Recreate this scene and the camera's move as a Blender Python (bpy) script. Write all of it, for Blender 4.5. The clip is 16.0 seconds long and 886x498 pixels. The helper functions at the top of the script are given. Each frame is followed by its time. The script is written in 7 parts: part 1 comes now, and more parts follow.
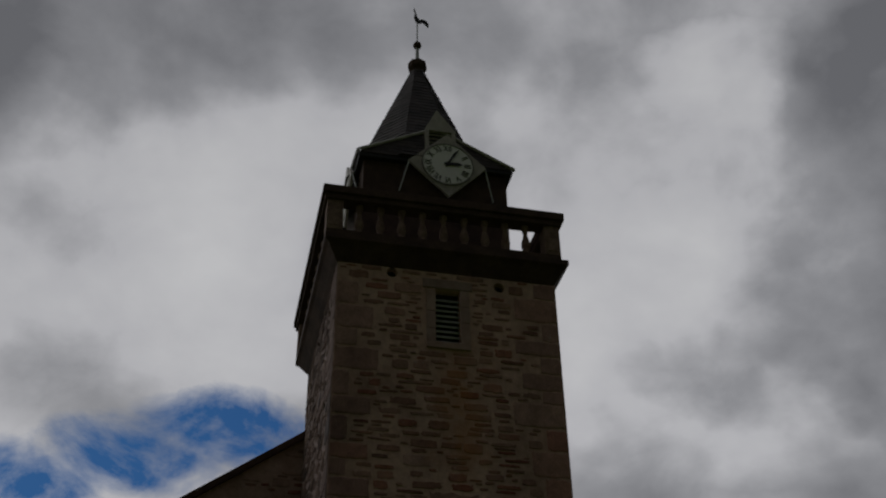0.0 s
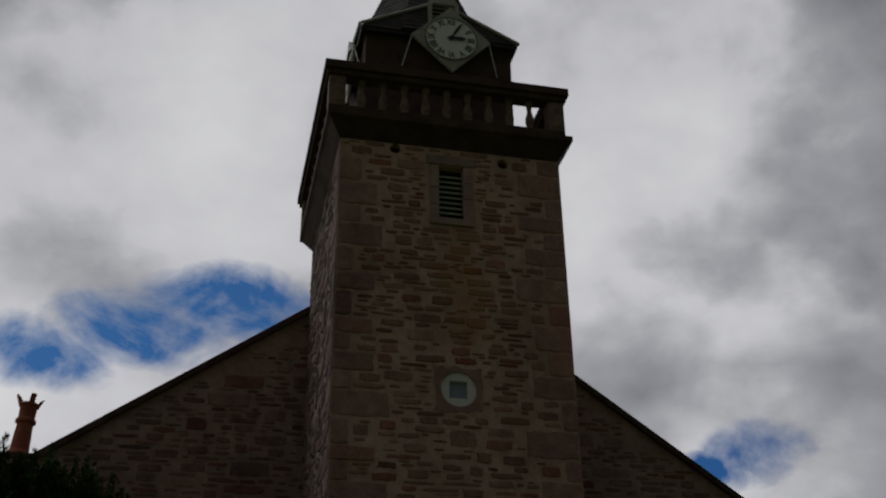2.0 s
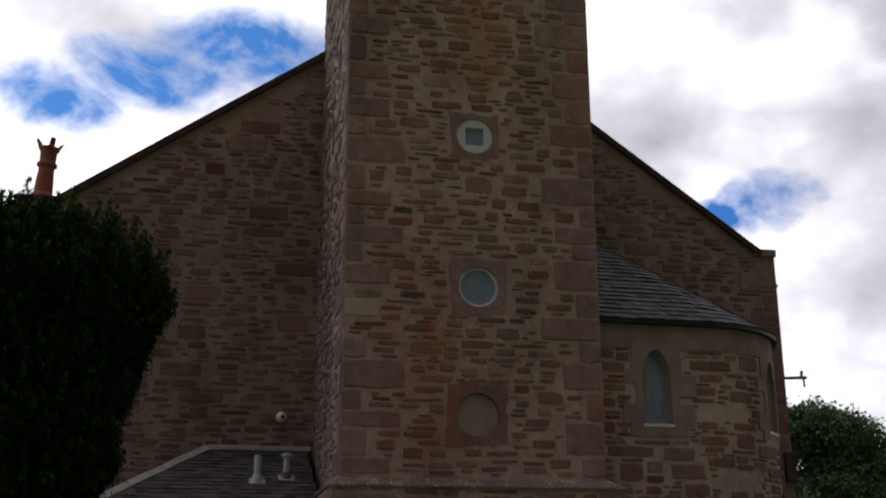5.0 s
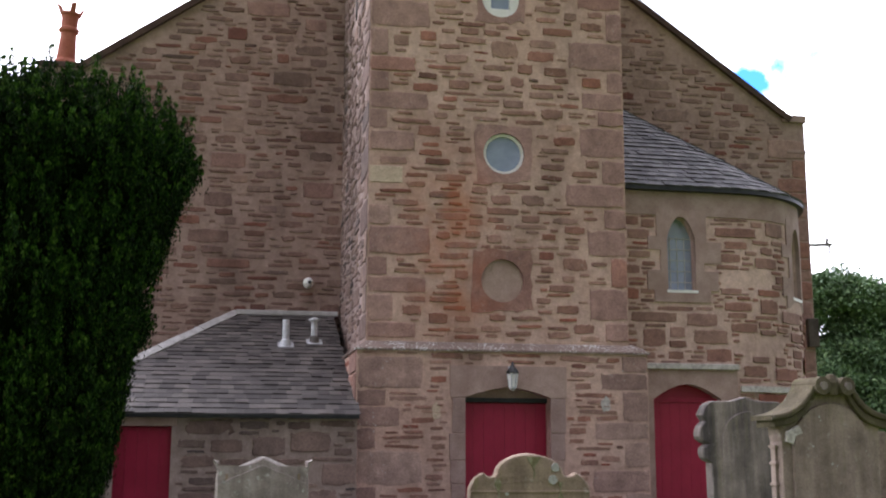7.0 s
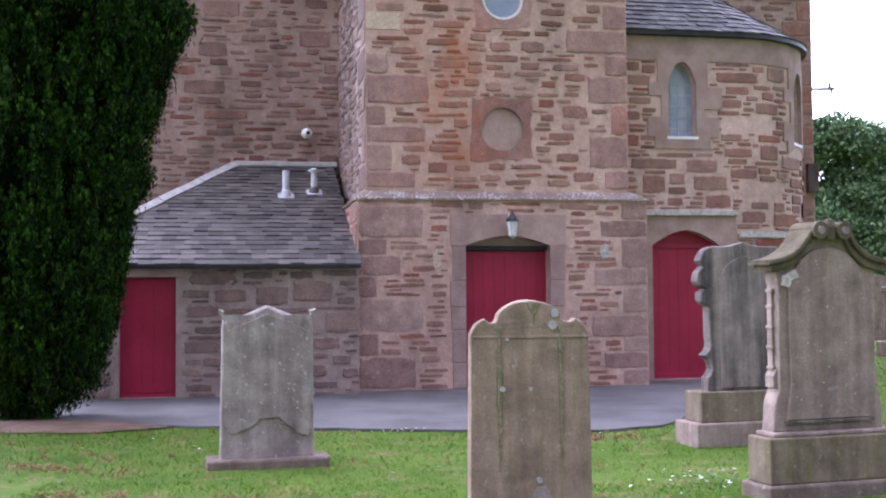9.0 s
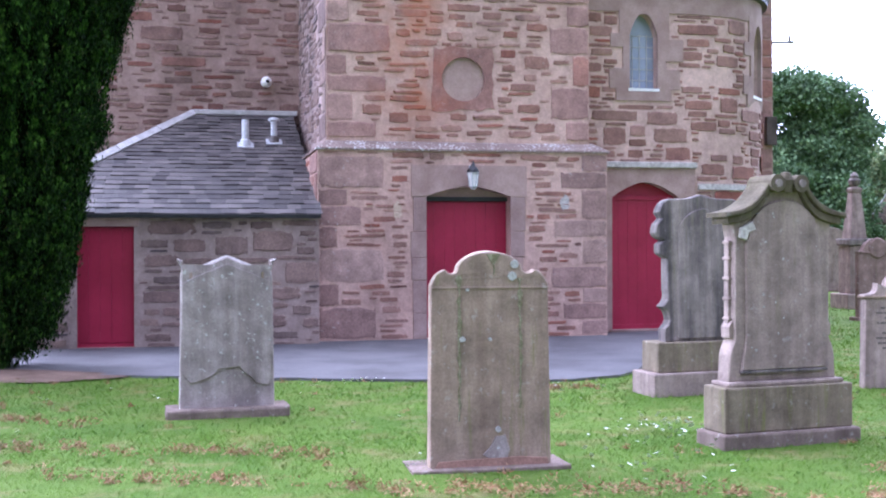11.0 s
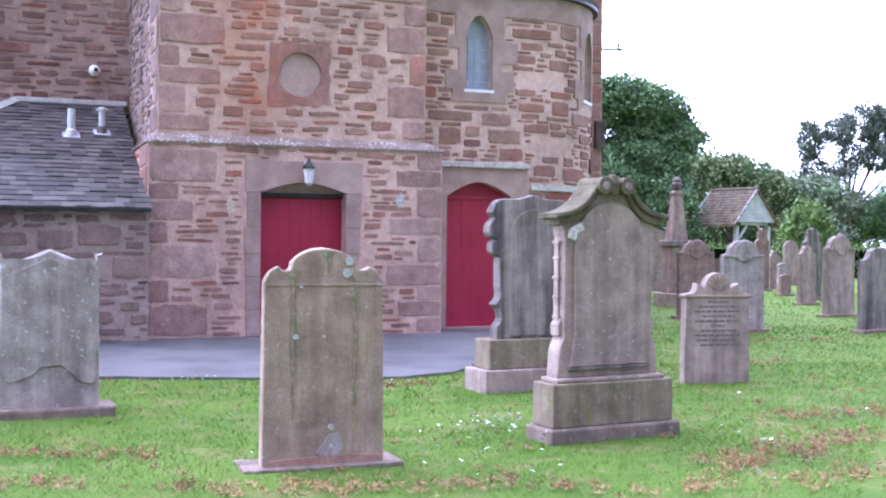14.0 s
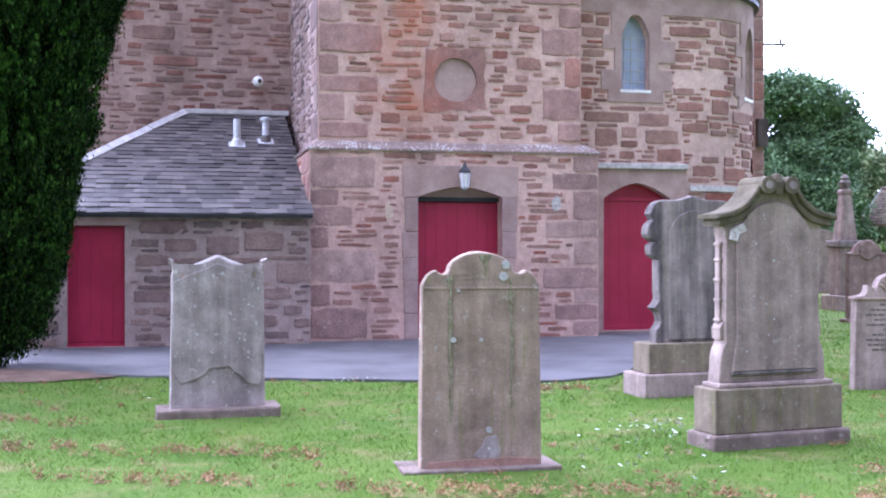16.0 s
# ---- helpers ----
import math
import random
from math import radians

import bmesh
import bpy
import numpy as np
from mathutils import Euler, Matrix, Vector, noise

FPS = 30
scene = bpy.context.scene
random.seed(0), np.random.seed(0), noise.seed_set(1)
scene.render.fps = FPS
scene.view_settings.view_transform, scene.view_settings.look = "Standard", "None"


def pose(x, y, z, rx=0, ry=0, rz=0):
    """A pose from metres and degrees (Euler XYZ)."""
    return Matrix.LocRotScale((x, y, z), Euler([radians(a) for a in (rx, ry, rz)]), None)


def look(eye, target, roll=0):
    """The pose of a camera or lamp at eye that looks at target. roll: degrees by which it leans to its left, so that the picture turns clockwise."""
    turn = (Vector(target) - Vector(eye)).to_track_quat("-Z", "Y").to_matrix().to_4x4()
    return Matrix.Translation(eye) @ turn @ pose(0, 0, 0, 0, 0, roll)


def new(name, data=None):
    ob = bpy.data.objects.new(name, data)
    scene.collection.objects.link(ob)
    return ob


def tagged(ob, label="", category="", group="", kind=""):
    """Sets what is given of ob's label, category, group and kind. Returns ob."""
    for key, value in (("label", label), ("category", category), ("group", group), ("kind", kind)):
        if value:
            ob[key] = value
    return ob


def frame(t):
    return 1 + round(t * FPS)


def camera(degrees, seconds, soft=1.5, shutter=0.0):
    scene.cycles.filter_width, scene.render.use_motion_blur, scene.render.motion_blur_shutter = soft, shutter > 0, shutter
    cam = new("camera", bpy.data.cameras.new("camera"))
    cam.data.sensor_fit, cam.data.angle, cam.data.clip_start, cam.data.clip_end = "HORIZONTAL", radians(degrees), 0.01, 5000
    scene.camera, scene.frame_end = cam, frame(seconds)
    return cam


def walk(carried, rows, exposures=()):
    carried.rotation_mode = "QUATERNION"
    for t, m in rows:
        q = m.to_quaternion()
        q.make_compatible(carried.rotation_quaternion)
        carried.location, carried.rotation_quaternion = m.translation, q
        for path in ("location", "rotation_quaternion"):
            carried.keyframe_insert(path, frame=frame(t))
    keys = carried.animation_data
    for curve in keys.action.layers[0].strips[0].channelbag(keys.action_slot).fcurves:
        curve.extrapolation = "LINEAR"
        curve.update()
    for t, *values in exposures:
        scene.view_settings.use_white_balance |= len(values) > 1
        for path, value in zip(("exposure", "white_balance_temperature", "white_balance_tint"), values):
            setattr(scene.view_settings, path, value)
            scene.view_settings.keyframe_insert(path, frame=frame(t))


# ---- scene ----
cam = camera(43.0, 16.0, soft=2.1)
EYE = 1.5
# seconds, yaw, pitch, roll: a camera held at one spot that tilts down the tower and then pans over the churchyard
TURNS = [
    (0.0, -0.21, 35.90, -1.04),
    (0.5, -0.23, 34.19, -1.22),
    (1.0, -0.06, 31.91, -0.93),
    (1.5, 0.04, 30.43, -1.01),
    (2.0, 0.12, 29.61, -0.87),
    (2.5, 0.12, 28.08, -0.65),
    (3.0, 0.03, 25.95, -0.51),
    (3.5, 0.18, 24.10, -0.69),
    (4.0, 0.40, 22.01, -0.46),
    (4.2, 0.51, 20.77, -0.39),
    (6.3, 2.12, 12.24, -0.07),
    (6.5, 2.19, 11.52, -0.14),
    (7.0, 2.43, 10.00, 0.19),
    (7.5, 2.61, 8.08, 0.29),
    (8.0, 2.75, 5.96, -0.02),
    (8.5, 2.65, 4.23, -0.44),
    (9.0, 2.43, 2.33, -0.46),
    (9.2, 2.38, 1.77, -0.49),
    (11.3, -0.70, -0.21, -0.01),
    (11.5, -1.94, -0.19, -0.05),
    (12.0, -4.30, 0.01, 0.33),
    (12.5, -5.99, -0.17, 0.33),
    (13.0, -7.09, -0.23, 0.46),
    (13.5, -7.78, -0.29, 0.37),
    (14.0, -7.95, -0.30, 0.50),
    (14.5, -7.75, -0.23, 0.29),
    (15.0, -4.66, -0.23, 0.34),
    (15.5, -1.88, -0.17, 0.25),
    (16.0, -0.00, -0.17, 0.00),
]
EXPOSURES = [(0.0, -3.0, 6350, 12), (1.5, -2.75, 6350, 12), (3.0, -2.65, 6350, 12), (4.2, -2.28, 6350, 13), (5.2, -1.2, 6300, 17),
             (6.4, 0.24, 6050, 20), (8.0, 0.98, 5800, 24), (9.0, 1.33, 5380, 30), (11.0, 1.70, 4980, 30), (12.5, 1.84, 4980, 31), (16.0, 1.79, 4980, 32)]
walk(cam, [(t, pose(0, 0, EYE, 90 + pitch, 0, yaw) @ pose(0, 0, 0, 0, 0, roll)) for t, yaw, pitch, roll in TURNS], EXPOSURES)


# ---- world, sun ----
def tree_of(owner):
    owner.use_nodes = True
    t = owner.node_tree
    t.nodes.clear()
    return t


def math_node(t, op, a, b=None, c=None, clamp=False):
    n = t.nodes.new("ShaderNodeMath")
    n.operation = op
    n.use_clamp = clamp
    for i, v in enumerate((a, b, c)):
        if v is None:
            continue
        if isinstance(v, (int, float)):
            n.inputs[i].default_value = v
        else:
            t.links.new(v, n.inputs[i])
    return n.outputs[0]


def ramp(t, fac, stops, interp="LINEAR"):
    n = t.nodes.new("ShaderNodeValToRGB")
    n.color_ramp.interpolation = interp
    el = n.color_ramp.elements
    while len(el) < len(stops):
        el.new(0.5)
    for e, (p, c) in zip(el, stops):
        e.position = p
        e.color = (*c, 1) if len(c) == 3 else c
    t.links.new(fac, n.inputs[0])
    return n.outputs[0]


def mix(t, fac, a, b, blend="MIX"):
    n = t.nodes.new("ShaderNodeMix")
    n.data_type = "RGBA"
    n.blend_type = blend
    for sock, v in ((n.inputs[0], fac), (n.inputs[6], a), (n.inputs[7], b)):
        if isinstance(v, (int, float)):
            sock.default_value = v
        elif isinstance(v, tuple):
            sock.default_value = (*v, 1)
        else:
            t.links.new(v, sock)
    return n.outputs[2]


def noise_fac(t, vec, scale, detail=4.0, rough=0.55, distort=0.0):
    n = t.nodes.new("ShaderNodeTexNoise")
    n.inputs["Scale"].default_value = scale
    n.inputs["Detail"].default_value = detail
    n.inputs["Roughness"].default_value = rough
    n.inputs["Distortion"].default_value = distort
    t.links.new(vec, n.inputs["Vector"])
    return n.outputs["Fac"]


SUN_AZ, SUN_EL = -35.0, 52.0     # the sun stands behind the church, veiled by cloud


def lobe_in(t, direction, middle, wide, high):
    """One in a given direction, falling to nothing at the given half width and height."""
    v = Vector(middle).normalized()
    right = Vector((v.y, -v.x, 0)).normalized()
    up = right.cross(v)
    parts = []
    for axis, size in ((right, wide), (up, high)):
        dot = t.nodes.new("ShaderNodeVectorMath")
        dot.operation = "DOT_PRODUCT"
        t.links.new(direction, dot.inputs[0])
        dot.inputs[1].default_value = axis
        q = math_node(t, "DIVIDE", dot.outputs["Value"], size)
        parts.append(math_node(t, "MULTIPLY", q, q))
    ahead = t.nodes.new("ShaderNodeVectorMath")
    ahead.operation = "DOT_PRODUCT"
    t.links.new(direction, ahead.inputs[0])
    ahead.inputs[1].default_value = v
    body = math_node(t, "SUBTRACT", 1.0, math_node(t, "ADD", *parts), clamp=True)
    return math_node(t, "MULTIPLY", body, math_node(t, "GREATER_THAN", ahead.outputs["Value"], 0.0))


def build_world():
    world = bpy.data.worlds.new("sky")
    scene.world = world
    t = tree_of(world)
    sky = t.nodes.new("ShaderNodeTexSky")
    sky.sky_type = "NISHITA"
    sky.sun_disc = False
    sky.sun_elevation, sky.sun_rotation = radians(SUN_EL), radians(SUN_AZ)
    co = t.nodes.new("ShaderNodeTexCoord")
    direction = co.outputs["Generated"]
    sep = t.nodes.new("ShaderNodeSeparateXYZ")
    t.links.new(direction, sep.inputs[0])
    # clouds flatten towards the horizon
    squash = t.nodes.new("ShaderNodeMapping")
    squash.inputs["Scale"].default_value = (1.0, 1.0, 1.35)
    squash.inputs["Location"].default_value = (0.31, 0.12, 0.44)
    t.links.new(direction, squash.inputs[0])
    big = noise_fac(t, squash.outputs[0], 3.0, 4.5, 0.46, 0.12)
    fine = noise_fac(t, squash.outputs[0], 8.0, 7.0, 0.56, 0.15)
    tone = math_node(t, "ADD", math_node(t, "MULTIPLY", big, 0.72), math_node(t, "MULTIPLY", fine, 0.28))
    tone = math_node(t, "SUBTRACT", tone, math_node(t, "MULTIPLY", sep.outputs[0], 0.22))      # heavier cloud to the east
    warp = t.nodes.new("ShaderNodeTexNoise")
    warp.inputs["Scale"].default_value = 5.0
    warp.inputs["Detail"].default_value = 5.0
    t.links.new(direction, warp.inputs["Vector"])
    shift = t.nodes.new("ShaderNodeVectorMath")
    shift.operation = "MULTIPLY_ADD"
    t.links.new(warp.outputs["Color"], shift.inputs[0])
    shift.inputs[1].default_value = (0.26, 0.26, 0.26)
    moved = t.nodes.new("ShaderNodeVectorMath")
    moved.operation = "SUBTRACT"
    moved.inputs[1].default_value = (0.13, 0.13, 0.13)
    t.links.new(direction, moved.inputs[0])
    t.links.new(moved.outputs[0], shift.inputs[2])
    ragged_direction = shift.outputs[0]
    # banks of lit and of heavy cloud: a direction, half the width and height, and how much lighter
    for (dx, dy, dz), wide, high, amount in BANKS:
        lobe = math_node(t, "MULTIPLY", lobe_in(t, ragged_direction, (dx, dy, dz), wide, high), amount)
        tone = math_node(t, "ADD", tone, lobe)
    cloud = ramp(t, tone, [(0.34, (0.27, 0.275, 0.29)), (0.46, (0.50, 0.505, 0.52)), (0.56, (0.84, 0.84, 0.85)), (0.68, (1.0, 1.0, 0.99))])
    # openings in the cloud where blue shows: a direction, and half its width and height
    cover = None
    for (dx, dy, dz), wide, high in HOLES:
        gap = math_node(t, "MULTIPLY", lobe_in(t, direction, (dx, dy, dz), wide, high), math_node(t, "GREATER_THAN", sep.outputs[1], 0.0))
        cover = gap if cover is None else math_node(t, "MAXIMUM", cover, gap)
    ragged = noise_fac(t, squash.outputs[0], 10.0, 7.0, 0.6, 0.25)
    hole = math_node(t, "MULTIPLY", math_node(t, "SUBTRACT", math_node(t, "ADD", math_node(t, "MULTIPLY", cover, 1.0), math_node(t, "MULTIPLY", ragged, 2.9)), 1.66), 1.25, clamp=True)
    hole = math_node(t, "MULTIPLY", hole, math_node(t, "MULTIPLY", cover, 3.0, clamp=True))
    # the cloud is brightest on the side of the veiled sun
    glow = math_node(t, "ADD", 1.30, math_node(t, "MULTIPLY", sep.outputs[1], 1.22))
    lit = t.nodes.new("ShaderNodeVectorMath")
    lit.operation = "SCALE"
    t.links.new(cloud, lit.inputs[0])
    t.links.new(math_node(t, "MULTIPLY", glow, CLOUD), lit.inputs["Scale"])
    bright = lit.outputs[0]
    blue = mix(t, 1.0, sky.outputs[0], (0.050, 0.138, 0.25), "MULTIPLY")
    seen = mix(t, hole, bright, blue)
    # the ground half of the sphere is never seen, and stays dull
    low = math_node(t, "GREATER_THAN", sep.outputs[2], -0.02)
    out = mix(t, low, (0.12, 0.13, 0.09), seen)
    bg = t.nodes.new("ShaderNodeBackground")
    bg.inputs[1].default_value = 1.0
    t.links.new(out, bg.inputs[0])
    end = t.nodes.new("ShaderNodeOutputWorld")
    t.links.new(bg.outputs[0], end.inputs[0])
    sun = bpy.data.lights.new("sun", "SUN")
    sun.energy, sun.angle, sun.color = 0.9, radians(20), (1.0, 0.96, 0.9)
    lamp = new("sun", sun)
    az, el = radians(SUN_AZ), radians(SUN_EL)
    way = Vector((math.sin(az) * math.cos(el), math.cos(az) * math.cos(el), math.sin(el)))
    lamp.matrix_world = look(way * 200, (0, 0, 0))


CLOUD = 1.75
BANKS = [((-0.24, 0.74, 0.62), 0.22, 0.16, 0.10), ((0.13, 0.77, 0.63), 0.14, 0.12, 0.10), ((0.22, 0.70, 0.68), 0.07, 0.05, 0.10), ((-0.32, 0.64, 0.70), 0.20, 0.10, -0.14), ((-0.06, 0.68, 0.73), 0.16, 0.10, -0.05),
         ((0.37, 0.73, 0.57), 0.17, 0.20, -0.13), ((-0.22, 0.82, 0.52), 0.24, 0.09, 0.06), ((0.18, 0.83, 0.52), 0.16, 0.10, 0.09), ((0.27, 0.87, 0.40), 0.16, 0.07, 0.07), ((0.31, 0.91, 0.26), 0.20, 0.10, 0.14), ((0.27, 0.85, 0.46), 0.12, 0.05, -0.06)]
HOLES = [((-0.187, 0.876, 0.446), 0.091, 0.046), ((-0.260, 0.871, 0.418), 0.107, 0.042), ((-0.344, 0.853, 0.391), 0.081, 0.040), ((0.262, 0.913, 0.314), 0.056, 0.036), ((0.218, 0.927, 0.305), 0.036, 0.021)]
build_world()


# ---- materials ----
def surface(name, build, rough=0.85, metal=0.0, bump=0.0, spec=0.5):
    """A procedural material; build(t, vec) gives colour, height and optionally roughness sockets or values."""
    m = bpy.data.materials.new(name)
    t = tree_of(m)
    co = t.nodes.new("ShaderNodeTexCoord")
    geo = t.nodes.new("ShaderNodeNewGeometry")
    b = t.nodes.new("ShaderNodeBsdfPrincipled")
    b.inputs["Roughness"].default_value = rough
    b.inputs["Metallic"].default_value = metal
    b.inputs["Specular IOR Level"].default_value = spec
    out = t.nodes.new("ShaderNodeOutputMaterial")
    t.links.new(b.outputs[0], out.inputs[0])
    colour, height = build(t, geo.outputs["Position"])
    if isinstance(colour, tuple):
        b.inputs["Base Color"].default_value = (*colour, 1)
    else:
        t.links.new(colour, b.inputs["Base Color"])
    if height is not None and bump:
        n = t.nodes.new("ShaderNodeBump")
        n.inputs["Strength"].default_value = 0.8
        n.inputs["Distance"].default_value = bump
        t.links.new(height, n.inputs["Height"])
        t.links.new(n.outputs[0], b.inputs["Normal"])
    return m


def piece_random(t):
    """A number for each piece: by object for pieces of their own, by island for joined ones."""
    info = t.nodes.new("ShaderNodeObjectInfo")
    geo = t.nodes.new("ShaderNodeNewGeometry")
    return math_node(t, "FRACT", math_node(t, "ADD", info.outputs["Random"], geo.outputs["Random Per Island"]))


def rust_run(t, vec, centre, half, z0, z1):
    """Iron staining that runs down the tower below the lower round windows."""
    rot = t.nodes.new("ShaderNodeVectorRotate")
    rot.inputs["Axis"].default_value = (0, 0, 1)
    rot.inputs["Angle"].default_value = -radians(13)
    rot.inputs["Center"].default_value = (-2.05, 17.25, 0)
    t.links.new(vec, rot.inputs["Vector"])
    sep = t.nodes.new("ShaderNodeSeparateXYZ")
    t.links.new(rot.outputs[0], sep.inputs[0])
    wob = math_node(t, "MULTIPLY", math_node(t, "SUBTRACT", noise_fac(t, vec, 2.2, 4), 0.5), 0.9)
    off = math_node(t, "ABSOLUTE", math_node(t, "SUBTRACT", math_node(t, "ADD", sep.outputs[0], wob), centre - 2.05))
    across = math_node(t, "SUBTRACT", 1.0, math_node(t, "DIVIDE", off, half), clamp=True)
    up = math_node(t, "MULTIPLY", math_node(t, "SUBTRACT", sep.outputs[2], z0), 1.2, clamp=True)
    down = math_node(t, "MULTIPLY", math_node(t, "SUBTRACT", z1, sep.outputs[2]), 0.8, clamp=True)
    patch = math_node(t, "MULTIPLY", math_node(t, "SUBTRACT", noise_fac(t, vec, 1.7, 5), 0.36), 4.0, clamp=True)
    return math_node(t, "MULTIPLY", math_node(t, "MULTIPLY", across, patch), math_node(t, "MULTIPLY", up, down))


ROSE = (1.20, 1.11, 1.13)      # the local sandstone and its lime are rosy


def weather(t, vec):
    """Broad damp and sooty stains that run down over stones and joints alike."""
    mp = t.nodes.new("ShaderNodeMapping")
    mp.inputs["Scale"].default_value = (1.0, 1.0, 0.45)
    t.links.new(vec, mp.inputs[0])
    return ramp(t, noise_fac(t, mp.outputs[0], 0.9, 6.0, 0.62, 0.3), [(0.32, (0.72, 0.71, 0.70)), (0.5, (1.0, 0.98, 0.97)), (0.68, (1.16, 1.14, 1.12))])


def stone_material(name, stops, bump=0.012, lichen=0.0, rust=False):
    def build(t, vec):
        r = piece_random(t)
        base = mix(t, 1.0, ramp(t, r, stops), ROSE, "MULTIPLY")
        grain = noise_fac(t, vec, 38.0, 6.0, 0.7)
        blot = noise_fac(t, vec, 4.5, 5.0, 0.6)
        c = mix(t, 1.0, base, ramp(t, grain, [(0.28, (0.66, 0.66, 0.66)), (0.72, (1.32, 1.32, 1.32))]), "MULTIPLY")
        c = mix(t, 1.0, c, ramp(t, blot, [(0.3, (0.72, 0.70, 0.70)), (0.7, (1.2, 1.18, 1.15))]), "MULTIPLY")
        c = mix(t, 1.0, c, weather(t, vec), "MULTIPLY")
        if rust:
            c = mix(t, math_node(t, "MULTIPLY", rust_run(t, vec, 1.5, 1.0, 3.0, 6.6), 0.85), c, (0.40, 0.115, 0.05))
            c = mix(t, math_node(t, "MULTIPLY", rust_run(t, vec, 2.5, 0.8, 9.3, 12.9), 0.75), c, (0.40, 0.17, 0.06))
        if lichen:
            spot = noise_fac(t, vec, 22.0, 3.0, 0.6)
            area = noise_fac(t, vec, 1.6, 3.0, 0.5)
            k = math_node(t, "MULTIPLY", math_node(t, "MULTIPLY", math_node(t, "SUBTRACT", spot, 0.62), 14.0, clamp=True), math_node(t, "MULTIPLY", math_node(t, "SUBTRACT", area, 0.5), 6.0, clamp=True))
            c = mix(t, math_node(t, "MULTIPLY", k, lichen), c, (0.62, 0.60, 0.55))
        h = math_node(t, "ADD", math_node(t, "MULTIPLY", grain, 0.5), math_node(t, "MULTIPLY", noise_fac(t, vec, 11.0, 4.0), 0.8))
        return c, h
    return surface(name, build, rough=0.92, bump=bump, spec=0.25)


RED_STONE = [(0.0, (0.20, 0.115, 0.09)), (0.15, (0.295, 0.198, 0.163)), (0.3, (0.25, 0.155, 0.122)), (0.45, (0.345, 0.24, 0.198)), (0.58, (0.275, 0.195, 0.165)),
             (0.68, (0.315, 0.158, 0.115)), (0.76, (0.225, 0.155, 0.127)), (0.88, (0.375, 0.268, 0.212)), (0.95, (0.26, 0.105, 0.077)), (1.0, (0.14, 0.10, 0.085))]
GREY_STONE = [(0.0, (0.16, 0.125, 0.108)), (0.3, (0.26, 0.20, 0.165)), (0.5, (0.21, 0.16, 0.135)), (0.7, (0.31, 0.24, 0.195)), (0.85, (0.11, 0.098, 0.095)), (1.0, (0.34, 0.265, 0.205))]


def mortar_material(name, a, b, rust=False):
    def build(t, vec):
        n1 = noise_fac(t, vec, 1.3, 5.0, 0.6)
        n2 = noise_fac(t, vec, 26.0, 5.0, 0.7)
        c = mix(t, ramp(t, n1, [(0.35, (0, 0, 0)), (0.65, (1, 1, 1))]), a, b)
        c = mix(t, 1.0, c, ROSE, "MULTIPLY")
        c = mix(t, 1.0, c, ramp(t, n2, [(0.3, (0.87, 0.87, 0.87)), (0.7, (1.09, 1.09, 1.09))]), "MULTIPLY")
        c = mix(t, 1.0, c, ramp(t, noise_fac(t, vec, 8.0, 6.0, 0.7), [(0.3, (0.80, 0.79, 0.78)), (0.68, (1.14, 1.14, 1.14))]), "MULTIPLY")
        c = mix(t, 1.0, c, weather(t, vec), "MULTIPLY")
        if rust:
            c = mix(t, math_node(t, "MULTIPLY", rust_run(t, vec, 1.5, 0.95, 3.0, 6.6), 0.75), c, (0.48, 0.18, 0.085))
            c = mix(t, math_node(t, "MULTIPLY", rust_run(t, vec, 2.5, 0.7, 9.3, 12.9), 0.5), c, (0.42, 0.19, 0.07))
        return c, math_node(t, "ADD", n2, noise_fac(t, vec, 7.0, 4.0))
    return surface(name, build, rough=0.95, bump=0.012, spec=0.2)


def two_tone(name, a, b, scale=3.0, fine=30.0, rough=0.8, bump=0.003, metal=0.0, spec=0.4, contrast=0.25, stretch=None, pieces=0.0):
    def build(t, vec):
        if stretch:
            mp = t.nodes.new("ShaderNodeMapping")
            mp.inputs["Scale"].default_value = stretch
            t.links.new(vec, mp.inputs[0])
            vec = mp.outputs[0]
        n1 = noise_fac(t, vec, scale, 5.0, 0.6)
        n2 = noise_fac(t, vec, fine, 5.0, 0.65)
        c = mix(t, ramp(t, n1, [(0.36, (0, 0, 0)), (0.64, (1, 1, 1))]), a, b)
        lo, hi = 1 - contrast, 1 + contrast
        c = mix(t, 1.0, c, ramp(t, n2, [(0.3, (lo, lo, lo)), (0.7, (hi, hi, hi))]), "MULTIPLY")
        if pieces:
            r = piece_random(t)
            lo, hi = 1 - pieces, 1 + pieces
            c = mix(t, 1.0, c, ramp(t, r, [(0.0, (lo, lo, lo)), (0.5, (1, 1, 1.02)), (1.0, (hi, hi * 0.99, hi * 0.97))]), "MULTIPLY")
        return c, math_node(t, "ADD", n2, n1)
    return surface(name, build, rough=rough, metal=metal, bump=bump, spec=spec)


QUOIN_STONE = [(0.0, (0.25, 0.165, 0.14)), (0.25, (0.335, 0.23, 0.196)), (0.5, (0.28, 0.185, 0.158)), (0.75, (0.38, 0.275, 0.232)), (0.9, (0.33, 0.18, 0.14)), (1.0, (0.23, 0.17, 0.15))]
M_QUOIN = stone_material("pink_sandstone_blocks", QUOIN_STONE, lichen=0.4, rust=True)
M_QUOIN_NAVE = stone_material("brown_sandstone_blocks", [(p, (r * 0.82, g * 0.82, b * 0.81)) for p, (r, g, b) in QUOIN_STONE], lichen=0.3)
M_QUOIN_BASE = stone_material("weathered_sandstone_blocks", [(p, (r * 0.94, g * 1.0, b * 1.0)) for p, (r, g, b) in QUOIN_STONE], lichen=0.8)
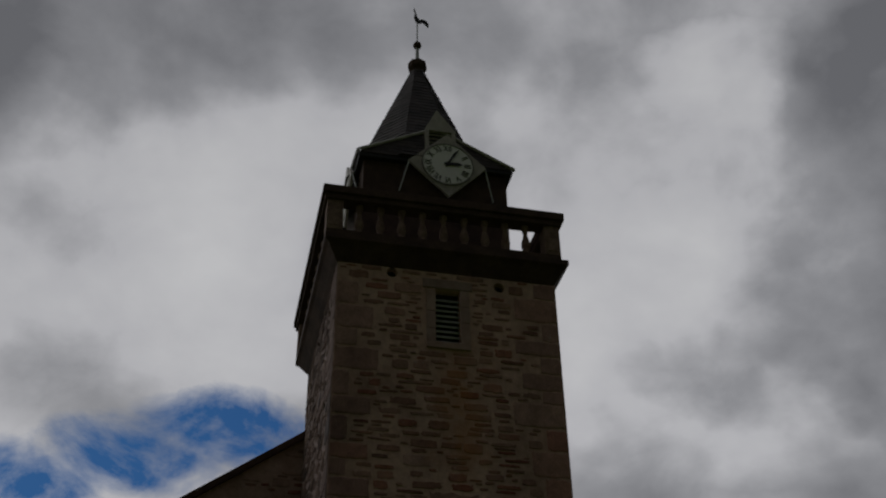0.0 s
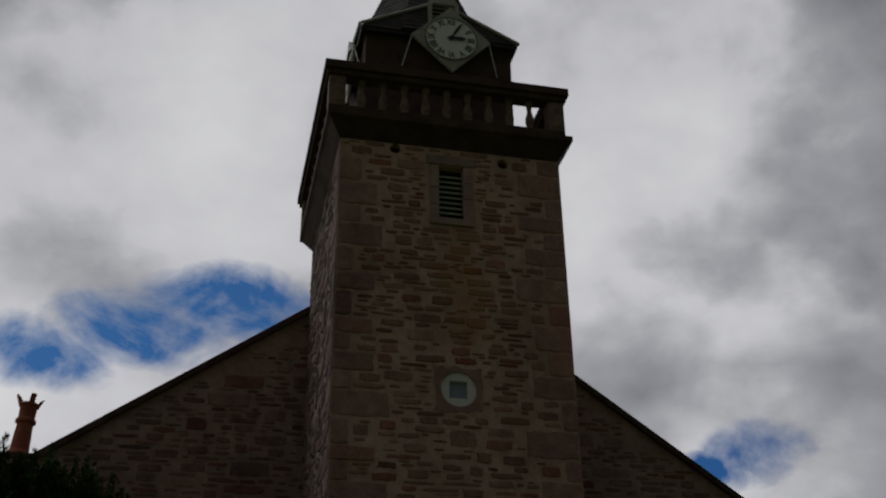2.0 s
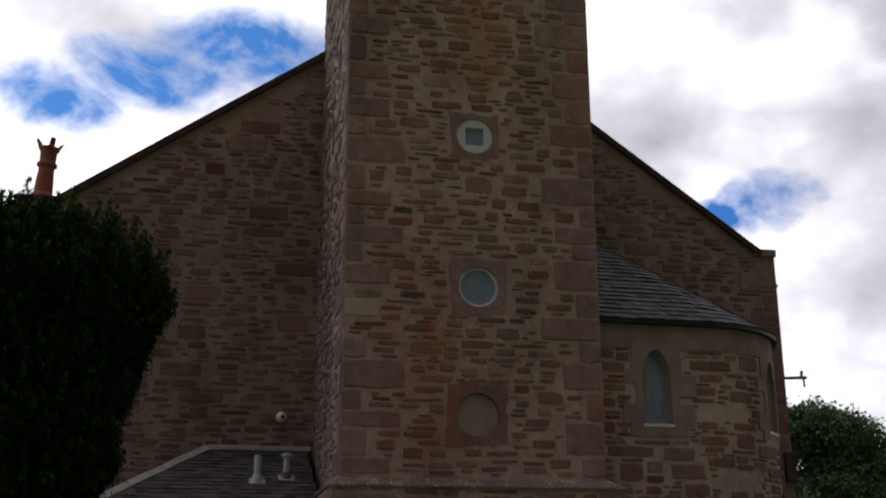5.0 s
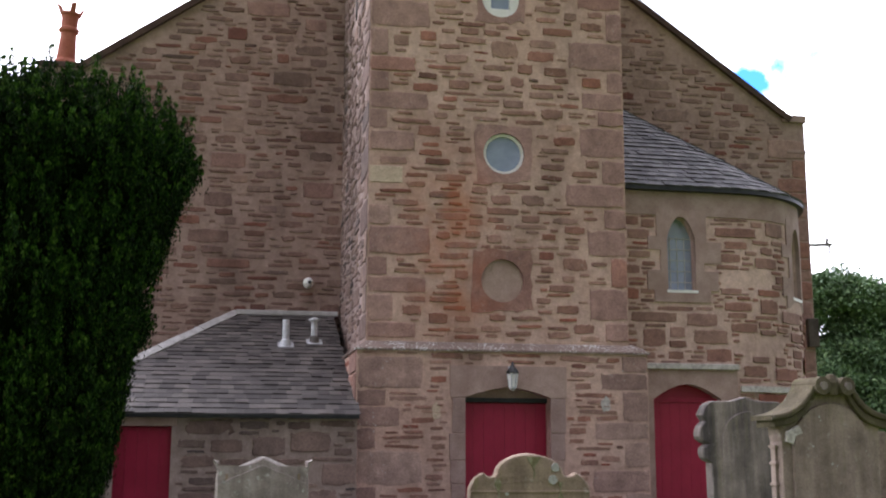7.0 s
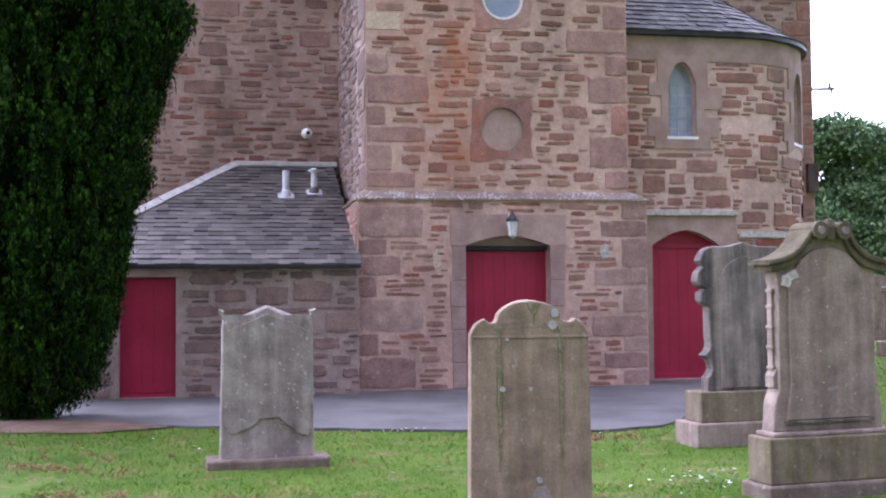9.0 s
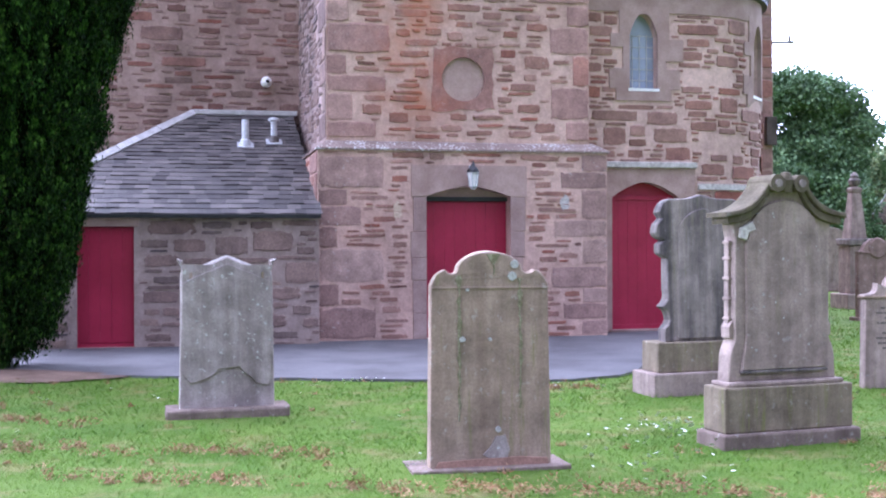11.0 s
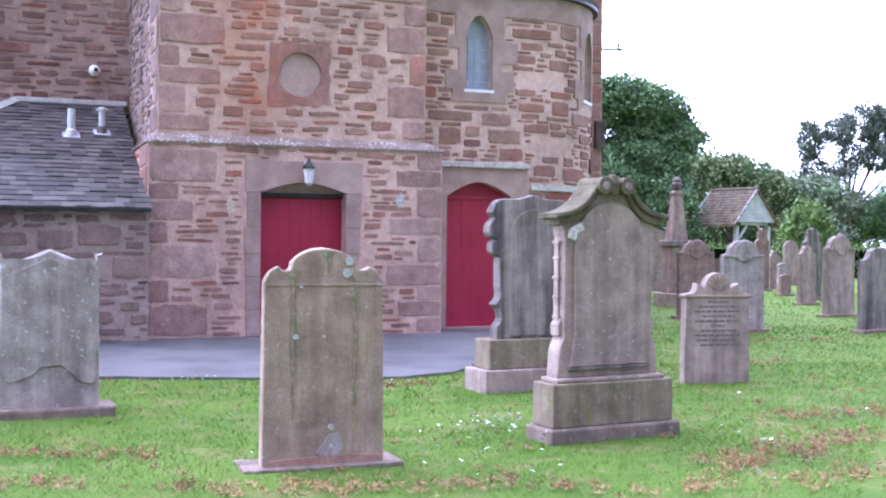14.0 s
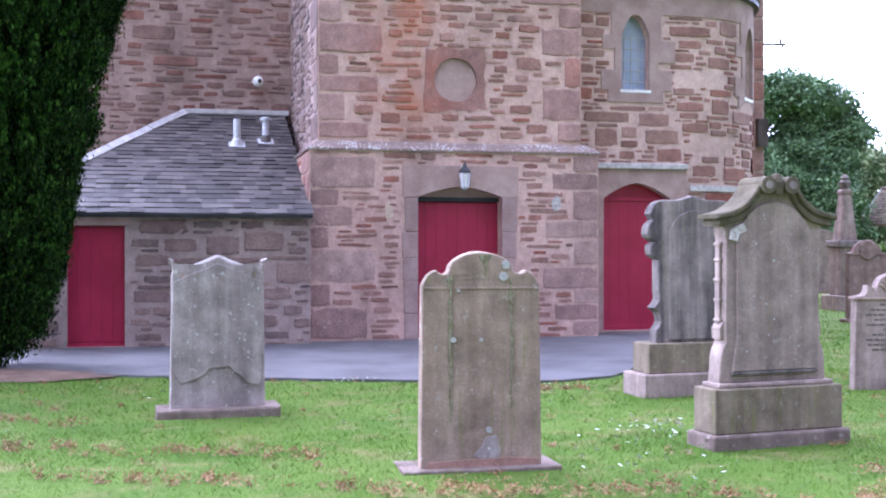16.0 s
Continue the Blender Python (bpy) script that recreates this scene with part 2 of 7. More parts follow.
M_QUOIN_VESTRY = stone_material("pale_sandstone_blocks", [(p, (r * 1.02, g * 1.02, b * 1.0)) for p, (r, g, b) in QUOIN_STONE])
M_STONE = stone_material("red_sandstone_rubble", [(p, (r * 0.93, g * 0.89, b * 0.86)) for p, (r, g, b) in RED_STONE], lichen=0.5, rust=True)
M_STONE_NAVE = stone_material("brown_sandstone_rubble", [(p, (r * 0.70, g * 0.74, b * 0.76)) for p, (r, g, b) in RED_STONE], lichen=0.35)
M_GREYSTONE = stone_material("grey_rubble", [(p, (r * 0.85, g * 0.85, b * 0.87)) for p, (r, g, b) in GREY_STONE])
M_DRESSED = two_tone("dressed_sandstone", (0.29, 0.192, 0.162), (0.40, 0.285, 0.242), 2.6, 40, 0.9, 0.006, contrast=0.16, pieces=0.14)
M_DARKSTONE = two_tone("blackened_sandstone", (0.052, 0.030, 0.023), (0.095, 0.058, 0.043), 2.0, 30, 0.92, 0.006)
M_STONE_VESTRY = stone_material("squared_brown_sandstone", [(p, (r * 0.80, g * 0.76, b * 0.75)) for p, (r, g, b) in RED_STONE])
M_MORTAR_VESTRY = mortar_material("pale_lime_mortar", (0.42, 0.32, 0.265), (0.49, 0.385, 0.325))
M_LIMEWASH = two_tone("limewash_patch", (0.36, 0.32, 0.29), (0.58, 0.54, 0.5), 14, 50, 0.9, 0.004)
M_PALE = two_tone("pale_yellow_sandstone", (0.52, 0.395, 0.285), (0.60, 0.47, 0.35), 5, 40, 0.9, 0.004)
M_MORTAR = mortar_material("lime_mortar", (0.42, 0.302, 0.24), (0.51, 0.39, 0.318), rust=True)
M_MORTAR_FLANK = mortar_material("flank_shade_mortar", (0.25, 0.20, 0.175), (0.36, 0.305, 0.275))
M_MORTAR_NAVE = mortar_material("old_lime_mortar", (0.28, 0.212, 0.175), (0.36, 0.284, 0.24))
M_MORTAR_GREY = mortar_material("grey_lime_mortar", (0.28, 0.235, 0.20), (0.345, 0.295, 0.255))
M_SLATE = two_tone("grey_slate", (0.062, 0.054, 0.052), (0.102, 0.089, 0.083), 2.5, 45, 0.6, 0.003, pieces=0.5)
M_SLATE_BLUE = two_tone("blue_grey_slate", (0.055, 0.052, 0.055), (0.105, 0.098, 0.10), 6.0, 45, 0.65, 0.004, pieces=0.6, contrast=0.3)
M_SLATE_DARK = two_tone("dark_slate", (0.028, 0.022, 0.02), (0.058, 0.045, 0.04), 2.5, 45, 0.6, 0.003, pieces=0.35)
M_LEAD = two_tone("white_lead_flashing", (0.42, 0.40, 0.38), (0.58, 0.56, 0.54), 4, 30, 0.6, 0.002)
M_BLACKIRON = two_tone("black_painted_iron", (0.012, 0.012, 0.013), (0.03, 0.03, 0.032), 6, 50, 0.45, 0.001)
M_RED = two_tone("red_door_paint", (0.30, 0.012, 0.041), (0.37, 0.018, 0.055), 1.4, 30, 0.5, 0.0015, contrast=0.1)
M_WHITE = two_tone("white_paint", (0.74, 0.72, 0.69), (0.82, 0.80, 0.77), 6, 40, 0.6, 0.001, contrast=0.1)
M_CLOCKWOOD = two_tone("grey_painted_board", (0.20, 0.185, 0.175), (0.27, 0.25, 0.235), 5, 40, 0.7, 0.002)
M_BALUSTER = two_tone("weathered_sandstone", (0.16, 0.10, 0.078), (0.27, 0.185, 0.145), 5, 40, 0.92, 0.004)
M_CLOCKBOARD = two_tone("pale_grey_board", (0.40, 0.36, 0.335), (0.50, 0.46, 0.43), 5, 40, 0.7, 0.002)
M_TERRA = two_tone("terracotta", (0.36, 0.10, 0.06), (0.44, 0.15, 0.09), 6, 40, 0.8, 0.003)
M_ASPHALT = two_tone("asphalt_path", (0.072, 0.067, 0.068), (0.125, 0.119, 0.12), 0.9, 90, 0.75, 0.006, contrast=0.3)
M_SOIL = two_tone("bare_soil", (0.12, 0.075, 0.05), (0.2, 0.13, 0.09), 3, 40, 0.95, 0.02)
M_ZINC = two_tone("grey_metal_flue", (0.45, 0.46, 0.48), (0.62, 0.63, 0.65), 8, 40, 0.45, 0.001)
M_OAK = two_tone("weathered_oak", (0.055, 0.042, 0.034), (0.10, 0.08, 0.066), 3, 30, 0.85, 0.004)
M_LIMEWOOD = two_tone("silvered_boards", (0.42, 0.42, 0.43), (0.56, 0.56, 0.57), 3, 30, 0.8, 0.003)
M_ROOFTILE = two_tone("brown_clay_tile", (0.11, 0.078, 0.046), (0.175, 0.135, 0.085), 3.5, 20, 0.85, 0.01, contrast=0.4, pieces=0.35)
# pale blue base colour carries the sky's reflection in the panes
M_GLASS = two_tone("sky_reflection_glass", (0.25, 0.30, 0.39), (0.33, 0.38, 0.48), 2, 10, 0.06, 0.0, spec=0.9, contrast=0.05)
# near-black backing: the shade inside openings as a colour
M_DARK = two_tone("opening_shade", (0.012, 0.011, 0.010), (0.02, 0.018, 0.016), 2, 10, 0.9, 0.0)
M_NUMERAL = two_tone("black_enamel", (0.012, 0.012, 0.013), (0.02, 0.02, 0.02), 4, 20, 0.4, 0.0)


# ---- building blocks ----
YAW = 13.0
CHURCH = pose(-2.05, 17.25, 0, 0, 0, YAW)      # x along the tower's front, y into the church, z up


def thing(name, m, label, category, group="", kind=""):
    e = new(name)
    e.empty_display_size = 0.3
    e.matrix_world = m
    e["base"] = 1
    return tagged(e, label, category, group, kind)


def link(name, mesh, material, parent, label="", m=None):
    """One mesh object under a parent, in the parent's frame."""
    if material is not None and not mesh.materials:
        mesh.materials.append(material)
    ob = new(name, mesh)
    ob.parent = parent
    if m is not None:
        ob.matrix_basis = m
    if label:
        ob["label"] = label
    return ob


def part(name, bm, material, parent, label="", m=None, smooth=False):
    mesh = bpy.data.meshes.new(name)
    bm.to_mesh(mesh)
    bm.free()
    if smooth:
        for p in mesh.polygons:
            p.use_smooth = True
    return link(name, mesh, material, parent, label, m)


def raw(name, verts, faces):
    mesh = bpy.data.meshes.new(name)
    mesh.from_pydata([tuple(map(float, v)) for v in verts], [], faces)
    mesh.update()
    return mesh


def box(bm, x0, x1, y0, y1, z0, z1, bevel=0.0, m=None):
    verts = [bm.verts.new((x, y, z)) for x in (x0, x1) for y in (y0, y1) for z in (z0, z1)]
    faces = [bm.faces.new([verts[i] for i in q]) for q in ((0, 1, 3, 2), (4, 6, 7, 5), (0, 4, 5, 1), (2, 3, 7, 6), (0, 2, 6, 4), (1, 5, 7, 3))]
    if bevel:
        edges = {e for f in faces for e in f.edges}
        out = bmesh.ops.bevel(bm, geom=list(edges), offset=bevel, segments=2, affect="EDGES", profile=0.5)
        verts = list({v for f in out["faces"] for v in f.verts} | {v for v in verts if v.is_valid})
    if m is not None:
        bmesh.ops.transform(bm, matrix=m, verts=[v for v in verts if v.is_valid])
    return bm


def boxes(*rows, bevel=0.0):
    bm = bmesh.new()
    for r in rows:
        box(bm, *r, bevel=bevel)
    return bm


def extrude_outline(bm, outline, y0, y1):
    """A closed outline of (x, z), clockwise or not, drawn out from y0 to y1."""
    a = [bm.verts.new((x, y0, z)) for x, z in outline]
    b = [bm.verts.new((x, y1, z)) for x, z in outline]
    bm.faces.new(a)
    bm.faces.new(b[::-1])
    n = len(a)
    for i in range(n):
        bm.faces.new((a[i], b[i], b[(i + 1) % n], a[(i + 1) % n]))
    bmesh.ops.recalc_face_normals(bm, faces=bm.faces[:])
    return bm


def lathe(bm, profile, centre=(0, 0, 0), n=16, axis="z"):
    """Turn a profile of (radius, height) about an upright axis, or about y."""
    rings = []
    for r, h in profile:
        ring = []
        for i in range(n):
            a = 2 * math.pi * i / n
            p = (r * math.cos(a), r * math.sin(a), h) if axis == "z" else (r * math.cos(a), h, r * math.sin(a))
            ring.append(bm.verts.new(Vector(p) + Vector(centre)))
        rings.append(ring)
    for a, b in zip(rings, rings[1:]):
        for i in range(n):
            bm.faces.new((a[i], a[(i + 1) % n], b[(i + 1) % n], b[i]))
    bm.faces.new(rings[0][::-1])
    bm.faces.new(rings[-1])
    bmesh.ops.recalc_face_normals(bm, faces=bm.faces[:])
    return bm


def rod(bm, a, b, r, n=8):
    a, b = Vector(a), Vector(b)
    q = (b - a).to_track_quat("Z", "Y").to_matrix().to_4x4()
    m = Matrix.Translation(a) @ q
    start = len(bm.verts)
    lathe(bm, [(r, 0), (r, (b - a).length)], n=n)
    bm.verts.ensure_lookup_table()
    bmesh.ops.transform(bm, matrix=m, verts=bm.verts[start:])
    return bm


def arch(x0, x1, z0, spring, apex, n=10, power=1.6):
    """Outline of a low pointed opening."""
    mid = (x0 + x1) / 2
    pts = [(x0, z0), (x0, spring)]
    for i in range(1, n):
        f = i / n
        pts.append((x0 + (mid - x0) * f, spring + (apex - spring) * (1 - (1 - f) ** power)))
    pts.append((mid, apex))
    for i in range(n - 1, 0, -1):
        f = i / n
        pts.append((x1 - (x1 - mid) * f, spring + (apex - spring) * (1 - (1 - f) ** power)))
    return pts + [(x1, spring), (x1, z0)]


def circle(cx, cz, r, n=32, rz=None):
    return [(cx + r * math.cos(2 * math.pi * i / n), cz + (rz or r) * math.sin(2 * math.pi * i / n)) for i in range(n)]


def slab_with_holes(bm, outline, holes, y0, y1, reveal):
    """A wall's front skin at y0 with openings cut through it; each opening has reveals running back to `reveal`. The other sides run back to y1."""
    from mathutils.geometry import delaunay_2d_cdt
    pts, edges = [], []
    for loop in (outline, *holes):
        k = len(pts)
        pts += [Vector(p) for p in loop]
        edges += [(k + i, k + (i + 1) % len(loop)) for i in range(len(loop))]
    vs, _, fs, *_ = delaunay_2d_cdt(pts, edges, [], 1, 1e-5)

    def inside(p, loop):
        hit = False
        for (ax, az), (bx, bz) in zip(loop, loop[1:] + loop[:1]):
            if (az > p[1]) != (bz > p[1]) and p[0] < (bx - ax) * (p[1] - az) / (bz - az) + ax:
                hit = not hit
        return hit
    front = [bm.verts.new((v.x, y0, v.y)) for v in vs]
    through_cut = bool(holes) and reveal >= y1 - 1e-6
    reveal = min(reveal, y1)
    rear = [bm.verts.new((v.x, y1, v.y)) for v in vs] if through_cut else []
    for f in fs:
        c = sum((vs[i] for i in f), Vector((0, 0))) / len(f)
        if inside(c, outline) and not any(inside(c, h) for h in holes):
            bm.faces.new([front[i] for i in f])
            if through_cut:
                bm.faces.new([rear[i] for i in f])
    for loop, depth in [(outline, y1)] + [(h, reveal) for h in holes]:
        a = [bm.verts.new((x, y0, z)) for x, z in loop]
        b = [bm.verts.new((x, depth, z)) for x, z in loop]
        n = len(loop)
        for i in range(n):
            bm.faces.new((a[i], a[(i + 1) % n], b[(i + 1) % n], b[i]))
    if not through_cut:
        b = [bm.verts.new((x, y1, z)) for x, z in outline]
        bm.faces.new(b)
    bmesh.ops.remove_doubles(bm, verts=bm.verts[:], dist=1e-5)
    return bm


# ---- rubble stones ----
def stone_shapes(seed, count, rough=1.0):
    """Outlines and meshes of rough stones, one unit wide and high, to be scaled in place. They stand proud towards -y."""
    rng = random.Random(seed)
    kinds = []
    for _ in range(count):
        pts = []
        corners = [(-0.5, -0.5), (0.5, -0.5), (0.5, 0.5), (-0.5, 0.5)]
        for i, (ax, az) in enumerate(corners):
            bx, bz = corners[(i + 1) % 4]
            cut = rng.uniform(0.02, 0.13) * rough
            for f in (cut, rng.uniform(0.14, 0.22), rng.uniform(0.26, 0.36), rng.uniform(0.4, 0.48), rng.uniform(0.53, 0.62), rng.uniform(0.66, 0.74), rng.uniform(0.78, 0.86), 1 - rng.uniform(0.02, 0.13) * rough):
                x, z = ax + (bx - ax) * f, az + (bz - az) * f
                ends = abs(2 * f - 1) ** 2.5 if i in (0, 2) else 0.3
                dent = (rng.uniform(0.0, 0.17) + 0.26 * ends * rng.uniform(0.2, 1.0)) * rough
                if f == cut or f > 0.85:
                    dent += rng.uniform(0.02, 0.2) * rough
                x -= (0.45 * dent * (1 if x > 0 else -1)) if i in (1, 3) else 0
                z -= (0.9 * dent * (1 if z > 0 else -1)) if i in (0, 2) else 0
                pts.append((x, z))
        n = len(pts)
        tilt, roll = rng.uniform(-0.25, 0.25), rng.uniform(-0.25, 0.25)
        back = [(x, 0.0, z) for x, z in pts]
        edge = [(x * 0.99, -0.72 + tilt * x + roll * z, z * 0.985) for x, z in pts]
        face = [(x * 0.93 + rng.uniform(-0.012, 0.012), -1.0 + tilt * x + roll * z + rng.uniform(-0.1, 0.1), z * 0.88) for x, z in pts]
        verts = back + edge + face
        faces = []
        for ring in (0, n):
            for i in range(n):
                j = (i + 1) % n
                faces.append((ring + i, ring + j, ring + n + j, ring + n + i))
        faces.append(tuple(range(2 * n, 3 * n)))
        kinds.append((np.array(verts), faces))
    return kinds


ROUGH = stone_shapes(4, 40)
SQUARE = stone_shapes(9, 16, 0.5)
QUOIN = stone_shapes(15, 14, 0.36)


def pack(rng, s0, s1, z0, z1, quoin=(True, True), big=0.34, cell=0.02, avoid=(), squared=False, effort=1):
    """Random rubble: corner stones, then large blocks, middling stones and slivers, packed without overlap on a fine grid."""
    nx, nz = int((s1 - s0) / cell), int((z1 - z0) / cell)
    full = np.zeros((nz, nx), bool)
    out = []
    used = [0]
    for a, b, c, d in avoid:
        i0, i1, j0, j1 = (int(round(v / cell)) for v in (a - s0, b - s0, c - z0, d - z0))
        full[max(0, j0):max(0, j1), max(0, i0):max(0, i1)] = True
        used[0] += max(0, min(nz, j1) - max(0, j0)) * max(0, min(nx, i1) - max(0, i0))

    def put(x, z, w, h, kind, gap):
        if x < 0 or z < 0 or x + w > nx or z + h > nz:
            return False
        if full[max(0, z - gap[1]):z + h + gap[1], max(0, x - gap[0]):x + w + gap[0]].any():
            return False
        full[z:z + h, x:x + w] = True
        used[0] += w * h
        out.append((s0 + (x + w / 2) * cell, z0 + (z + h / 2) * cell, w * cell, h * cell, kind))
        return True
    for end, on in ((0, quoin[0]), (1, quoin[1])):
        z, flip = 0, rng.random() < 0.5
        while on and z < nz - 8:
            h = min(rng.randint(12, 27), nz - z)
            w = rng.randint(32, 52) if flip else rng.randint(14, 24)
            flip = not flip
            put(0 if end == 0 else nx - w, z, w, h, "quoin", (0, 0))
            z += h + (rng.random() < 0.3)
    area = nx * nz
    tries = area // 70
    for share, wr, hr, snap, gap, kinds in ((big, (20, 46), (9, 17), 3, (1, 1), ("quoin", "square", "rough")), (big + 0.13, (12, 28), (6, 10), 2, (1, 1), ("rough", "rough", "square")), (big + 0.40, (12, 36), (3, 6), 1, (1, 1), ("rough",)), (0.97, (6, 24), (2, 3), 1, (1, 1), ("rough",))):
        for _ in range(tries * (1 if snap > 2 else 4) * effort):
            if used[0] > share * area:
                break
            w, h = rng.randint(*wr), rng.randint(*hr)
            put(rng.randint(0, max(0, nx - w)), rng.randint(0, max(0, (nz - h)) // snap) * snap, w, h, "square" if squared and h > 3 and rng.random() < 0.8 else rng.choice(kinds), gap)
    return out


def lay(stones, wall, material, where, depth, rng, free=lambda s, z, w, h: True, singles=300, near=lambda s, z: z, large=None):
    """Set stones on a wall: the nearest as pieces of their own, the rest as one joined part."""
    stones = [r for r in stones if free(*r[:4])]
    stones.sort(key=lambda r: near(r[0], r[1]))
    pools = {"rough": ROUGH, "square": SQUARE, "quoin": QUOIN}
    meshes, joined = {}, {}
    for i, (s, z, w, h, kind) in enumerate(stones):
        pool = pools[kind]
        k = rng.randrange(len(pool))
        place, turn = where(s, z)
        d = depth * rng.uniform(0.6, 1.35)
        m = pose(*place, 0, rng.uniform(-2.2, 2.2) if kind == "rough" else 0, turn) @ Matrix.Diagonal((w, d, h, 1))
        if i < singles:
            if (kind, k) not in meshes:
                meshes[kind, k] = raw("stone", *pool[k])
                meshes[kind, k].materials.append(large if large and kind == "quoin" else material)
            link("stone", meshes[kind, k], None, wall, m=m)
        else:
            jv, jf = joined.setdefault(bool(large) and kind == "quoin", ([], []))
            base = len(jv)
            a = np.array(m)
            jv.extend((pool[k][0] @ a[:3, :3].T + a[:3, 3]).tolist())
            jf.extend(tuple(base + q for q in f) for f in pool[k][1])
    for big, (jv, jf) in joined.items():
        ob = link("rubble", raw("rubble", jv, jf), large if big else material, wall)
        ob["kind"] = "stuff"


def flat(y, turn=0.0):
    return lambda s, z: ((s, y, z), turn)


def overlap(s, z, w, h, rect):
    return abs(s - (rect[0] + rect[1]) / 2) < (w + rect[1] - rect[0]) / 2 and abs(z - (rect[2] + rect[3]) / 2) < (h + rect[3] - rect[2]) / 2


def outside(*rects):
    return lambda s, z, w, h: not any(overlap(s, z, w, h, r) for r in rects)


# ---- ground ----
def inside_poly(x, y, poly):
    hit = False
    for (ax, ay), (bx, by) in zip(poly, poly[1:] + poly[:1]):
        if (ay > y) != (by > y) and x < (bx - ax) * (y - ay) / (by - ay) + ax:
            hit = not hit
    return hit


PATH = [(-14, 13.6), (-7.5, 13.5), (-4.1, 12.85), (-1.2, 12.42), (0.6, 12.2), (1.3, 12.3), (1.9, 12.7), (2.3, 13.6), (3.1, 15.6), (4.3, 18.0), (4.9, 19.0), (4.9, 21.0), (3.0, 24.0), (-14, 24.0)]


def ground_height(x, y):
    return 0.012 * noise.noise(Vector((x * 0.9, y * 0.9, 0.3))) + 0.03 * noise.noise(Vector((x * 0.15, y * 0.15, 1.7)))


def lawn_colours(t, vec):
    a = noise_fac(t, vec, 0.9, 5.0, 0.6)
    b = noise_fac(t, vec, 60.0, 6.0, 0.75)
    c = mix(t, ramp(t, a, [(0.38, (0, 0, 0)), (0.62, (1, 1, 1))]), (0.074, 0.135, 0.016), (0.11, 0.172, 0.025))
    dry = noise_fac(t, vec, 2.3, 6.0, 0.65, 0.3)
    c = mix(t, ramp(t, dry, [(0.52, (0, 0, 0)), (0.70, (0.7, 0.7, 0.7))]), c, (0.24, 0.19, 0.09))
    c = mix(t, 1.0, c, ramp(t, b, [(0.3, (0.84, 0.84, 0.82)), (0.7, (1.14, 1.14, 1.1))]), "MULTIPLY")
    return c, b


M_LAWN = surface("mown_lawn", lawn_colours, rough=0.95, bump=0.03, spec=0.15)


def blade_colours(t, vec):
    r = piece_random(t)
    c = ramp(t, r, [(0.0, (0.071, 0.152, 0.011)), (0.4, (0.084, 0.171, 0.014)), (0.75, (0.100, 0.189, 0.020)), (0.94, (0.120, 0.204, 0.028)), (1.0, (0.21, 0.19, 0.068))])
    patch = noise_fac(t, vec, 1.1, 4.0, 0.6)
    dry = noise_fac(t, vec, 2.3, 6.0, 0.65, 0.3)
    c = mix(t, ramp(t, dry, [(0.52, (0, 0, 0)), (0.70, (0.6, 0.6, 0.6))]), c, (0.27, 0.225, 0.085))
    return mix(t, 1.0, c, ramp(t, patch, [(0.3, (0.85, 0.88, 0.85)), (0.7, (1.18, 1.1, 1.08))]), "MULTIPLY"), None


M_BLADE = surface("grass_blade", blade_colours, rough=0.85, spec=0.08)


def build_ground():
    xs = sorted({-900, -300, -120, -60, -40, -25, *np.arange(-16, 30, 0.5).tolist(), 40, 60, 120, 300, 900})
    ys = sorted({-900, -300, -100, -40, -15, -6, *np.arange(0, 46, 0.5).tolist(), 55, 75, 120, 300, 900})
    verts = [(x, y, ground_height(x, y) if abs(x) < 40 and abs(y) < 60 and not inside_poly(x, y, PATH) else 0.0) for y in ys for x in xs]
    n = len(xs)
    faces = [(j * n + i, j * n + i + 1, (j + 1) * n + i + 1, (j + 1) * n + i) for j in range(len(ys) - 1) for i in range(n - 1)]
    g = new("ground", raw("ground", verts, faces))
    g.data.materials.append(M_LAWN)
    tagged(g, "mown green churchyard lawn with dry patches", "ground", kind="structure")
    bm = bmesh.new()
    rng = random.Random(5)
    outline = []
    for (ax, ay), (bx, by) in zip(PATH, PATH[1:] + PATH[:1]):
        k = max(1, int(math.hypot(bx - ax, by - ay) / 0.25))
        for i in range(k):
            f = i / k
            j = 0.035 if ay < 20 else 0
            outline.append((ax + (bx - ax) * f + rng.uniform(-j, j), ay + (by - ay) * f + rng.uniform(-j, j)))
    top = [bm.verts.new((x, y, 0.03)) for x, y in outline]
    bot = [bm.verts.new((x, y, -0.1)) for x, y in outline]
    bm.faces.new(top)
    for i in range(len(top)):
        j = (i + 1) % len(top)
        bm.faces.new((top[i], bot[i], bot[j], top[j]))
    bmesh.ops.triangulate(bm, faces=[f for f in bm.faces if len(f.verts) > 4])
    bmesh.ops.recalc_face_normals(bm, faces=bm.faces[:])
    mesh = bpy.data.meshes.new("path")
    bm.to_mesh(mesh)
    bm.free()
    mesh.materials.append(M_ASPHALT)
    tagged(new("path", mesh), "grey asphalt path along the foot of the church", "path", kind="structure")


build_ground()


# ---- church tower ----
ROUND_1, ROUND_2, ROUND_3 = (2.34, 8.92, 0.32), (2.38, 6.25, 0.345), (2.34, 4.14, 0.35)
DOOR_1 = (1.70, 3.07, 2.29)


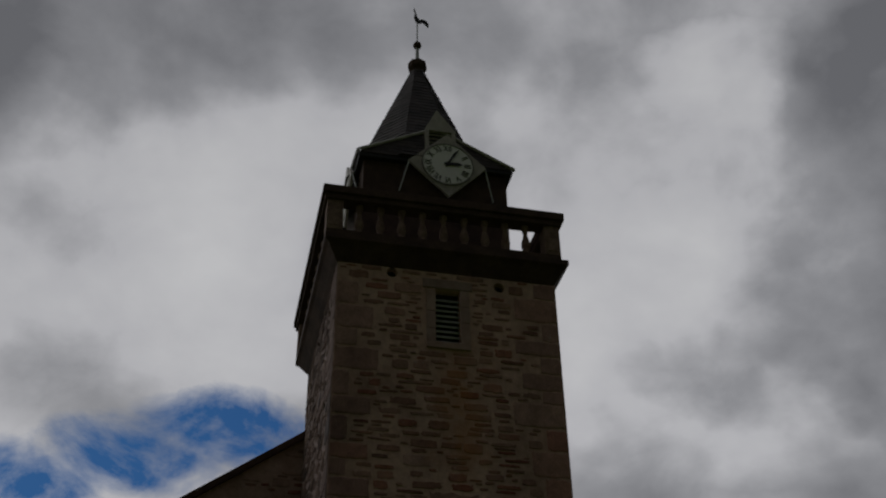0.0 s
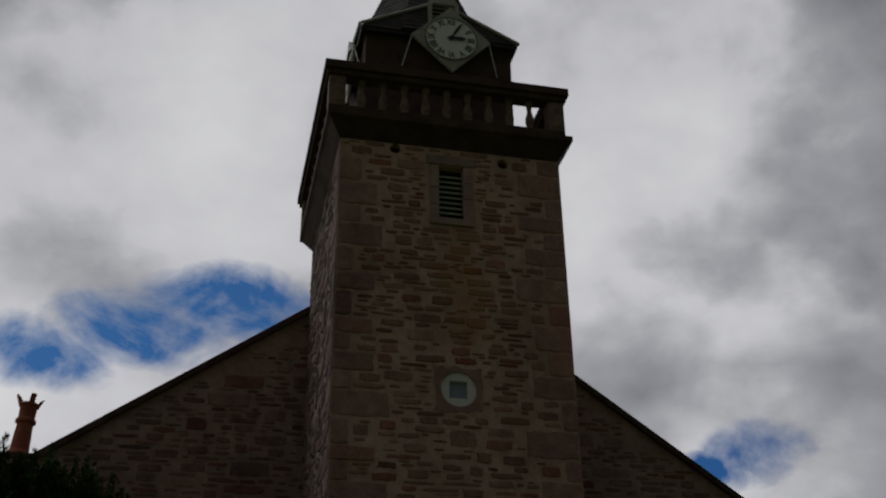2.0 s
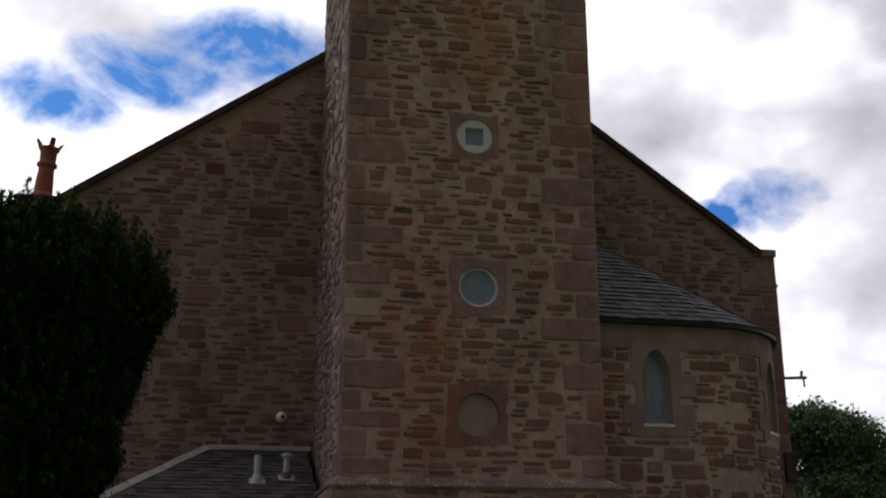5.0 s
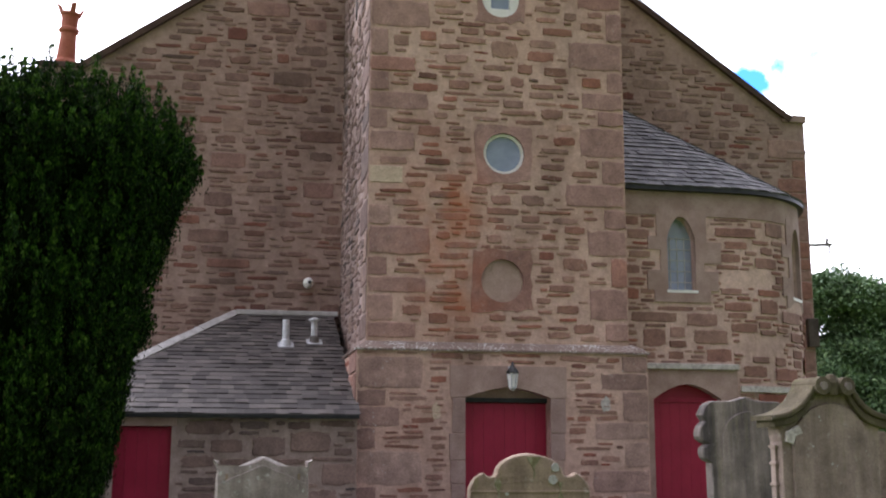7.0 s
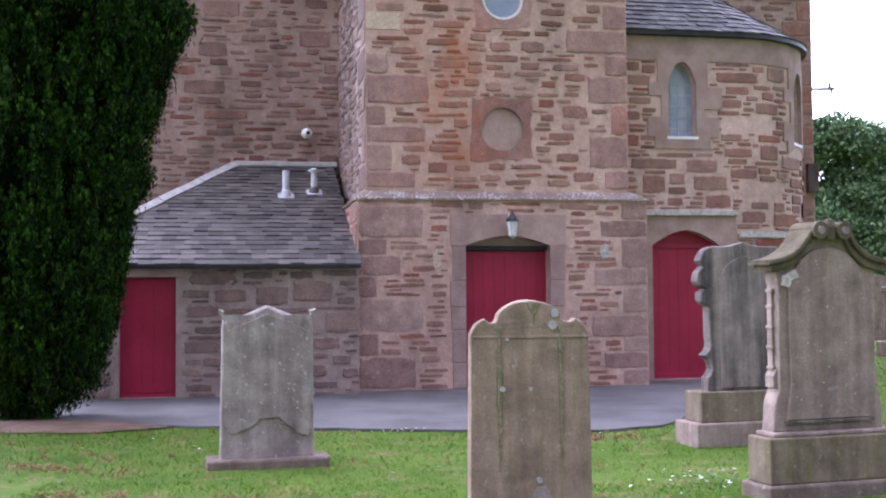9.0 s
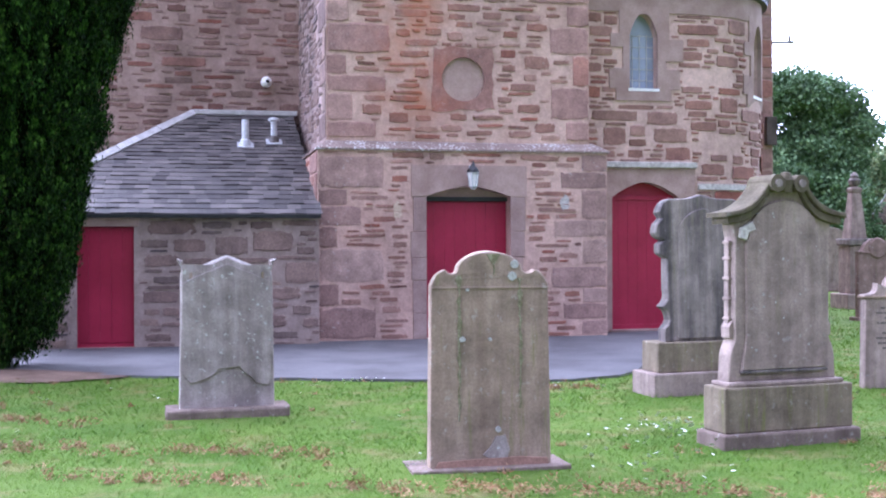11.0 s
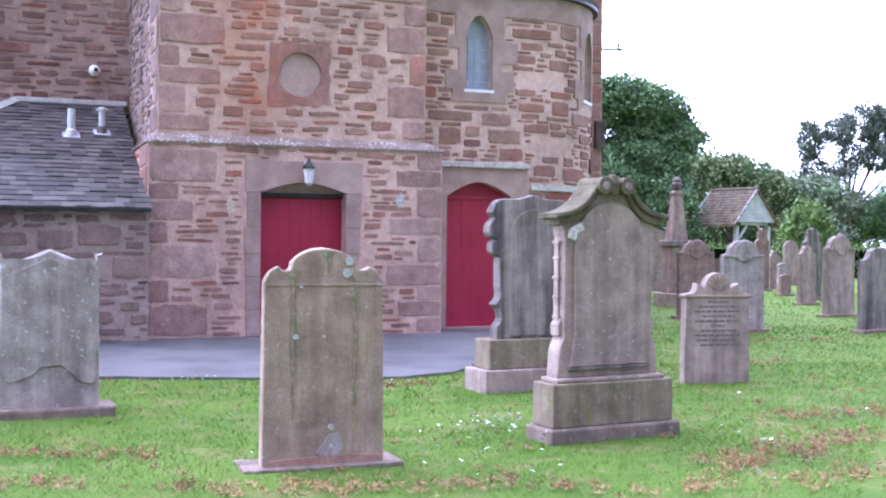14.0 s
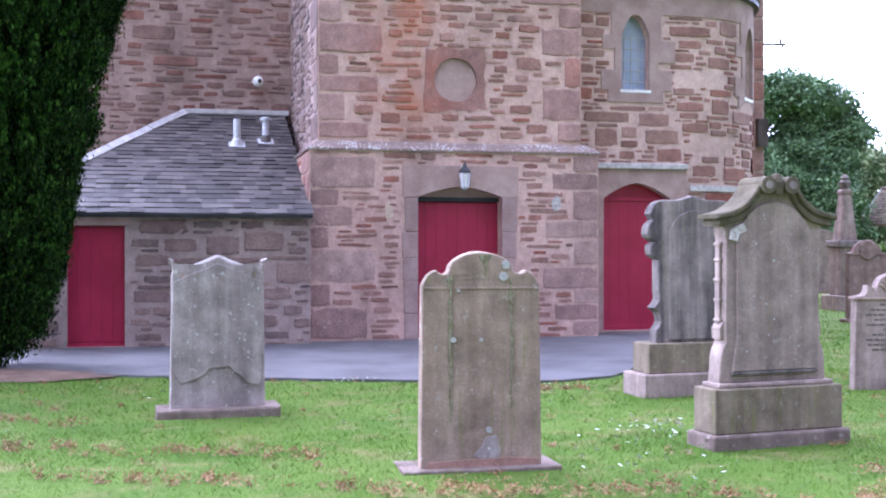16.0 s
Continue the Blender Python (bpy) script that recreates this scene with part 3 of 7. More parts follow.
def lichened_course():
    def build(t, vec):
        base = mix(t, noise_fac(t, vec, 5.0, 5.0, 0.6), (0.15, 0.105, 0.085), (0.31, 0.23, 0.195))
        patches = math_node(t, "SUBTRACT", math_node(t, "ADD", noise_fac(t, vec, 30.0, 4.0, 0.6), math_node(t, "MULTIPLY", noise_fac(t, vec, 2.6, 3.0, 0.5), 0.5)), 0.83)
        spot = math_node(t, "MULTIPLY", patches, 16.0, clamp=True)
        return mix(t, spot, base, (0.60, 0.57, 0.53)), noise_fac(t, vec, 25.0, 5.0, 0.7)
    return surface("lichened_stone", build, rough=0.92, bump=0.012, spec=0.2)


def build_tower():
    tower = thing("church_tower", CHURCH, "red sandstone rubble clock tower with balustrade and slated spire", "church tower")
    rng = random.Random(11)
    # plinth stage
    hole = [(1.70, 0.0), (1.70, 2.27)] + arch(1.70, 3.07, 0, 2.27, 2.43)[2:-2] + [(3.07, 2.27), (3.07, 0.0)]
    outline = [(0.0, -0.1), (0.0, 2.98), (4.70, 2.98), (4.70, -0.1)]
    bm = slab_with_holes(bmesh.new(), outline, [[(x, max(z, 0.03)) for x, z in hole]], 0.0, 4.6, 0.32)
    plinth = part("plinth_wall", bm, M_MORTAR, tower, "broad rubble base of the tower with wide mortar joints")
    keep = outside((1.44, 3.34, 0, 2.78))
    st = pack(rng, 0.0, 4.70, 0.04, 2.97, big=0.42, effort=3, avoid=[(1.45, 3.33, 0, 2.77)])
    lay(st, plinth, M_STONE, flat(0.002), 0.010, rng, keep, 300, lambda s, z: z, M_QUOIN_BASE)
    side = pack(rng, 0.05, 4.5, 0.04, 2.97, (True, False))
    lay(side, plinth, M_STONE, lambda s, z: ((-0.002, s, z), -90), 0.014, rng, singles=0)
    # weathered offset course
    bm = bmesh.new()
    prof = [(-0.04, 2.98), (-0.04, 3.01), (0.17, 3.15), (0.17, 2.98)]
    rings = []
    for px, pz in prof:
        rings.append([bm.verts.new(p) for p in ((px, px, pz), (4.70 - px, px, pz), (4.70 - px, 4.6, pz), (px, 4.6, pz))])
    for a, b in zip(rings, rings[1:] + rings[:1]):
        for i in (0, 1, 3):
            j = (i + 1) % 4
            bm.faces.new((a[i], a[j], b[j], b[i]))
    bmesh.ops.recalc_face_normals(bm, faces=bm.faces[:])
    part("offset_course", bm, lichened_course(), tower, "sloping offset course white with lichen")
    # shaft
    outline = [(0.15, 2.99), (0.15, 13.95), (4.45, 13.95), (4.45, 2.99)]
    holes = [circle(*ROUND_1), circle(*ROUND_2), circle(*ROUND_3), [(2.04, 12.32), (2.04, 13.49), (2.52, 13.49), (2.52, 12.32)], circle(1.2, 14.06 - 0.3, 0.11, 14), circle(3.31, 13.68, 0.11, 14)]
    shaft = part("shaft_wall", slab_with_holes(bmesh.new(), outline, holes, 0.15, 4.75, 0.36), M_MORTAR, tower, "tall rubble shaft with wide pink mortar joints")
    gaps = [(1.92, 2.76, 8.50, 9.34), (1.90, 2.86, 5.78, 6.72), (1.84, 2.84, 3.65, 4.63), (1.84, 2.72, 12.16, 13.72), (1.05, 1.35, 13.6, 13.95), (3.16, 3.46, 13.5, 13.85), (0.15, 0.72, 5.66, 5.97)]
    keep = outside(*gaps)
    st = pack(rng, 0.15, 4.45, 3.18, 13.86, big=0.36, avoid=gaps)
    lay(st, shaft, M_STONE, flat(0.152), 0.016, rng, keep, 300, lambda s, z: z, M_QUOIN)
    # flank mortar and stones coloured darker and greyer, against the skylight on that side
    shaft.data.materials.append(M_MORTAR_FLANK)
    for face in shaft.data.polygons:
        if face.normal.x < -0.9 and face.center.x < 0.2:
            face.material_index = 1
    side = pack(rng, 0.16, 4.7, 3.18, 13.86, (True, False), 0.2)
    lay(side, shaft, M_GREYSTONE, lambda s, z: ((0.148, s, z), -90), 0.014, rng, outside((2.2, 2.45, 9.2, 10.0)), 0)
    bm = boxes((0.17, 0.70, 0.140, 0.2, 5.68, 5.95), bevel=0.008)
    part("pale_stone", bm, M_PALE, shaft, "single pale yellow squared stone")
    # pale blotches of old limewash and lichen
    for name, cx, cz, w, h, y, owner, seed in (("pale_patch", 3.98, 2.18, 0.17, 0.28, -0.012, plinth, 1), ("pale_patch", 1.24, 2.05, 0.16, 0.30, -0.010, plinth, 4)):
        q = random.Random(seed)
        ring = [(cx + w / 2 * math.cos(a) * q.uniform(0.7, 1.1), cz + h / 2 * math.sin(a) * q.uniform(0.7, 1.1)) for a in np.linspace(0, 2 * math.pi, 13)[:-1]]
        part(name, extrude_outline(bmesh.new(), ring, y, y + 0.06), M_PALE if seed == 4 else M_LIMEWASH, owner, "pale weathered patch")
    # slit in the flank: a near-black block painted as its shade
    part("slit_window", boxes((0.135, 0.3, 2.26, 2.40, 9.25, 9.95)), M_DARK, tower, "near-black block for the shade in a slit")
    # round openings in dressed stones, the lowest of them blind
    for n, (cx, cz, r), half in (("upper", ROUND_1, 0.42), ("middle", ROUND_2, 0.48), ("lower", ROUND_3, 0.50)):
        bm = bmesh.new()
        ring = [(cx - half, cz - half), (cx - half, cz + half * 0.96), (cx - half * 0.5, cz + half), (cx + half, cz + half * 0.97), (cx + half * 0.98, cz - half * 0.9), (cx + half * 0.4, cz - half)]
        q = random.Random(int(cz * 10))
        ring = [(p[0] + (w[0] - p[0]) * f + q.uniform(-0.035, 0.035), p[1] + (w[1] - p[1]) * f + q.uniform(-0.035, 0.035)) for p, w in zip(ring, ring[1:] + ring[:1]) for f in (0, 0.2, 0.42, 0.6, 0.82)]
        slab_with_holes(bm, ring, [circle(cx, cz, r)], 0.140, 0.2, 0.36)
        part("window_surround", bm, M_QUOIN, tower, "dressed stone surround of a round opening")
    bm = extrude_outline(bmesh.new(), circle(2.34, 4.14, 0.352), 0.19, 0.36)
    part("blind_panel", bm, M_DRESSED, tower, "smooth sandstone panel filling a roundel")
    # upper roundel: white disc with a square light
    win = part("round_window", slab_with_holes(bmesh.new(), circle(2.34, 8.92, 0.325), [[(2.18, 8.76), (2.18, 9.08), (2.50, 9.08), (2.50, 8.76)]], 0.17, 0.34, 0.3), M_WHITE, tower, "white painted round board with a square light")
    part("pane", boxes((2.17, 2.51, 0.24, 0.25, 8.75, 9.09)), M_GLASS, win)
    # middle roundel: round glazed window
    bm = bmesh.new()
    slab_with_holes(bm, circle(2.38, 6.25, 0.346), [circle(2.38, 6.25, 0.295)], 0.19, 0.27, 0.27)
    win = part("round_window", bm, M_WHITE, tower, "round window with a white frame")
    part("pane", extrude_outline(bmesh.new(), circle(2.38, 6.25, 0.31), 0.225, 0.235), M_GLASS, win)
    # belfry louvre
    bm = bmesh.new()
    for x0, x1 in ((1.86, 2.04), (2.52, 2.70)):
        z = 12.3
        while z < 13.45:
            h = min(rng.uniform(0.28, 0.5), 13.5 - z)
            box(bm, x0, x1, 0.122, 0.2, z, z + h - 0.012, 0.006)
            z += h
    box(bm, 1.80, 2.76, 0.118, 0.2, 13.50, 13.70, 0.008)
    box(bm, 1.86, 2.70, 0.10, 0.2, 12.17, 12.30, 0.008)
    part("louvre_surround", bm, M_DRESSED, tower)
    # near-black panel behind the slats stands for the shade inside
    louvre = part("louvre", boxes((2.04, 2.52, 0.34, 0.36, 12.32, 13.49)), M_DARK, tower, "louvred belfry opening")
    for i in range(9):
        bm = bmesh.new()
        box(bm, 2.04, 2.52, -0.07, 0.07, -0.014, 0.014, m=pose(0, 0.25, 12.38 + 0.115 * i, 38, 0, 0))
        part("slat", bm, M_LIMEWOOD, louvre)
    # near-black discs give the putlog holes their shade
    for cx, cz in ((1.2, 13.76), (3.31, 13.68)):
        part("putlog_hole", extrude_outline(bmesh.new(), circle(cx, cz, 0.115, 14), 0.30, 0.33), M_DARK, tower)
    build_doorway(tower)
    build_parapet(tower)
    build_belfry(tower)
    return tower


def build_doorway(tower):
    # dressed jambs and the low arch
    z = 0.03
    rng = random.Random(3)
    while z < 2.2:
        h = min(rng.uniform(0.35, 0.62), 2.27 - z)
        w = rng.uniform(0.17, 0.25)
        part("jamb_stone", boxes((1.70 - w, 1.70, -0.022, 0.1, z, z + h - 0.008), bevel=0.006), M_DRESSED, tower)
        w = rng.uniform(0.18, 0.28)
        part("jamb_stone", boxes((3.07, 3.07 + w, -0.022, 0.1, z, z + h - 0.008), bevel=0.006), M_DRESSED, tower)
        z += h
    bm = bmesh.new()
    curve = arch(1.70, 3.07, 0, 2.27, 2.43)[1:-1]
    slab_with_holes(bm, [(1.46, 2.27), (1.46, 2.76), (3.33, 2.76), (3.33, 2.27), (3.072, 2.27)] + curve[::-1][1:-1] + [(1.698, 2.27)], [], -0.024, 0.1, 0.1)
    part("door_arch", bm, M_DRESSED, tower, "wide stone lintel with a low pointed arch")
    part("tympanum", extrude_outline(bmesh.new(), curve + [(3.07, 2.22), (1.70, 2.22)], 0.20, 0.30), M_DRESSED, tower, "plain stone infill over the door")
    door = part("door", boxes((1.70, 3.07, 0.27, 0.32, 0.03, 2.22)), M_RED, tower, "closed dark red boarded door")
    for i in range(8):
        x = 1.7035 + 0.1706 * i
        part("board", boxes((x, x + 0.1685, 0.252, 0.275, 0.05, 2.19), bevel=0.002), M_RED, door)
    # black bar stands for the shadow that the arch throws on the door top
    part("door_head", boxes((1.70, 3.07, 0.18, 0.27, 2.20, 2.27), bevel=0.006), M_BLACKIRON, tower, "black bar for the shade under the arch")


def baluster_mesh():
    prof = [(0.085, 0.0), (0.085, 0.05), (0.055, 0.08), (0.075, 0.14), (0.095, 0.22), (0.085, 0.31), (0.052, 0.43), (0.042, 0.52), (0.06, 0.57), (0.05, 0.60), (0.08, 0.64), (0.08, 0.70)]
    bm = lathe(bmesh.new(), prof, n=12)
    mesh = bpy.data.meshes.new("baluster")
    bm.to_mesh(mesh)
    bm.free()
    for p in mesh.polygons:
        p.use_smooth = True
    mesh.materials.append(M_BALUSTER)
    return mesh


PX0, PX1, PY0, PY1 = -0.13, 4.58, -0.04, 4.95


def build_parapet(tower):
    # moulded cornice
    bm = bmesh.new()
    rings = []
    for out, z in ((-0.02, 13.84), (0.06, 13.95), (0.10, 14.02), (0.20, 14.17), (0.27, 14.23), (0.27, 14.34), (0.2, 14.36)):
        rings.append([bm.verts.new(p) for p in ((0.13 - out, 0.15 - out, z), (4.42 + out, 0.15 - out, z), (4.42 + out, 4.6 + out, z), (0.13 - out, 4.6 + out, z))])
    for a, b in zip(rings, rings[1:]):
        for i in range(4):
            bm.faces.new((a[i], a[(i + 1) % 4], b[(i + 1) % 4], b[i]))
    bm.faces.new(rings[-1])
    bmesh.ops.recalc_face_normals(bm, faces=bm.faces[:])
    part("cornice", bm, M_DARKSTONE, tower, "dark moulded stone cornice")
    par = part("parapet_base", boxes((PX0, PX1, PY0, PY0 + 0.28, 14.34, 14.50), (PX0, PX1, PY1 - 0.28, PY1, 14.34, 14.50), (PX0, PX0 + 0.28, PY0 + 0.28, PY1 - 0.28, 14.34, 14.50), (PX1 - 0.28, PX1, PY0 + 0.28, PY1 - 0.28, 14.34, 14.50), bevel=0.012), M_DARKSTONE, tower)
    o = 0.10
    for q, (z0, z1, inner) in ((o, (15.32, 15.50, 0.3)), (0.05, (15.2, 15.32, 0.28))):
        for x0, x1, y0, y1 in ((PX0 - q, PX1 + q, PY0 - q, PY0 + inner), (PX0 - q, PX1 + q, PY1 - inner, PY1 + q), (PX0 - q, PX0 + inner, PY0 + inner, PY1 - inner), (PX1 - inner, PX1 + q, PY0 + inner, PY1 - inner)):
            part("parapet_coping" if q == o else "coping_bed", boxes((x0, x1, y0, y1, z0, z1), bevel=0.015), M_DARKSTONE, tower, "weathered stone coping of the balustrade" if q == o else "")
    for x in (PX0, PX1 - 0.32):
        for y in (PY0, PY1 - 0.32):
            part("pedestal", boxes((x, x + 0.32, y, y + 0.32, 14.5, 15.2), (x + 0.05, x + 0.27, y - 0.012, y + 0.332, 14.58, 15.1), bevel=0.01), M_BALUSTER, tower)
    mesh = baluster_mesh()
    for i in range(9):
        s = 0.52 + 0.4225 * i
        for y in (PY0 + 0.14, PY1 - 0.14):
            link("baluster", mesh, None, tower, m=pose(s, y, 14.5))
    for i in range(9):
        y = 0.55 + 0.44 * i
        for x in (PX0 + 0.14, PX1 - 0.14):
            link("baluster", mesh, None, tower, m=pose(x, y, 14.5))
    # flat lead roof behind the balustrade
    part("lead_flat", boxes((0.2, 4.4, 0.2, 4.7, 14.3, 14.40)), M_LEAD, tower)


def build_belfry(tower):
    X0, X1, Y0, Y1 = 0.70, 3.87, 1.05, 4.22
    mid, my = (X0 + X1) / 2, (Y0 + Y1) / 2
    part("belfry_wall", boxes((X0, X1, Y0, Y1, 14.38, 17.32), bevel=0.02), M_DARKSTONE, tower, "dark stone stage below the spire")
    # eaves
    o = 0.12
    part("eaves_course", boxes((X0 - o, X1 + o, Y0 - o, Y1 + o, 17.26, 17.38), bevel=0.02), M_BLACKIRON, tower)
    # four slated gablets round the foot of the spire
    top = 18.36
    for turn in range(4):
        m = Matrix.Translation((mid, my, 0)) @ pose(0, 0, 0, 0, 0, 90 * turn)
        h = (X1 - X0) / 2 + o
        bm = bmesh.new()
        f = [bm.verts.new(p) for p in ((-h, -h, 17.38), (h, -h, 17.38), (0, -h + 0.12, top), (0, -0.3, top))]
        bm.faces.new((f[0], f[1], f[2]))
        bm.faces.new((f[1], f[3], f[2]))
        bm.faces.new((f[0], f[2], f[3]))
        gab = part("gablet", bm, M_SLATE_DARK, tower, "slate-hung gablet", m)
        verts, faces = [], []
        rows = 9
        for r in range(rows):
            z0 = 17.36 + (top - 17.38) * r / rows
            half = h * (1 - r / rows) - 0.04
            k = max(1, int(half * 2 / 0.2))
            for i in range(k):
                x0 = -half + 2 * half * i / k
                x1 = -half + 2 * half * (i + 1) / k - 0.012
                y = -h + 0.12 * r / rows - 0.004
                base = len(verts)
                verts += [(x0, y - 0.02, z0), (x1, y - 0.02, z0), (x1, y + 0.008, z0 + 0.16), (x0, y + 0.008, z0 + 0.16), (x0, y + 0.01, z0), (x1, y + 0.01, z0)]
                faces += [(base, base + 1, base + 2, base + 3), (base, base + 4, base + 5, base + 1)]
        ob = link("slating", raw("slating", verts, faces), M_SLATE_DARK, gab)
        ob["kind"] = "stuff"
        bm = bmesh.new()
        rod(bm, (-h - 0.02, -h - 0.03, 17.40), (0, -h + 0.09, top + 0.03), 0.035, 6)
        rod(bm, (h + 0.02, -h - 0.03, 17.40), (0, -h + 0.09, top + 0.03), 0.035, 6)
        part("lead_verge", bm, M_LEAD, gab, "pale lead edging")
    # spire, eight-sided, with slates
    cx, cy = 2.20, 2.6
    z0, z1, r0, r1 = 17.4, 21.65, 1.76, 0.15
    bm = lathe(bmesh.new(), [(r0 * 1.06, z0), (r0 * 0.78, z0 + 1.05), (r1, z1)], (0, 0, 0), 8)
    spire = part("spire", bm, M_SLATE_DARK, tower, "steep eight-sided slated spire", pose(cx, cy, 0, 0, 0, 22.5))
    verts, faces = [], []
    rows = 30
    rng = random.Random(8)
    for q in range(8):
        a0, a1 = 2 * math.pi * q / 8, 2 * math.pi * (q + 1) / 8
        for r in range(rows):
            f = r / rows
            z = z0 + (z1 - z0) * f
            zz = z + (z1 - z0) / rows * 1.15

            def rad(h):
                k = h - z0
                return r0 * 1.06 + (r0 * 0.78 - r0 * 1.06) * k / 1.05 if k < 1.05 else r0 * 0.78 + (r1 - r0 * 0.78) * (k - 1.05) / (z1 - z0 - 1.05)
            ra, rb = rad(z) + 0.022, rad(min(zz, z1)) + 0.004
            side = 2 * ra * math.sin(math.pi / 8)
            k = max(1, int(side / 0.2))
            for i in range(k):
                u0, u1 = i / k, (i + 0.94) / k
                lift = rng.uniform(0, 0.012)

                def at(u, rr, h):
                    return ((math.cos(a0) * (1 - u) + math.cos(a1) * u) * rr, (math.sin(a0) * (1 - u) + math.sin(a1) * u) * rr, h)
                base = len(verts)
                verts += [at(u0, ra + lift, z), at(u1, ra + lift, z), at(u1, rb, zz), at(u0, rb, zz), at(u0, ra - 0.02, z), at(u1, ra - 0.02, z)]
                faces += [(base, base + 1, base + 2, base + 3), (base, base + 4, base + 5, base + 1)]
    ob = link("slating", raw("slating", verts, faces), M_SLATE_DARK, spire)
    ob["kind"] = "stuff"
    cap = lathe(bmesh.new(), [(0.15, 21.55), (0.17, 21.7), (0.24, 21.78), (0.24, 21.93), (0.17, 21.99), (0.06, 22.05)], (cx, cy, 0), 8)
    part("spire_cap", cap, M_DARKSTONE, tower, "moulded stone cap")
    bm = lathe(bmesh.new(), [(0.05, 22.0), (0.042, 22.5)], (cx, cy, 0), 8)
    part("finial_stem", bm, M_ZINC, tower)
    bm = bmesh.new()
    bmesh.ops.create_uvsphere(bm, u_segments=12, v_segments=8, radius=0.11, matrix=pose(cx, cy, 22.62))
    part("finial_ball", bm, M_DARKSTONE, tower, "dark round finial ball", smooth=True)
    bm = bmesh.new()
    rod(bm, (cx, cy, 22.7), (cx, cy, 23.45), 0.018, 6)
    lathe(bm, [(0.04, 22.72), (0.015, 22.86)], (cx, cy, 0), 8)
    part("vane_rod", bm, M_ZINC, tower)
    # weathercock seen edge-on to the wind: body, neck, comb and sickle tail
    out = [(-0.10, 23.98), (-0.06, 23.80), (-0.09, 23.66), (-0.04, 23.52), (0.06, 23.46), (0.14, 23.52), (0.22, 23.44), (0.30, 23.36), (0.31, 23.46), (0.25, 23.58), (0.14, 23.64), (0.06, 23.60), (0.0, 23.70), (-0.03, 23.84), (-0.075, 24.02)]
    bm = extrude_outline(bmesh.new(), [(x, z - 0.02) for x, z in out], -0.012, 0.012)
    part("weathercock", bm, M_BLACKIRON, tower, "flat iron weathercock", pose(cx, cy, 0))
    build_clock(tower, mid)


def build_clock(tower, mid):
    y = 0.86
    cx, cz = 2.51, 17.25
    k = 0.87
    # small louvred dormer behind the dial
    bm = bmesh.new()
    slab_with_holes(bm, [(2.03, 17.5), (2.03, 18.28), (2.30, 18.88), (2.72, 18.3), (2.72, 17.5)], [[(2.12, 17.6), (2.12, 18.26), (2.63, 18.26), (2.63, 17.6)]], 0.93, 1.9, 1.1)
    dormer = part("dormer", bm, M_CLOCKBOARD, tower, "small grey boarded dormer with louvres")
    part("backing", boxes((2.10, 2.65, 1.1, 1.12, 17.55, 18.28)), M_DARK, dormer)
    for i in range(5):
        bm = bmesh.new()
        box(bm, 2.12, 2.63, -0.05, 0.05, -0.012, 0.012, m=pose(0, 1.0, 17.72 + 0.115 * i, 38, 0, 0))
        part("slat", bm, M_CLOCKBOARD, dormer)
    clock = part("clock", extrude_outline(bmesh.new(), [(cx - k, cz), (cx, cz + k), (cx + k, cz + 0.03), (cx + 0.02, cz - k)], y, y + 0.06), M_CLOCKBOARD, tower, "diamond-shaped grey board with a white clock dial")
    part("dial", extrude_outline(bmesh.new(), circle(cx, cz, 0.555, 48), y - 0.02, y + 0.001), two_tone("white_enamel", (0.86, 0.85, 0.83), (0.9, 0.89, 0.87), 6, 40, 0.45, 0.0, contrast=0.04), clock, "white dial with black Roman numerals")
    bm = bmesh.new()
    slab_with_holes(bm, circle(cx, cz, 0.575, 48), [circle(cx, cz, 0.55, 48)], y - 0.035, y - 0.005, y - 0.005)
    part("dial_rim", bm, M_CLOCKWOOD, clock)
    for i, word in enumerate(("XII", "I", "II", "III", "IIII", "V", "VI", "VII", "VIII", "IX", "X", "XI")):
        a = math.radians(90 - 30 * i)
        cu = bpy.data.curves.new("numeral", "FONT")
        cu.body, cu.size, cu.align_x, cu.align_y, cu.extrude = word, 0.195, "CENTER", "CENTER", 0.004
        cu.materials.append(M_NUMERAL)
        ob = new("numeral", cu)
        ob.parent = clock
        ob.matrix_basis = pose(cx + 0.43 * math.cos(a), y - 0.026, cz + 0.43 * math.sin(a), 90, 0, 0) @ pose(0, 0, 0, 0, 0, -30 * i) @ Matrix.Diagonal((0.8, 1.15, 1, 1))
    # pointers at five past three
    for name, ang, ln, w in (("hour_pointer", 2, 0.33, 0.045), ("minute_pointer", 62, 0.46, 0.03)):
        bm = extrude_outline(bmesh.new(), [(-0.09, -w / 2), (ln * 0.7, -w), (ln, 0), (ln * 0.7, w), (-0.09, w / 2)], -0.006, 0.006)
        part(name, bm, M_NUMERAL, clock, m=Matrix.Translation((cx, y - 0.045, cz)) @ pose(0, 0, 0, 0, -ang, 0))
    part("boss", lathe(bmesh.new(), [(0.05, -0.06), (0.05, 0.0)], (cx, y, cz), 12, "y"), M_NUMERAL, clock)
    for sgn in (-1, 1):
        bm = rod(bmesh.new(), (cx + sgn * k * 0.98, y + 0.03, cz - 0.02), (cx + sgn * (k + 0.16), y + 0.17, cz - 0.75), 0.018, 6)
        part("stay", bm, M_ZINC, clock)
    # the same board on the flank, seen edge-on
    m = pose(mid, 2.635, 0, 0, 0, -90) @ pose(-mid, -2.635, 0)
    west = part("clock", extrude_outline(bmesh.new(), [(cx - k, cz), (cx, cz + k), (cx + k, cz + 0.03), (cx + 0.02, cz - k)], y, y + 0.06), M_CLOCKBOARD, tower, "grey clock board on the flank", m)
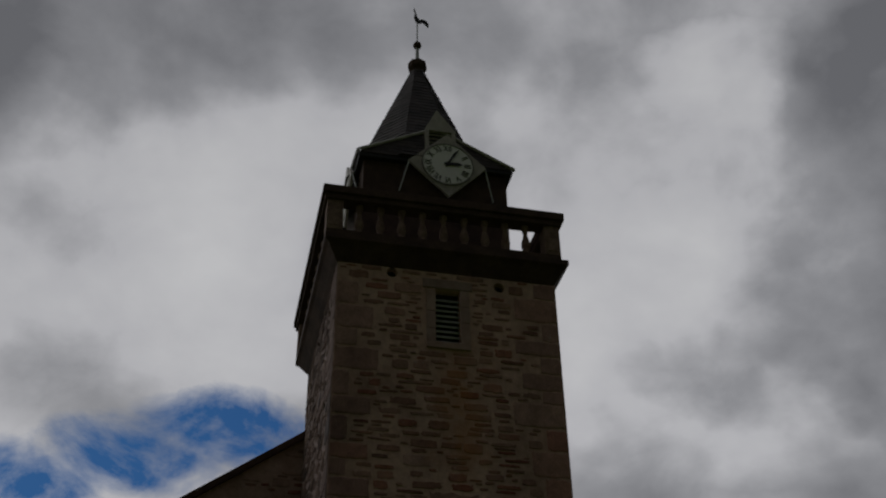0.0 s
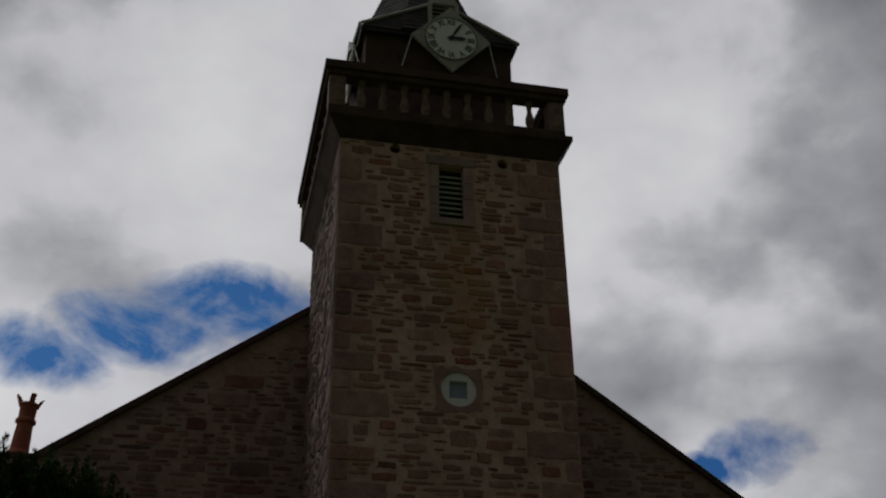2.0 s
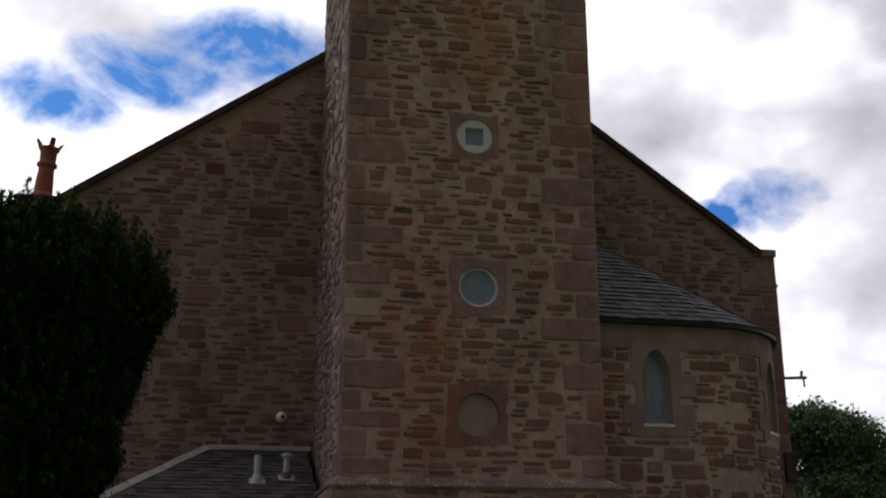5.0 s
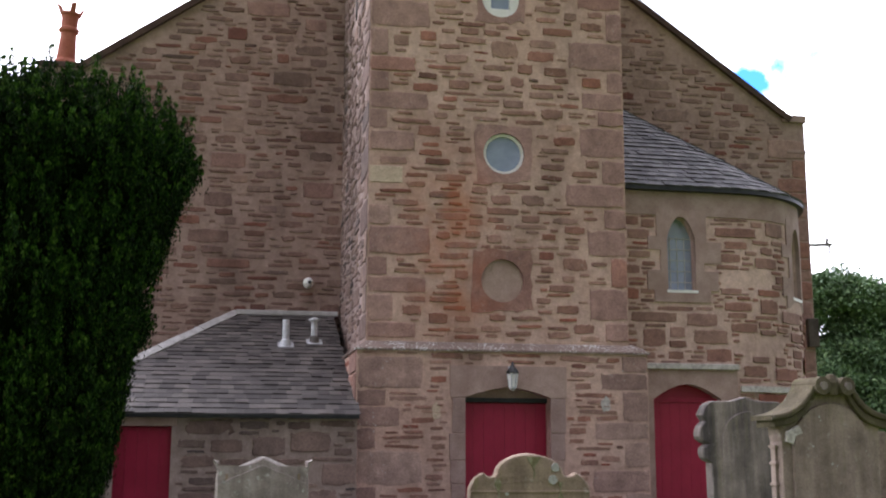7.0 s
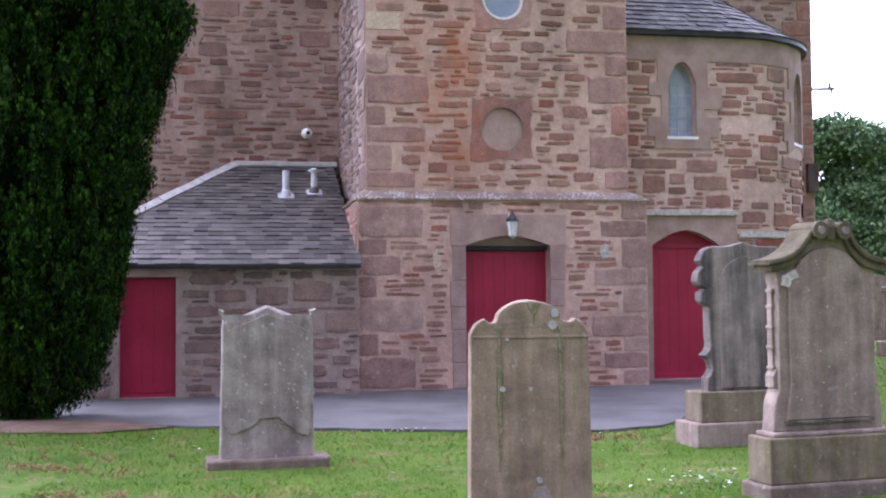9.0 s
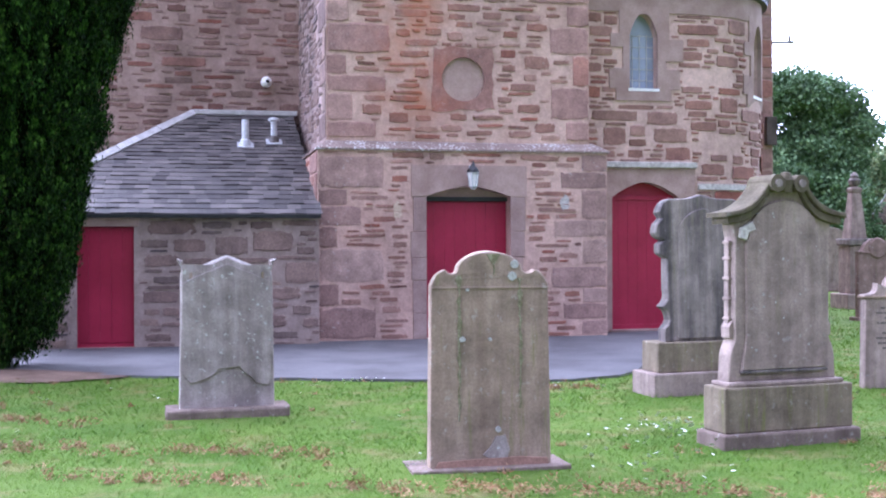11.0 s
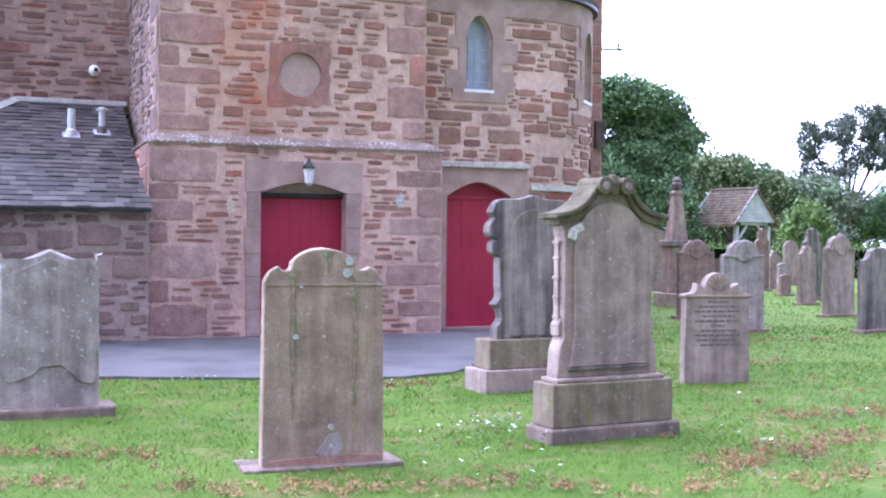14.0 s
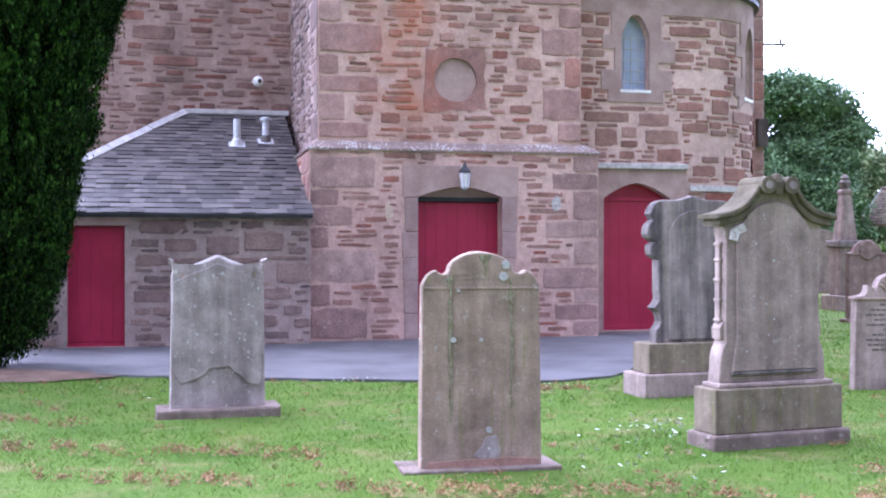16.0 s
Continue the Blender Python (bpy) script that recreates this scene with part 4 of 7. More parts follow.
    part("dial", extrude_outline(bmesh.new(), circle(cx, cz, 0.555, 48), y - 0.02, y + 0.001), M_WHITE, west)
    for sgn in (-1, 1):
        part("stay", rod(bmesh.new(), (cx + sgn * k * 0.98, y + 0.03, cz - 0.02), (cx + sgn * (k + 0.16), y + 0.17, cz - 0.75), 0.018, 6), M_ZINC, west)


# ---- nave ----
NAVE_Y = 4.6
RIDGE = (2.3, 13.85)
EAVE_L, EAVE_R = (-4.9, 8.75), (9.75, 8.55)


def gable_top(s):
    if s < RIDGE[0]:
        return EAVE_L[1] + (s - EAVE_L[0]) * (RIDGE[1] - EAVE_L[1]) / (RIDGE[0] - EAVE_L[0])
    return EAVE_R[1] + (EAVE_R[0] - s) * (RIDGE[1] - EAVE_R[1]) / (EAVE_R[0] - RIDGE[0])


def build_nave():
    nave = thing("church_nave", CHURCH @ pose(2.3, NAVE_Y, 0), "rubble gable end of the church nave with stone coping", "church")
    back = pose(-2.3, -NAVE_Y, 0)
    L, R = -5.75, 10.2
    outline = [(L, -0.1), (L, EAVE_L[1]), EAVE_L, RIDGE, EAVE_R, (R, EAVE_R[1]), (R, -0.1)]
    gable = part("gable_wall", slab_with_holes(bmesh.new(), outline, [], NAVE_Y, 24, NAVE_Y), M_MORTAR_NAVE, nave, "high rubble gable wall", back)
    rng = random.Random(21)
    st = pack(rng, L, R, 0.1, 13.2, big=0.15)
    hide = outside((0.5, 4.2, 0, 14), (4.4, 8.3, 0, 5.6), (-4.6, -0.0, 0, 1.9))

    def free(s, z, w, h):
        return z + h / 2 < min(gable_top(s - w / 2), gable_top(s + w / 2), EAVE_L[1] + 9) - 0.06 and hide(s, z, w, h) and (s > EAVE_L[0] or z < EAVE_L[1] - 0.2) and (s < EAVE_R[0] or z < EAVE_R[1] - 0.2)
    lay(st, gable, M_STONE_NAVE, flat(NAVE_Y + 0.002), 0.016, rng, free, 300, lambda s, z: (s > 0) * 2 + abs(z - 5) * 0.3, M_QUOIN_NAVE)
    # coping of the gable
    for (ax, az), (bx, bz) in ((EAVE_L, RIDGE), (EAVE_R, RIDGE)):
        d = (Vector((bx, bz)) - Vector((ax, az))).normalized()
        n = Vector((-d.y, d.x)) if bx > ax else Vector((d.y, -d.x))
        pts = [Vector((ax, az)) - d * 0.1 - n * 0.01, Vector((bx, bz)) - n * 0.01, Vector((bx, bz)) + n * 0.12, Vector((ax, az)) - d * 0.1 + n * 0.12]
        part("gable_coping", extrude_outline(bmesh.new(), [tuple(p) for p in pts], NAVE_Y - 0.09, NAVE_Y + 0.4), M_DARKSTONE, nave, "dark stone gable coping", back)
        # roof slope behind
        pts = [Vector((ax, az)) - d * 0.5 - n * 0.05, Vector((bx, bz)) - n * 0.05, Vector((bx, bz)) + n * 0.02, Vector((ax, az)) - d * 0.5 + n * 0.02]
        part("roof", extrude_outline(bmesh.new(), [tuple(p) for p in pts], NAVE_Y + 0.41, 24.2), M_SLATE_DARK, nave, "slated nave roof", back)
    part("kneeler", boxes((EAVE_R[0] - 0.05, R + 0.03, NAVE_Y - 0.06, NAVE_Y + 0.5, EAVE_R[1] - 0.06, EAVE_R[1] + 0.10), bevel=0.012), M_DRESSED, nave, "flat kneeler stone", back)
    part("corner_string", boxes((EAVE_R[0] + 0.02, R + 0.02, NAVE_Y - 0.03, NAVE_Y + 0.5, EAVE_R[1] - 0.75, EAVE_R[1] - 0.68), bevel=0.012), M_DRESSED, nave, "", back)
    part("kneeler", boxes((L - 0.03, EAVE_L[0] + 0.02, NAVE_Y - 0.06, NAVE_Y + 0.9, EAVE_L[1] - 0.02, EAVE_L[1] + 0.09), bevel=0.012), M_DARKSTONE, nave, "chimney head on the gable shoulder", back)
    # downpipe and box on the corner
    bm = boxes((R - 0.2, R + 0.04, NAVE_Y - 0.12, NAVE_Y - 0.0, 3.6, 4.2), bevel=0.01)
    part("vent_box", bm, M_OAK, nave, "dark box fixed to the corner", back)
    bm = bmesh.new()
    rod(bm, (R - 0.1, NAVE_Y + 0.2, 5.82), (R + 0.62, NAVE_Y + 0.2, 5.86), 0.036, 6)
    rod(bm, (R + 0.50, NAVE_Y + 0.2, 5.82), (R + 0.52, NAVE_Y + 0.2, 6.0), 0.03, 6)
    rod(bm, (R + 0.55, NAVE_Y + 0.2, 5.85), (R + 0.56, NAVE_Y + 0.2, 5.66), 0.02, 6)
    part("bracket", bm, M_CLOCKWOOD, nave, "pale metal bracket sticking out of the corner", back)
    # globe lamp
    lamp = thing("globe_lamp", CHURCH @ pose(-0.49, NAVE_Y, 4.63), "small white globe lamp on the gable wall", "wall lamp")
    bm = bmesh.new()
    bmesh.ops.create_uvsphere(bm, u_segments=16, v_segments=10, radius=0.105, matrix=pose(0, -0.16, 0))
    part("globe", bm, M_WHITE, lamp, smooth=True)
    part("base", lathe(bmesh.new(), [(0.06, -0.08), (0.06, 0.0)], (0, 0, 0), 12, "y"), M_CLOCKWOOD, lamp)
    part("socket", lathe(bmesh.new(), [(0.035, -0.275), (0.035, -0.25)], (0.02, 0, 0), 10, "y"), M_NUMERAL, lamp)
    # chimney pot
    pot = thing("chimney_pot", CHURCH @ pose(-5.33, NAVE_Y + 0.35, EAVE_L[1] + 0.07, 0, 2.5, 0) @ Matrix.Diagonal((1, 1, 0.9, 1)), "red terracotta chimney pot with horned top", "chimney pot")
    part("pot", lathe(bmesh.new(), [(0.24, 0.0), (0.24, 0.12), (0.19, 0.2), (0.155, 0.8), (0.2, 0.84), (0.2, 0.9), (0.16, 0.94), (0.17, 1.2), (0.2, 1.22), (0.2, 1.27), (0.13, 1.27), (0.13, 1.0)], n=16), M_TERRA, pot, smooth=False)
    for a in (0, 90, 180, 270):
        bm = extrude_outline(bmesh.new(), [(0.12, 1.25), (0.2, 1.25), (0.27, 1.44), (0.19, 1.38)], -0.05, 0.05)
        part("horn", bm, M_TERRA, pot, m=pose(0, 0, 0, 0, 0, a + 20))


# ---- vestry with the rounded corner ----
VY, VX0, VSC, VR = 0.65, 4.5, 6.6, 2.0
V_STRAIGHT = VSC - VX0
V_ARC = VR * math.pi / 2


def vestry_at(u, out=0.0):
    """Place and turn on the vestry's wall line, u metres from the tower."""
    if u <= V_STRAIGHT:
        return VX0 + u, VY - out, 0.0
    if u <= V_STRAIGHT + V_ARC:
        a = (u - V_STRAIGHT) / VR
        return VSC + (VR + out) * math.sin(a), VY + VR - (VR + out) * math.cos(a), math.degrees(a)
    return VSC + VR + out, VY + VR + (u - V_STRAIGHT - V_ARC), 90.0


V_END = V_STRAIGHT + V_ARC + (NAVE_Y - VY - VR)


def vestry_strip(bm, u0, u1, z0, z1, out0, out1, steps=40, cap=True):
    """A band that follows the wall, from out0 (inner) to out1 (outer)."""
    rings = []
    for i in range(steps + 1):
        u = u0 + (u1 - u0) * i / steps
        a, b = vestry_at(u, out0), vestry_at(u, out1)
        rings.append([bm.verts.new(p) for p in ((a[0], a[1], z0), (b[0], b[1], z0), (b[0], b[1], z1), (a[0], a[1], z1))])
    for a, b in zip(rings, rings[1:]):
        for i in range(4):
            bm.faces.new((a[i], a[(i + 1) % 4], b[(i + 1) % 4], b[i]))
    bm.faces.new(rings[0])
    bm.faces.new(rings[-1][::-1])
    bmesh.ops.recalc_face_normals(bm, faces=bm.faces[:])
    return bm


V_WIN = ((1.11, 4.12, 5.05, 5.42), (3.75, 4.12, 5.05, 5.42))       # centre along the wall, sill, spring, apex
V_DOOR = (0.53, 1.74, 2.36, 2.56)


def bend(bm, centre, out=0.0):
    """Bend a flat piece, drawn with x along the wall and y into it, round the vestry's wall."""
    for v in bm.verts:
        x, y, t = vestry_at(centre + v.co.x, 0.0)
        a = radians(t)
        v.co.x, v.co.y = x - math.sin(a) * v.co.y, y + math.cos(a) * v.co.y
    return bm


def grid_wall(bm, u0, u1, z0, z1, holes, thick):
    """Vestry wall with arched openings, drawn flat and then bent."""
    outline = []
    n = 60
    for i in range(n + 1):
        outline.append((u0 + (u1 - u0) * i / n, z0))
    for i in range(n, -1, -1):
        outline.append((u0 + (u1 - u0) * i / n, z1))
    # inner rows keep the bend round
    slab = bmesh.new()
    slab_with_holes(slab, outline, holes, 0.0, thick, 0.22)
    cuts = [u0 + (u1 - u0) * i / 50 for i in range(1, 50)]
    for c in cuts:
        bmesh.ops.bisect_plane(slab, geom=slab.verts[:] + slab.edges[:] + slab.faces[:], plane_co=(c, 0, 0), plane_no=(1, 0, 0))
    bmesh.ops.triangulate(slab, faces=slab.faces[:])
    return bend(slab, 0.0)


def build_vestry():
    vestry = thing("vestry", CHURCH @ pose(VX0, VY, 0), "sandstone vestry with a rounded corner and slated roof", "vestry")
    back = pose(-VX0, -VY, 0)
    holes = []
    for c, z0, z1, z2 in V_WIN:
        holes.append(arch(c - 0.26, c + 0.26, z0, z1, z2, 6, 2.3))
    d = V_DOOR
    holes.append([(x, max(z, 0.03)) for x, z in arch(d[0], d[1], 0.03, d[2] - 0.06, d[3], 8, 1.7)])
    wall = part("wall", grid_wall(bmesh.new(), 0.0, V_END, -0.1, 5.9, holes, 0.5), M_MORTAR_VESTRY, vestry, "coursed red and brown sandstone wall", back)
    rng = random.Random(31)
    rects = [(c - 0.46, c + 0.48, 3.94, 5.52) for c, *_ in V_WIN] + [(d[0] - 0.16, d[1] + 0.32, 0, 2.90), (2.1, 6.5, 2.44, 2.54)]
    st = pack(rng, 0.0, V_END, 0.05, 5.43, (False, False), 0.46, avoid=rects, squared=True, effort=8)

    def where(s, z):
        x, y, t = vestry_at(s, -0.002)
        return (x, y, z), t
    lay([(s, z, w, h, "square" if k == "rough" and rng.random() < 0.6 else k) for s, z, w, h, k in st if w < 0.9], wall, M_STONE_VESTRY, where, 0.015, rng, singles=300, large=M_QUOIN_VESTRY)
    # long-and-short dressed stones round the openings
    bm = bmesh.new()
    for c, z0, z1, z2 in V_WIN:
        slab = bmesh.new()
        slab_with_holes(slab, [(c - 0.50, z0 - 0.18), (c - 0.50, z0 + 0.02), (c - 0.62, z0 + 0.02), (c - 0.62, z0 + 0.36), (c - 0.38, z0 + 0.36), (c - 0.38, z0 + 0.72), (c - 0.60, z0 + 0.72), (c - 0.60, z1 + 0.02), (c - 0.44, z1 + 0.02), (c - 0.44, z2 + 0.12),
                               (c + 0.46, z2 + 0.12), (c + 0.46, z1 - 0.06), (c + 0.72, z1 - 0.06), (c + 0.72, z0 + 0.5), (c + 0.40, z0 + 0.5), (c + 0.40, z0 + 0.36), (c + 0.66, z0 + 0.36), (c + 0.66, z0 + 0.02), (c + 0.50, z0 + 0.02), (c + 0.50, z0 - 0.18)],
                        [arch(c - 0.255, c + 0.255, z0, z1, z2, 6, 2.3)], -0.026, 0.05, 0.2)
        bend(slab, 0.0)
        part("window_surround", slab, M_DRESSED, vestry, "dressed stone window surround", back)
        part("window_sill", bend(boxes((c - 0.28, c + 0.28, -0.03, 0.16, z0 - 0.02, z0 + 0.03)), 0.0), M_WHITE, vestry, "pale window sill", back)
        win = part("window", bend(extrude_outline(bmesh.new(), arch(c - 0.26, c + 0.26, z0, z1, z2, 6, 2.3), 0.19, 0.21), 0.0), M_GLASS, vestry, "tall pointed window with leaded panes", back)
        for k in range(1, 4):
            x = c - 0.26 + 0.13 * k
            part("lead_bar", bend(boxes((x - 0.006, x + 0.006, 0.178, 0.19, z0, z1 + 0.05)), 0.0), M_LEAD, win)
        for k in range(1, 6):
            part("lead_bar", bend(boxes((c - 0.25, c + 0.25, 0.178, 0.19, z0 + 0.19 * k - 0.006, z0 + 0.19 * k + 0.006)), 0.0), M_LEAD, win)
    # doorway
    slab = bmesh.new()
    x0, x1 = d[0], d[1]
    slab_with_holes(slab, [(x0 - 0.14, 0.03), (x0 - 0.14, 2.80), (x1 + 0.30, 2.80), (x1 + 0.30, 2.0), (x1 + 0.16, 2.0), (x1 + 0.16, 0.03), (x1, 0.03)] + arch(x0, x1, 0.03, d[2] - 0.06, d[3], 8, 1.7)[::-1][1:-1] + [(x0, 0.03)], [], -0.026, 0.05, 0.05)
    part("door_surround", bend(slab, 0.0), M_DRESSED, vestry, "dressed stone doorway with a low pointed arch", back)
    part("hood_ledge", bend(boxes((x0 - 0.16, x1 + 0.32, -0.09, 0.05, 2.80, 2.90), bevel=0.015), 0.0), M_LIMEWASH, vestry, "pale projecting ledge above the door", back)
    door = part("door", bend(extrude_outline(bmesh.new(), arch(x0, x1, 0.05, d[2] - 0.06, d[3], 8, 1.7), 0.17, 0.22), 0.0), M_RED, vestry, "closed red boarded door with arched head", back)
    for i in range(7):
        w = (x1 - x0) / 7
        part("board", bend(boxes((x0 + w * i + 0.001, x0 + w * (i + 1) - 0.001, 0.152, 0.172, 0.14, d[2] - 0.1), bevel=0.002), 0.0), M_RED, door)
    part("door_rail", bend(boxes((x0, x1, 0.13, 0.17, d[2] - 0.10, d[2] - 0.03), bevel=0.004), 0.0), M_RED, door)
    part("door_rail", bend(boxes((x0, x1, 0.14, 0.17, 0.05, 0.14), bevel=0.004), 0.0), M_RED, door)
    part("step", bend(boxes((x0 - 0.05, x1 + 0.05, -0.06, 0.2, 0.02, 0.06), bevel=0.008), 0.0), M_DRESSED, vestry, m=back)
    # low string at the foot of the round corner, wall-head band and gutter
    part("string_course", vestry_strip(bmesh.new(), 2.1, V_END, 2.44, 2.54, 0.0, 0.05), M_LIMEWASH, vestry, "pale projecting string", back)
    part("wallhead_band", vestry_strip(bmesh.new(), 0.0, V_END, 5.44, 5.855, -0.02, 0.02, 60), M_DRESSED, vestry, "smooth stone band below the gutter", back)
    part("gutter", vestry_strip(bmesh.new(), -0.05, V_END, 5.86, 5.94, 0.0, 0.12, 60), M_BLACKIRON, vestry, "black half-round gutter", back)
    # roof: slates rise from the curved eave to a point against the gable
    apex = Vector((4.3, NAVE_Y, 9.35))
    bm = bmesh.new()
    tip = bm.verts.new(apex)
    n = 60
    rim = []
    for i in range(n + 1):
        x, y, _ = vestry_at(-0.05 + (V_END + 0.05) * i / n, 0.12)
        rim.append(bm.verts.new((x, y, 5.93)))
    for a, b in zip(rim, rim[1:]):
        bm.faces.new((a, b, tip))
    bmesh.ops.recalc_face_normals(bm, faces=bm.faces[:])
    roof = part("roof", bm, M_SLATE_BLUE, vestry, "blue-grey slated half-cone roof", back)
    rows = 30
    count = 0
    jv, jf = [], []
    rng = random.Random(6)
    for r in range(rows):
        f = r / rows * 0.97
        g = min(1.0, (r + 1.35) / rows * 0.97)
        length = V_END * (1 - f)
        k = max(2, int(length / 0.17))
        for i in range(k):
            u0 = (i + (0.5 if r % 2 else 0)) / k
            u1 = min(1.0, u0 + 0.965 / k)
            if u0 >= 0.995:
                continue
            pts = []
            lift = rng.uniform(0.016, 0.036)
            for u, q, up in ((u0, f, lift), (u1, f, lift), (u1, g, 0.003), (u0, g, 0.003), (u0, f, 0.0), (u1, f, 0.0)):
                x, y, t = vestry_at(-0.05 + (V_END + 0.05) * u, 0.13)
                p = Vector((x, y, 5.93)).lerp(apex, q)
                a = radians(t)
                p += Vector((math.sin(a) * 0.65, -math.cos(a) * 0.65, 0.75)) * up
                pts.append(tuple(p - Vector((VX0, VY, 0))))
            faces = [(0, 1, 2, 3), (0, 4, 5, 1), (0, 3, 4), (1, 5, 2)]
            if count < 240 and r < 9:
                link("slate", raw("slate", pts, faces), M_SLATE_BLUE, roof, m=Matrix.Translation((VX0, VY, 0)))
                count += 1
            else:
                base = len(jv)
                jv += pts
                jf += [tuple(base + q for q in fc) for fc in faces]
    ob = link("slating", raw("slating", jv, jf), M_SLATE_BLUE, roof, m=Matrix.Translation((VX0, VY, 0)))
    ob["kind"] = "stuff"


# ---- lean-to boiler house ----
def build_outhouse():
    AY, L = -0.35, -4.5
    hut = thing("boiler_house", CHURCH @ pose(-3, AY, 0), "low rubble lean-to with a slated roof and red door", "outbuilding")
    back = pose(3, -AY, 0)
    outline = [(L, -0.1), (L, 1.95), (-0.02, 1.95), (-0.02, -0.1)]
    wall = part("wall", slab_with_holes(bmesh.new(), outline, [[(-3.51, 0.04), (-3.51, 1.79), (-2.71, 1.79), (-2.71, 0.04)]], AY, NAVE_Y - 0.02, AY + 0.2), M_MORTAR_GREY, hut, "grey and brown rubble wall", back)
    rng = random.Random(41)
    st = pack(rng, L, -0.02, 0.03, 1.93, (False, False), 0.44, effort=6, avoid=[(-3.6, -2.66, 0, 1.95)])
    lay(st, wall, M_GREYSTONE, lambda s, z: ((s, AY + 0.002, z), 0), 0.018, rng, outside((-3.6, -2.66, 0, 1.95)), 300, lambda s, z: -s)
    part("lintel", boxes((-3.62, -2.64, AY - 0.022, AY + 0.1, 1.79, 1.94), bevel=0.008), M_DRESSED, hut, "plain stone door lintel", back)
    door = part("door", boxes((-3.51, -2.71, AY + 0.10, AY + 0.16, 0.04, 1.79)), M_RED, hut, "closed red boarded door", back)
    for i in range(5):
        x = -3.508 + 0.159 * i
        part("board", boxes((x, x + 0.156, AY + 0.085, AY + 0.102, 0.1, 1.77), bevel=0.0015), M_RED, door)
    part("sill_board", boxes((-3.51, -2.71, AY + 0.06, AY + 0.102, 0.03, 0.09), bevel=0.004), M_RED, door)
    # hipped slate roof leaning on the gable
    e0, zt, ze = AY - 0.12, 4.02, 1.97
    ridge_l, ridge_r, corner = Vector((-1.83, NAVE_Y, zt)), Vector((-0.0, NAVE_Y, zt)), Vector((L - 0.21, e0, ze))
    bm = bmesh.new()
    v = [bm.verts.new(p) for p in (corner, (0.0, e0, ze), ridge_r, ridge_l, (L - 0.21, NAVE_Y, ze))]
    w = [bm.verts.new(Vector(q.co) - Vector((0, 0, 0.06))) for q in v]
    bm.faces.new((v[0], v[1], v[2], v[3]))
    bm.faces.new((v[0], v[3], v[4]))
    for i, j in ((0, 1), (1, 2), (4, 0)):
        bm.faces.new((v[i], w[i], w[j], v[j]))
    bmesh.ops.recalc_face_normals(bm, faces=bm.faces[:])
    roof = part("roof", bm, M_SLATE, hut, "weathered grey slate roof", back)
    rng = random.Random(12)
    rows = 26
    jv, jf, count = [], [], 0
    up = Vector((0, NAVE_Y - e0, zt - ze))
    nrm = Vector((0, -up.z, up.y)).normalized()
    for r in range(rows):
        f, g = r / rows, min(1.0, (r + 1.4) / rows)
        left = corner.x + (ridge_l.x - corner.x) * f
        x = 0.02 + (0.1 if r % 2 else 0) + rng.uniform(-0.02, 0.02)
        while x > left:
            wd = rng.uniform(0.17, 0.26)
            a, b = x - wd + 0.008, min(x, 0.03 + rng.uniform(-0.03, 0.02))
            x -= wd
            if b - a < 0.05 or a < left - 0.1:
                continue
            lift = rng.uniform(0.008, 0.028)
            pts = []
            for px, q, h in ((a, f, lift), (b, f, lift), (b, g, 0.003), (a, g, 0.003), (a, f, 0.0), (b, f, 0.0)):
                p = Vector((px, e0, ze)) + up * q + nrm * h
                pts.append(tuple(p + Vector((3, -AY, 0))))
            faces = [(0, 1, 2, 3), (0, 4, 5, 1), (0, 3, 4), (1, 5, 2)]
            if count < 300 and a > -3.4:
                link("slate", raw("slate", pts, faces), M_SLATE, roof, m=back.inverted())
                count += 1
            else:
                base = len(jv)
                jv += pts
                jf += [tuple(base + k for k in fc) for fc in faces]
    ob = link("slating", raw("slating", jv, jf), M_SLATE, roof, m=back.inverted())
    ob["kind"] = "stuff"
    bm = bmesh.new()
    box(bm, -1.85, 0.1, NAVE_Y - 0.10, NAVE_Y + 0.01, zt - 0.02, zt + 0.07, 0.01)
    part("flashing", bm, M_LEAD, hut, "white mortar and lead flashing against the gable", back)
    d = corner - ridge_l
    turn = Vector((1, 0, 0)).rotation_difference(d.normalized()).to_matrix().to_4x4()
    for i in range(9):
        bm = bmesh.new()
        a, b = ridge_l + d * (i / 9), ridge_l + d * ((i + 1) / 9)
        m = Matrix.Translation((a + b) / 2) @ turn
        box(bm, -(b - a).length / 2 + 0.004, (b - a).length / 2 - 0.004, -0.07, 0.07, -0.03, 0.06 + 0.01 * (i % 2), 0.012, m)
        part("hip_capping", bm, M_LEAD, hut, "white lead hip of the roof", back)
    part("eaves_board", boxes((L - 0.21, 0.0, e0 - 0.006, e0 + 0.05, ze - 0.055, ze - 0.005), bevel=0.006), M_BLACKIRON, hut, m=back)
    # two flues through the slates
    for s, q, h, r, label in ((-0.97, 0.62, 0.52, 0.062, "pale grey metal flue with a square lead slate"), (-0.46, 0.66, 0.46, 0.055, "pale grey metal flue with a mushroom cap")):
        p = Vector((s, e0, ze)) + up * q
        flue = thing("flue", CHURCH @ Matrix.Translation(p), label, "flue", "flues on the lean-to")
        part("pipe", lathe(bmesh.new(), [(r, -0.05), (r, h * 0.9)], n=14), M_ZINC, flue, smooth=False)
        part("collar", lathe(bmesh.new(), [(r + 0.04, -0.05), (r + 0.03, 0.1), (r, 0.13)], n=14), M_ZINC if r > 0.06 else M_SLATE, flue)
        bm = bmesh.new()
        box(bm, -0.14, 0.14, -0.14, 0.14, 0.022, 0.032, m=pose(0, 0, 0, math.degrees(math.atan2(up.z, up.y)), 0, 0))
        part("base_plate", bm, M_ZINC, flue)
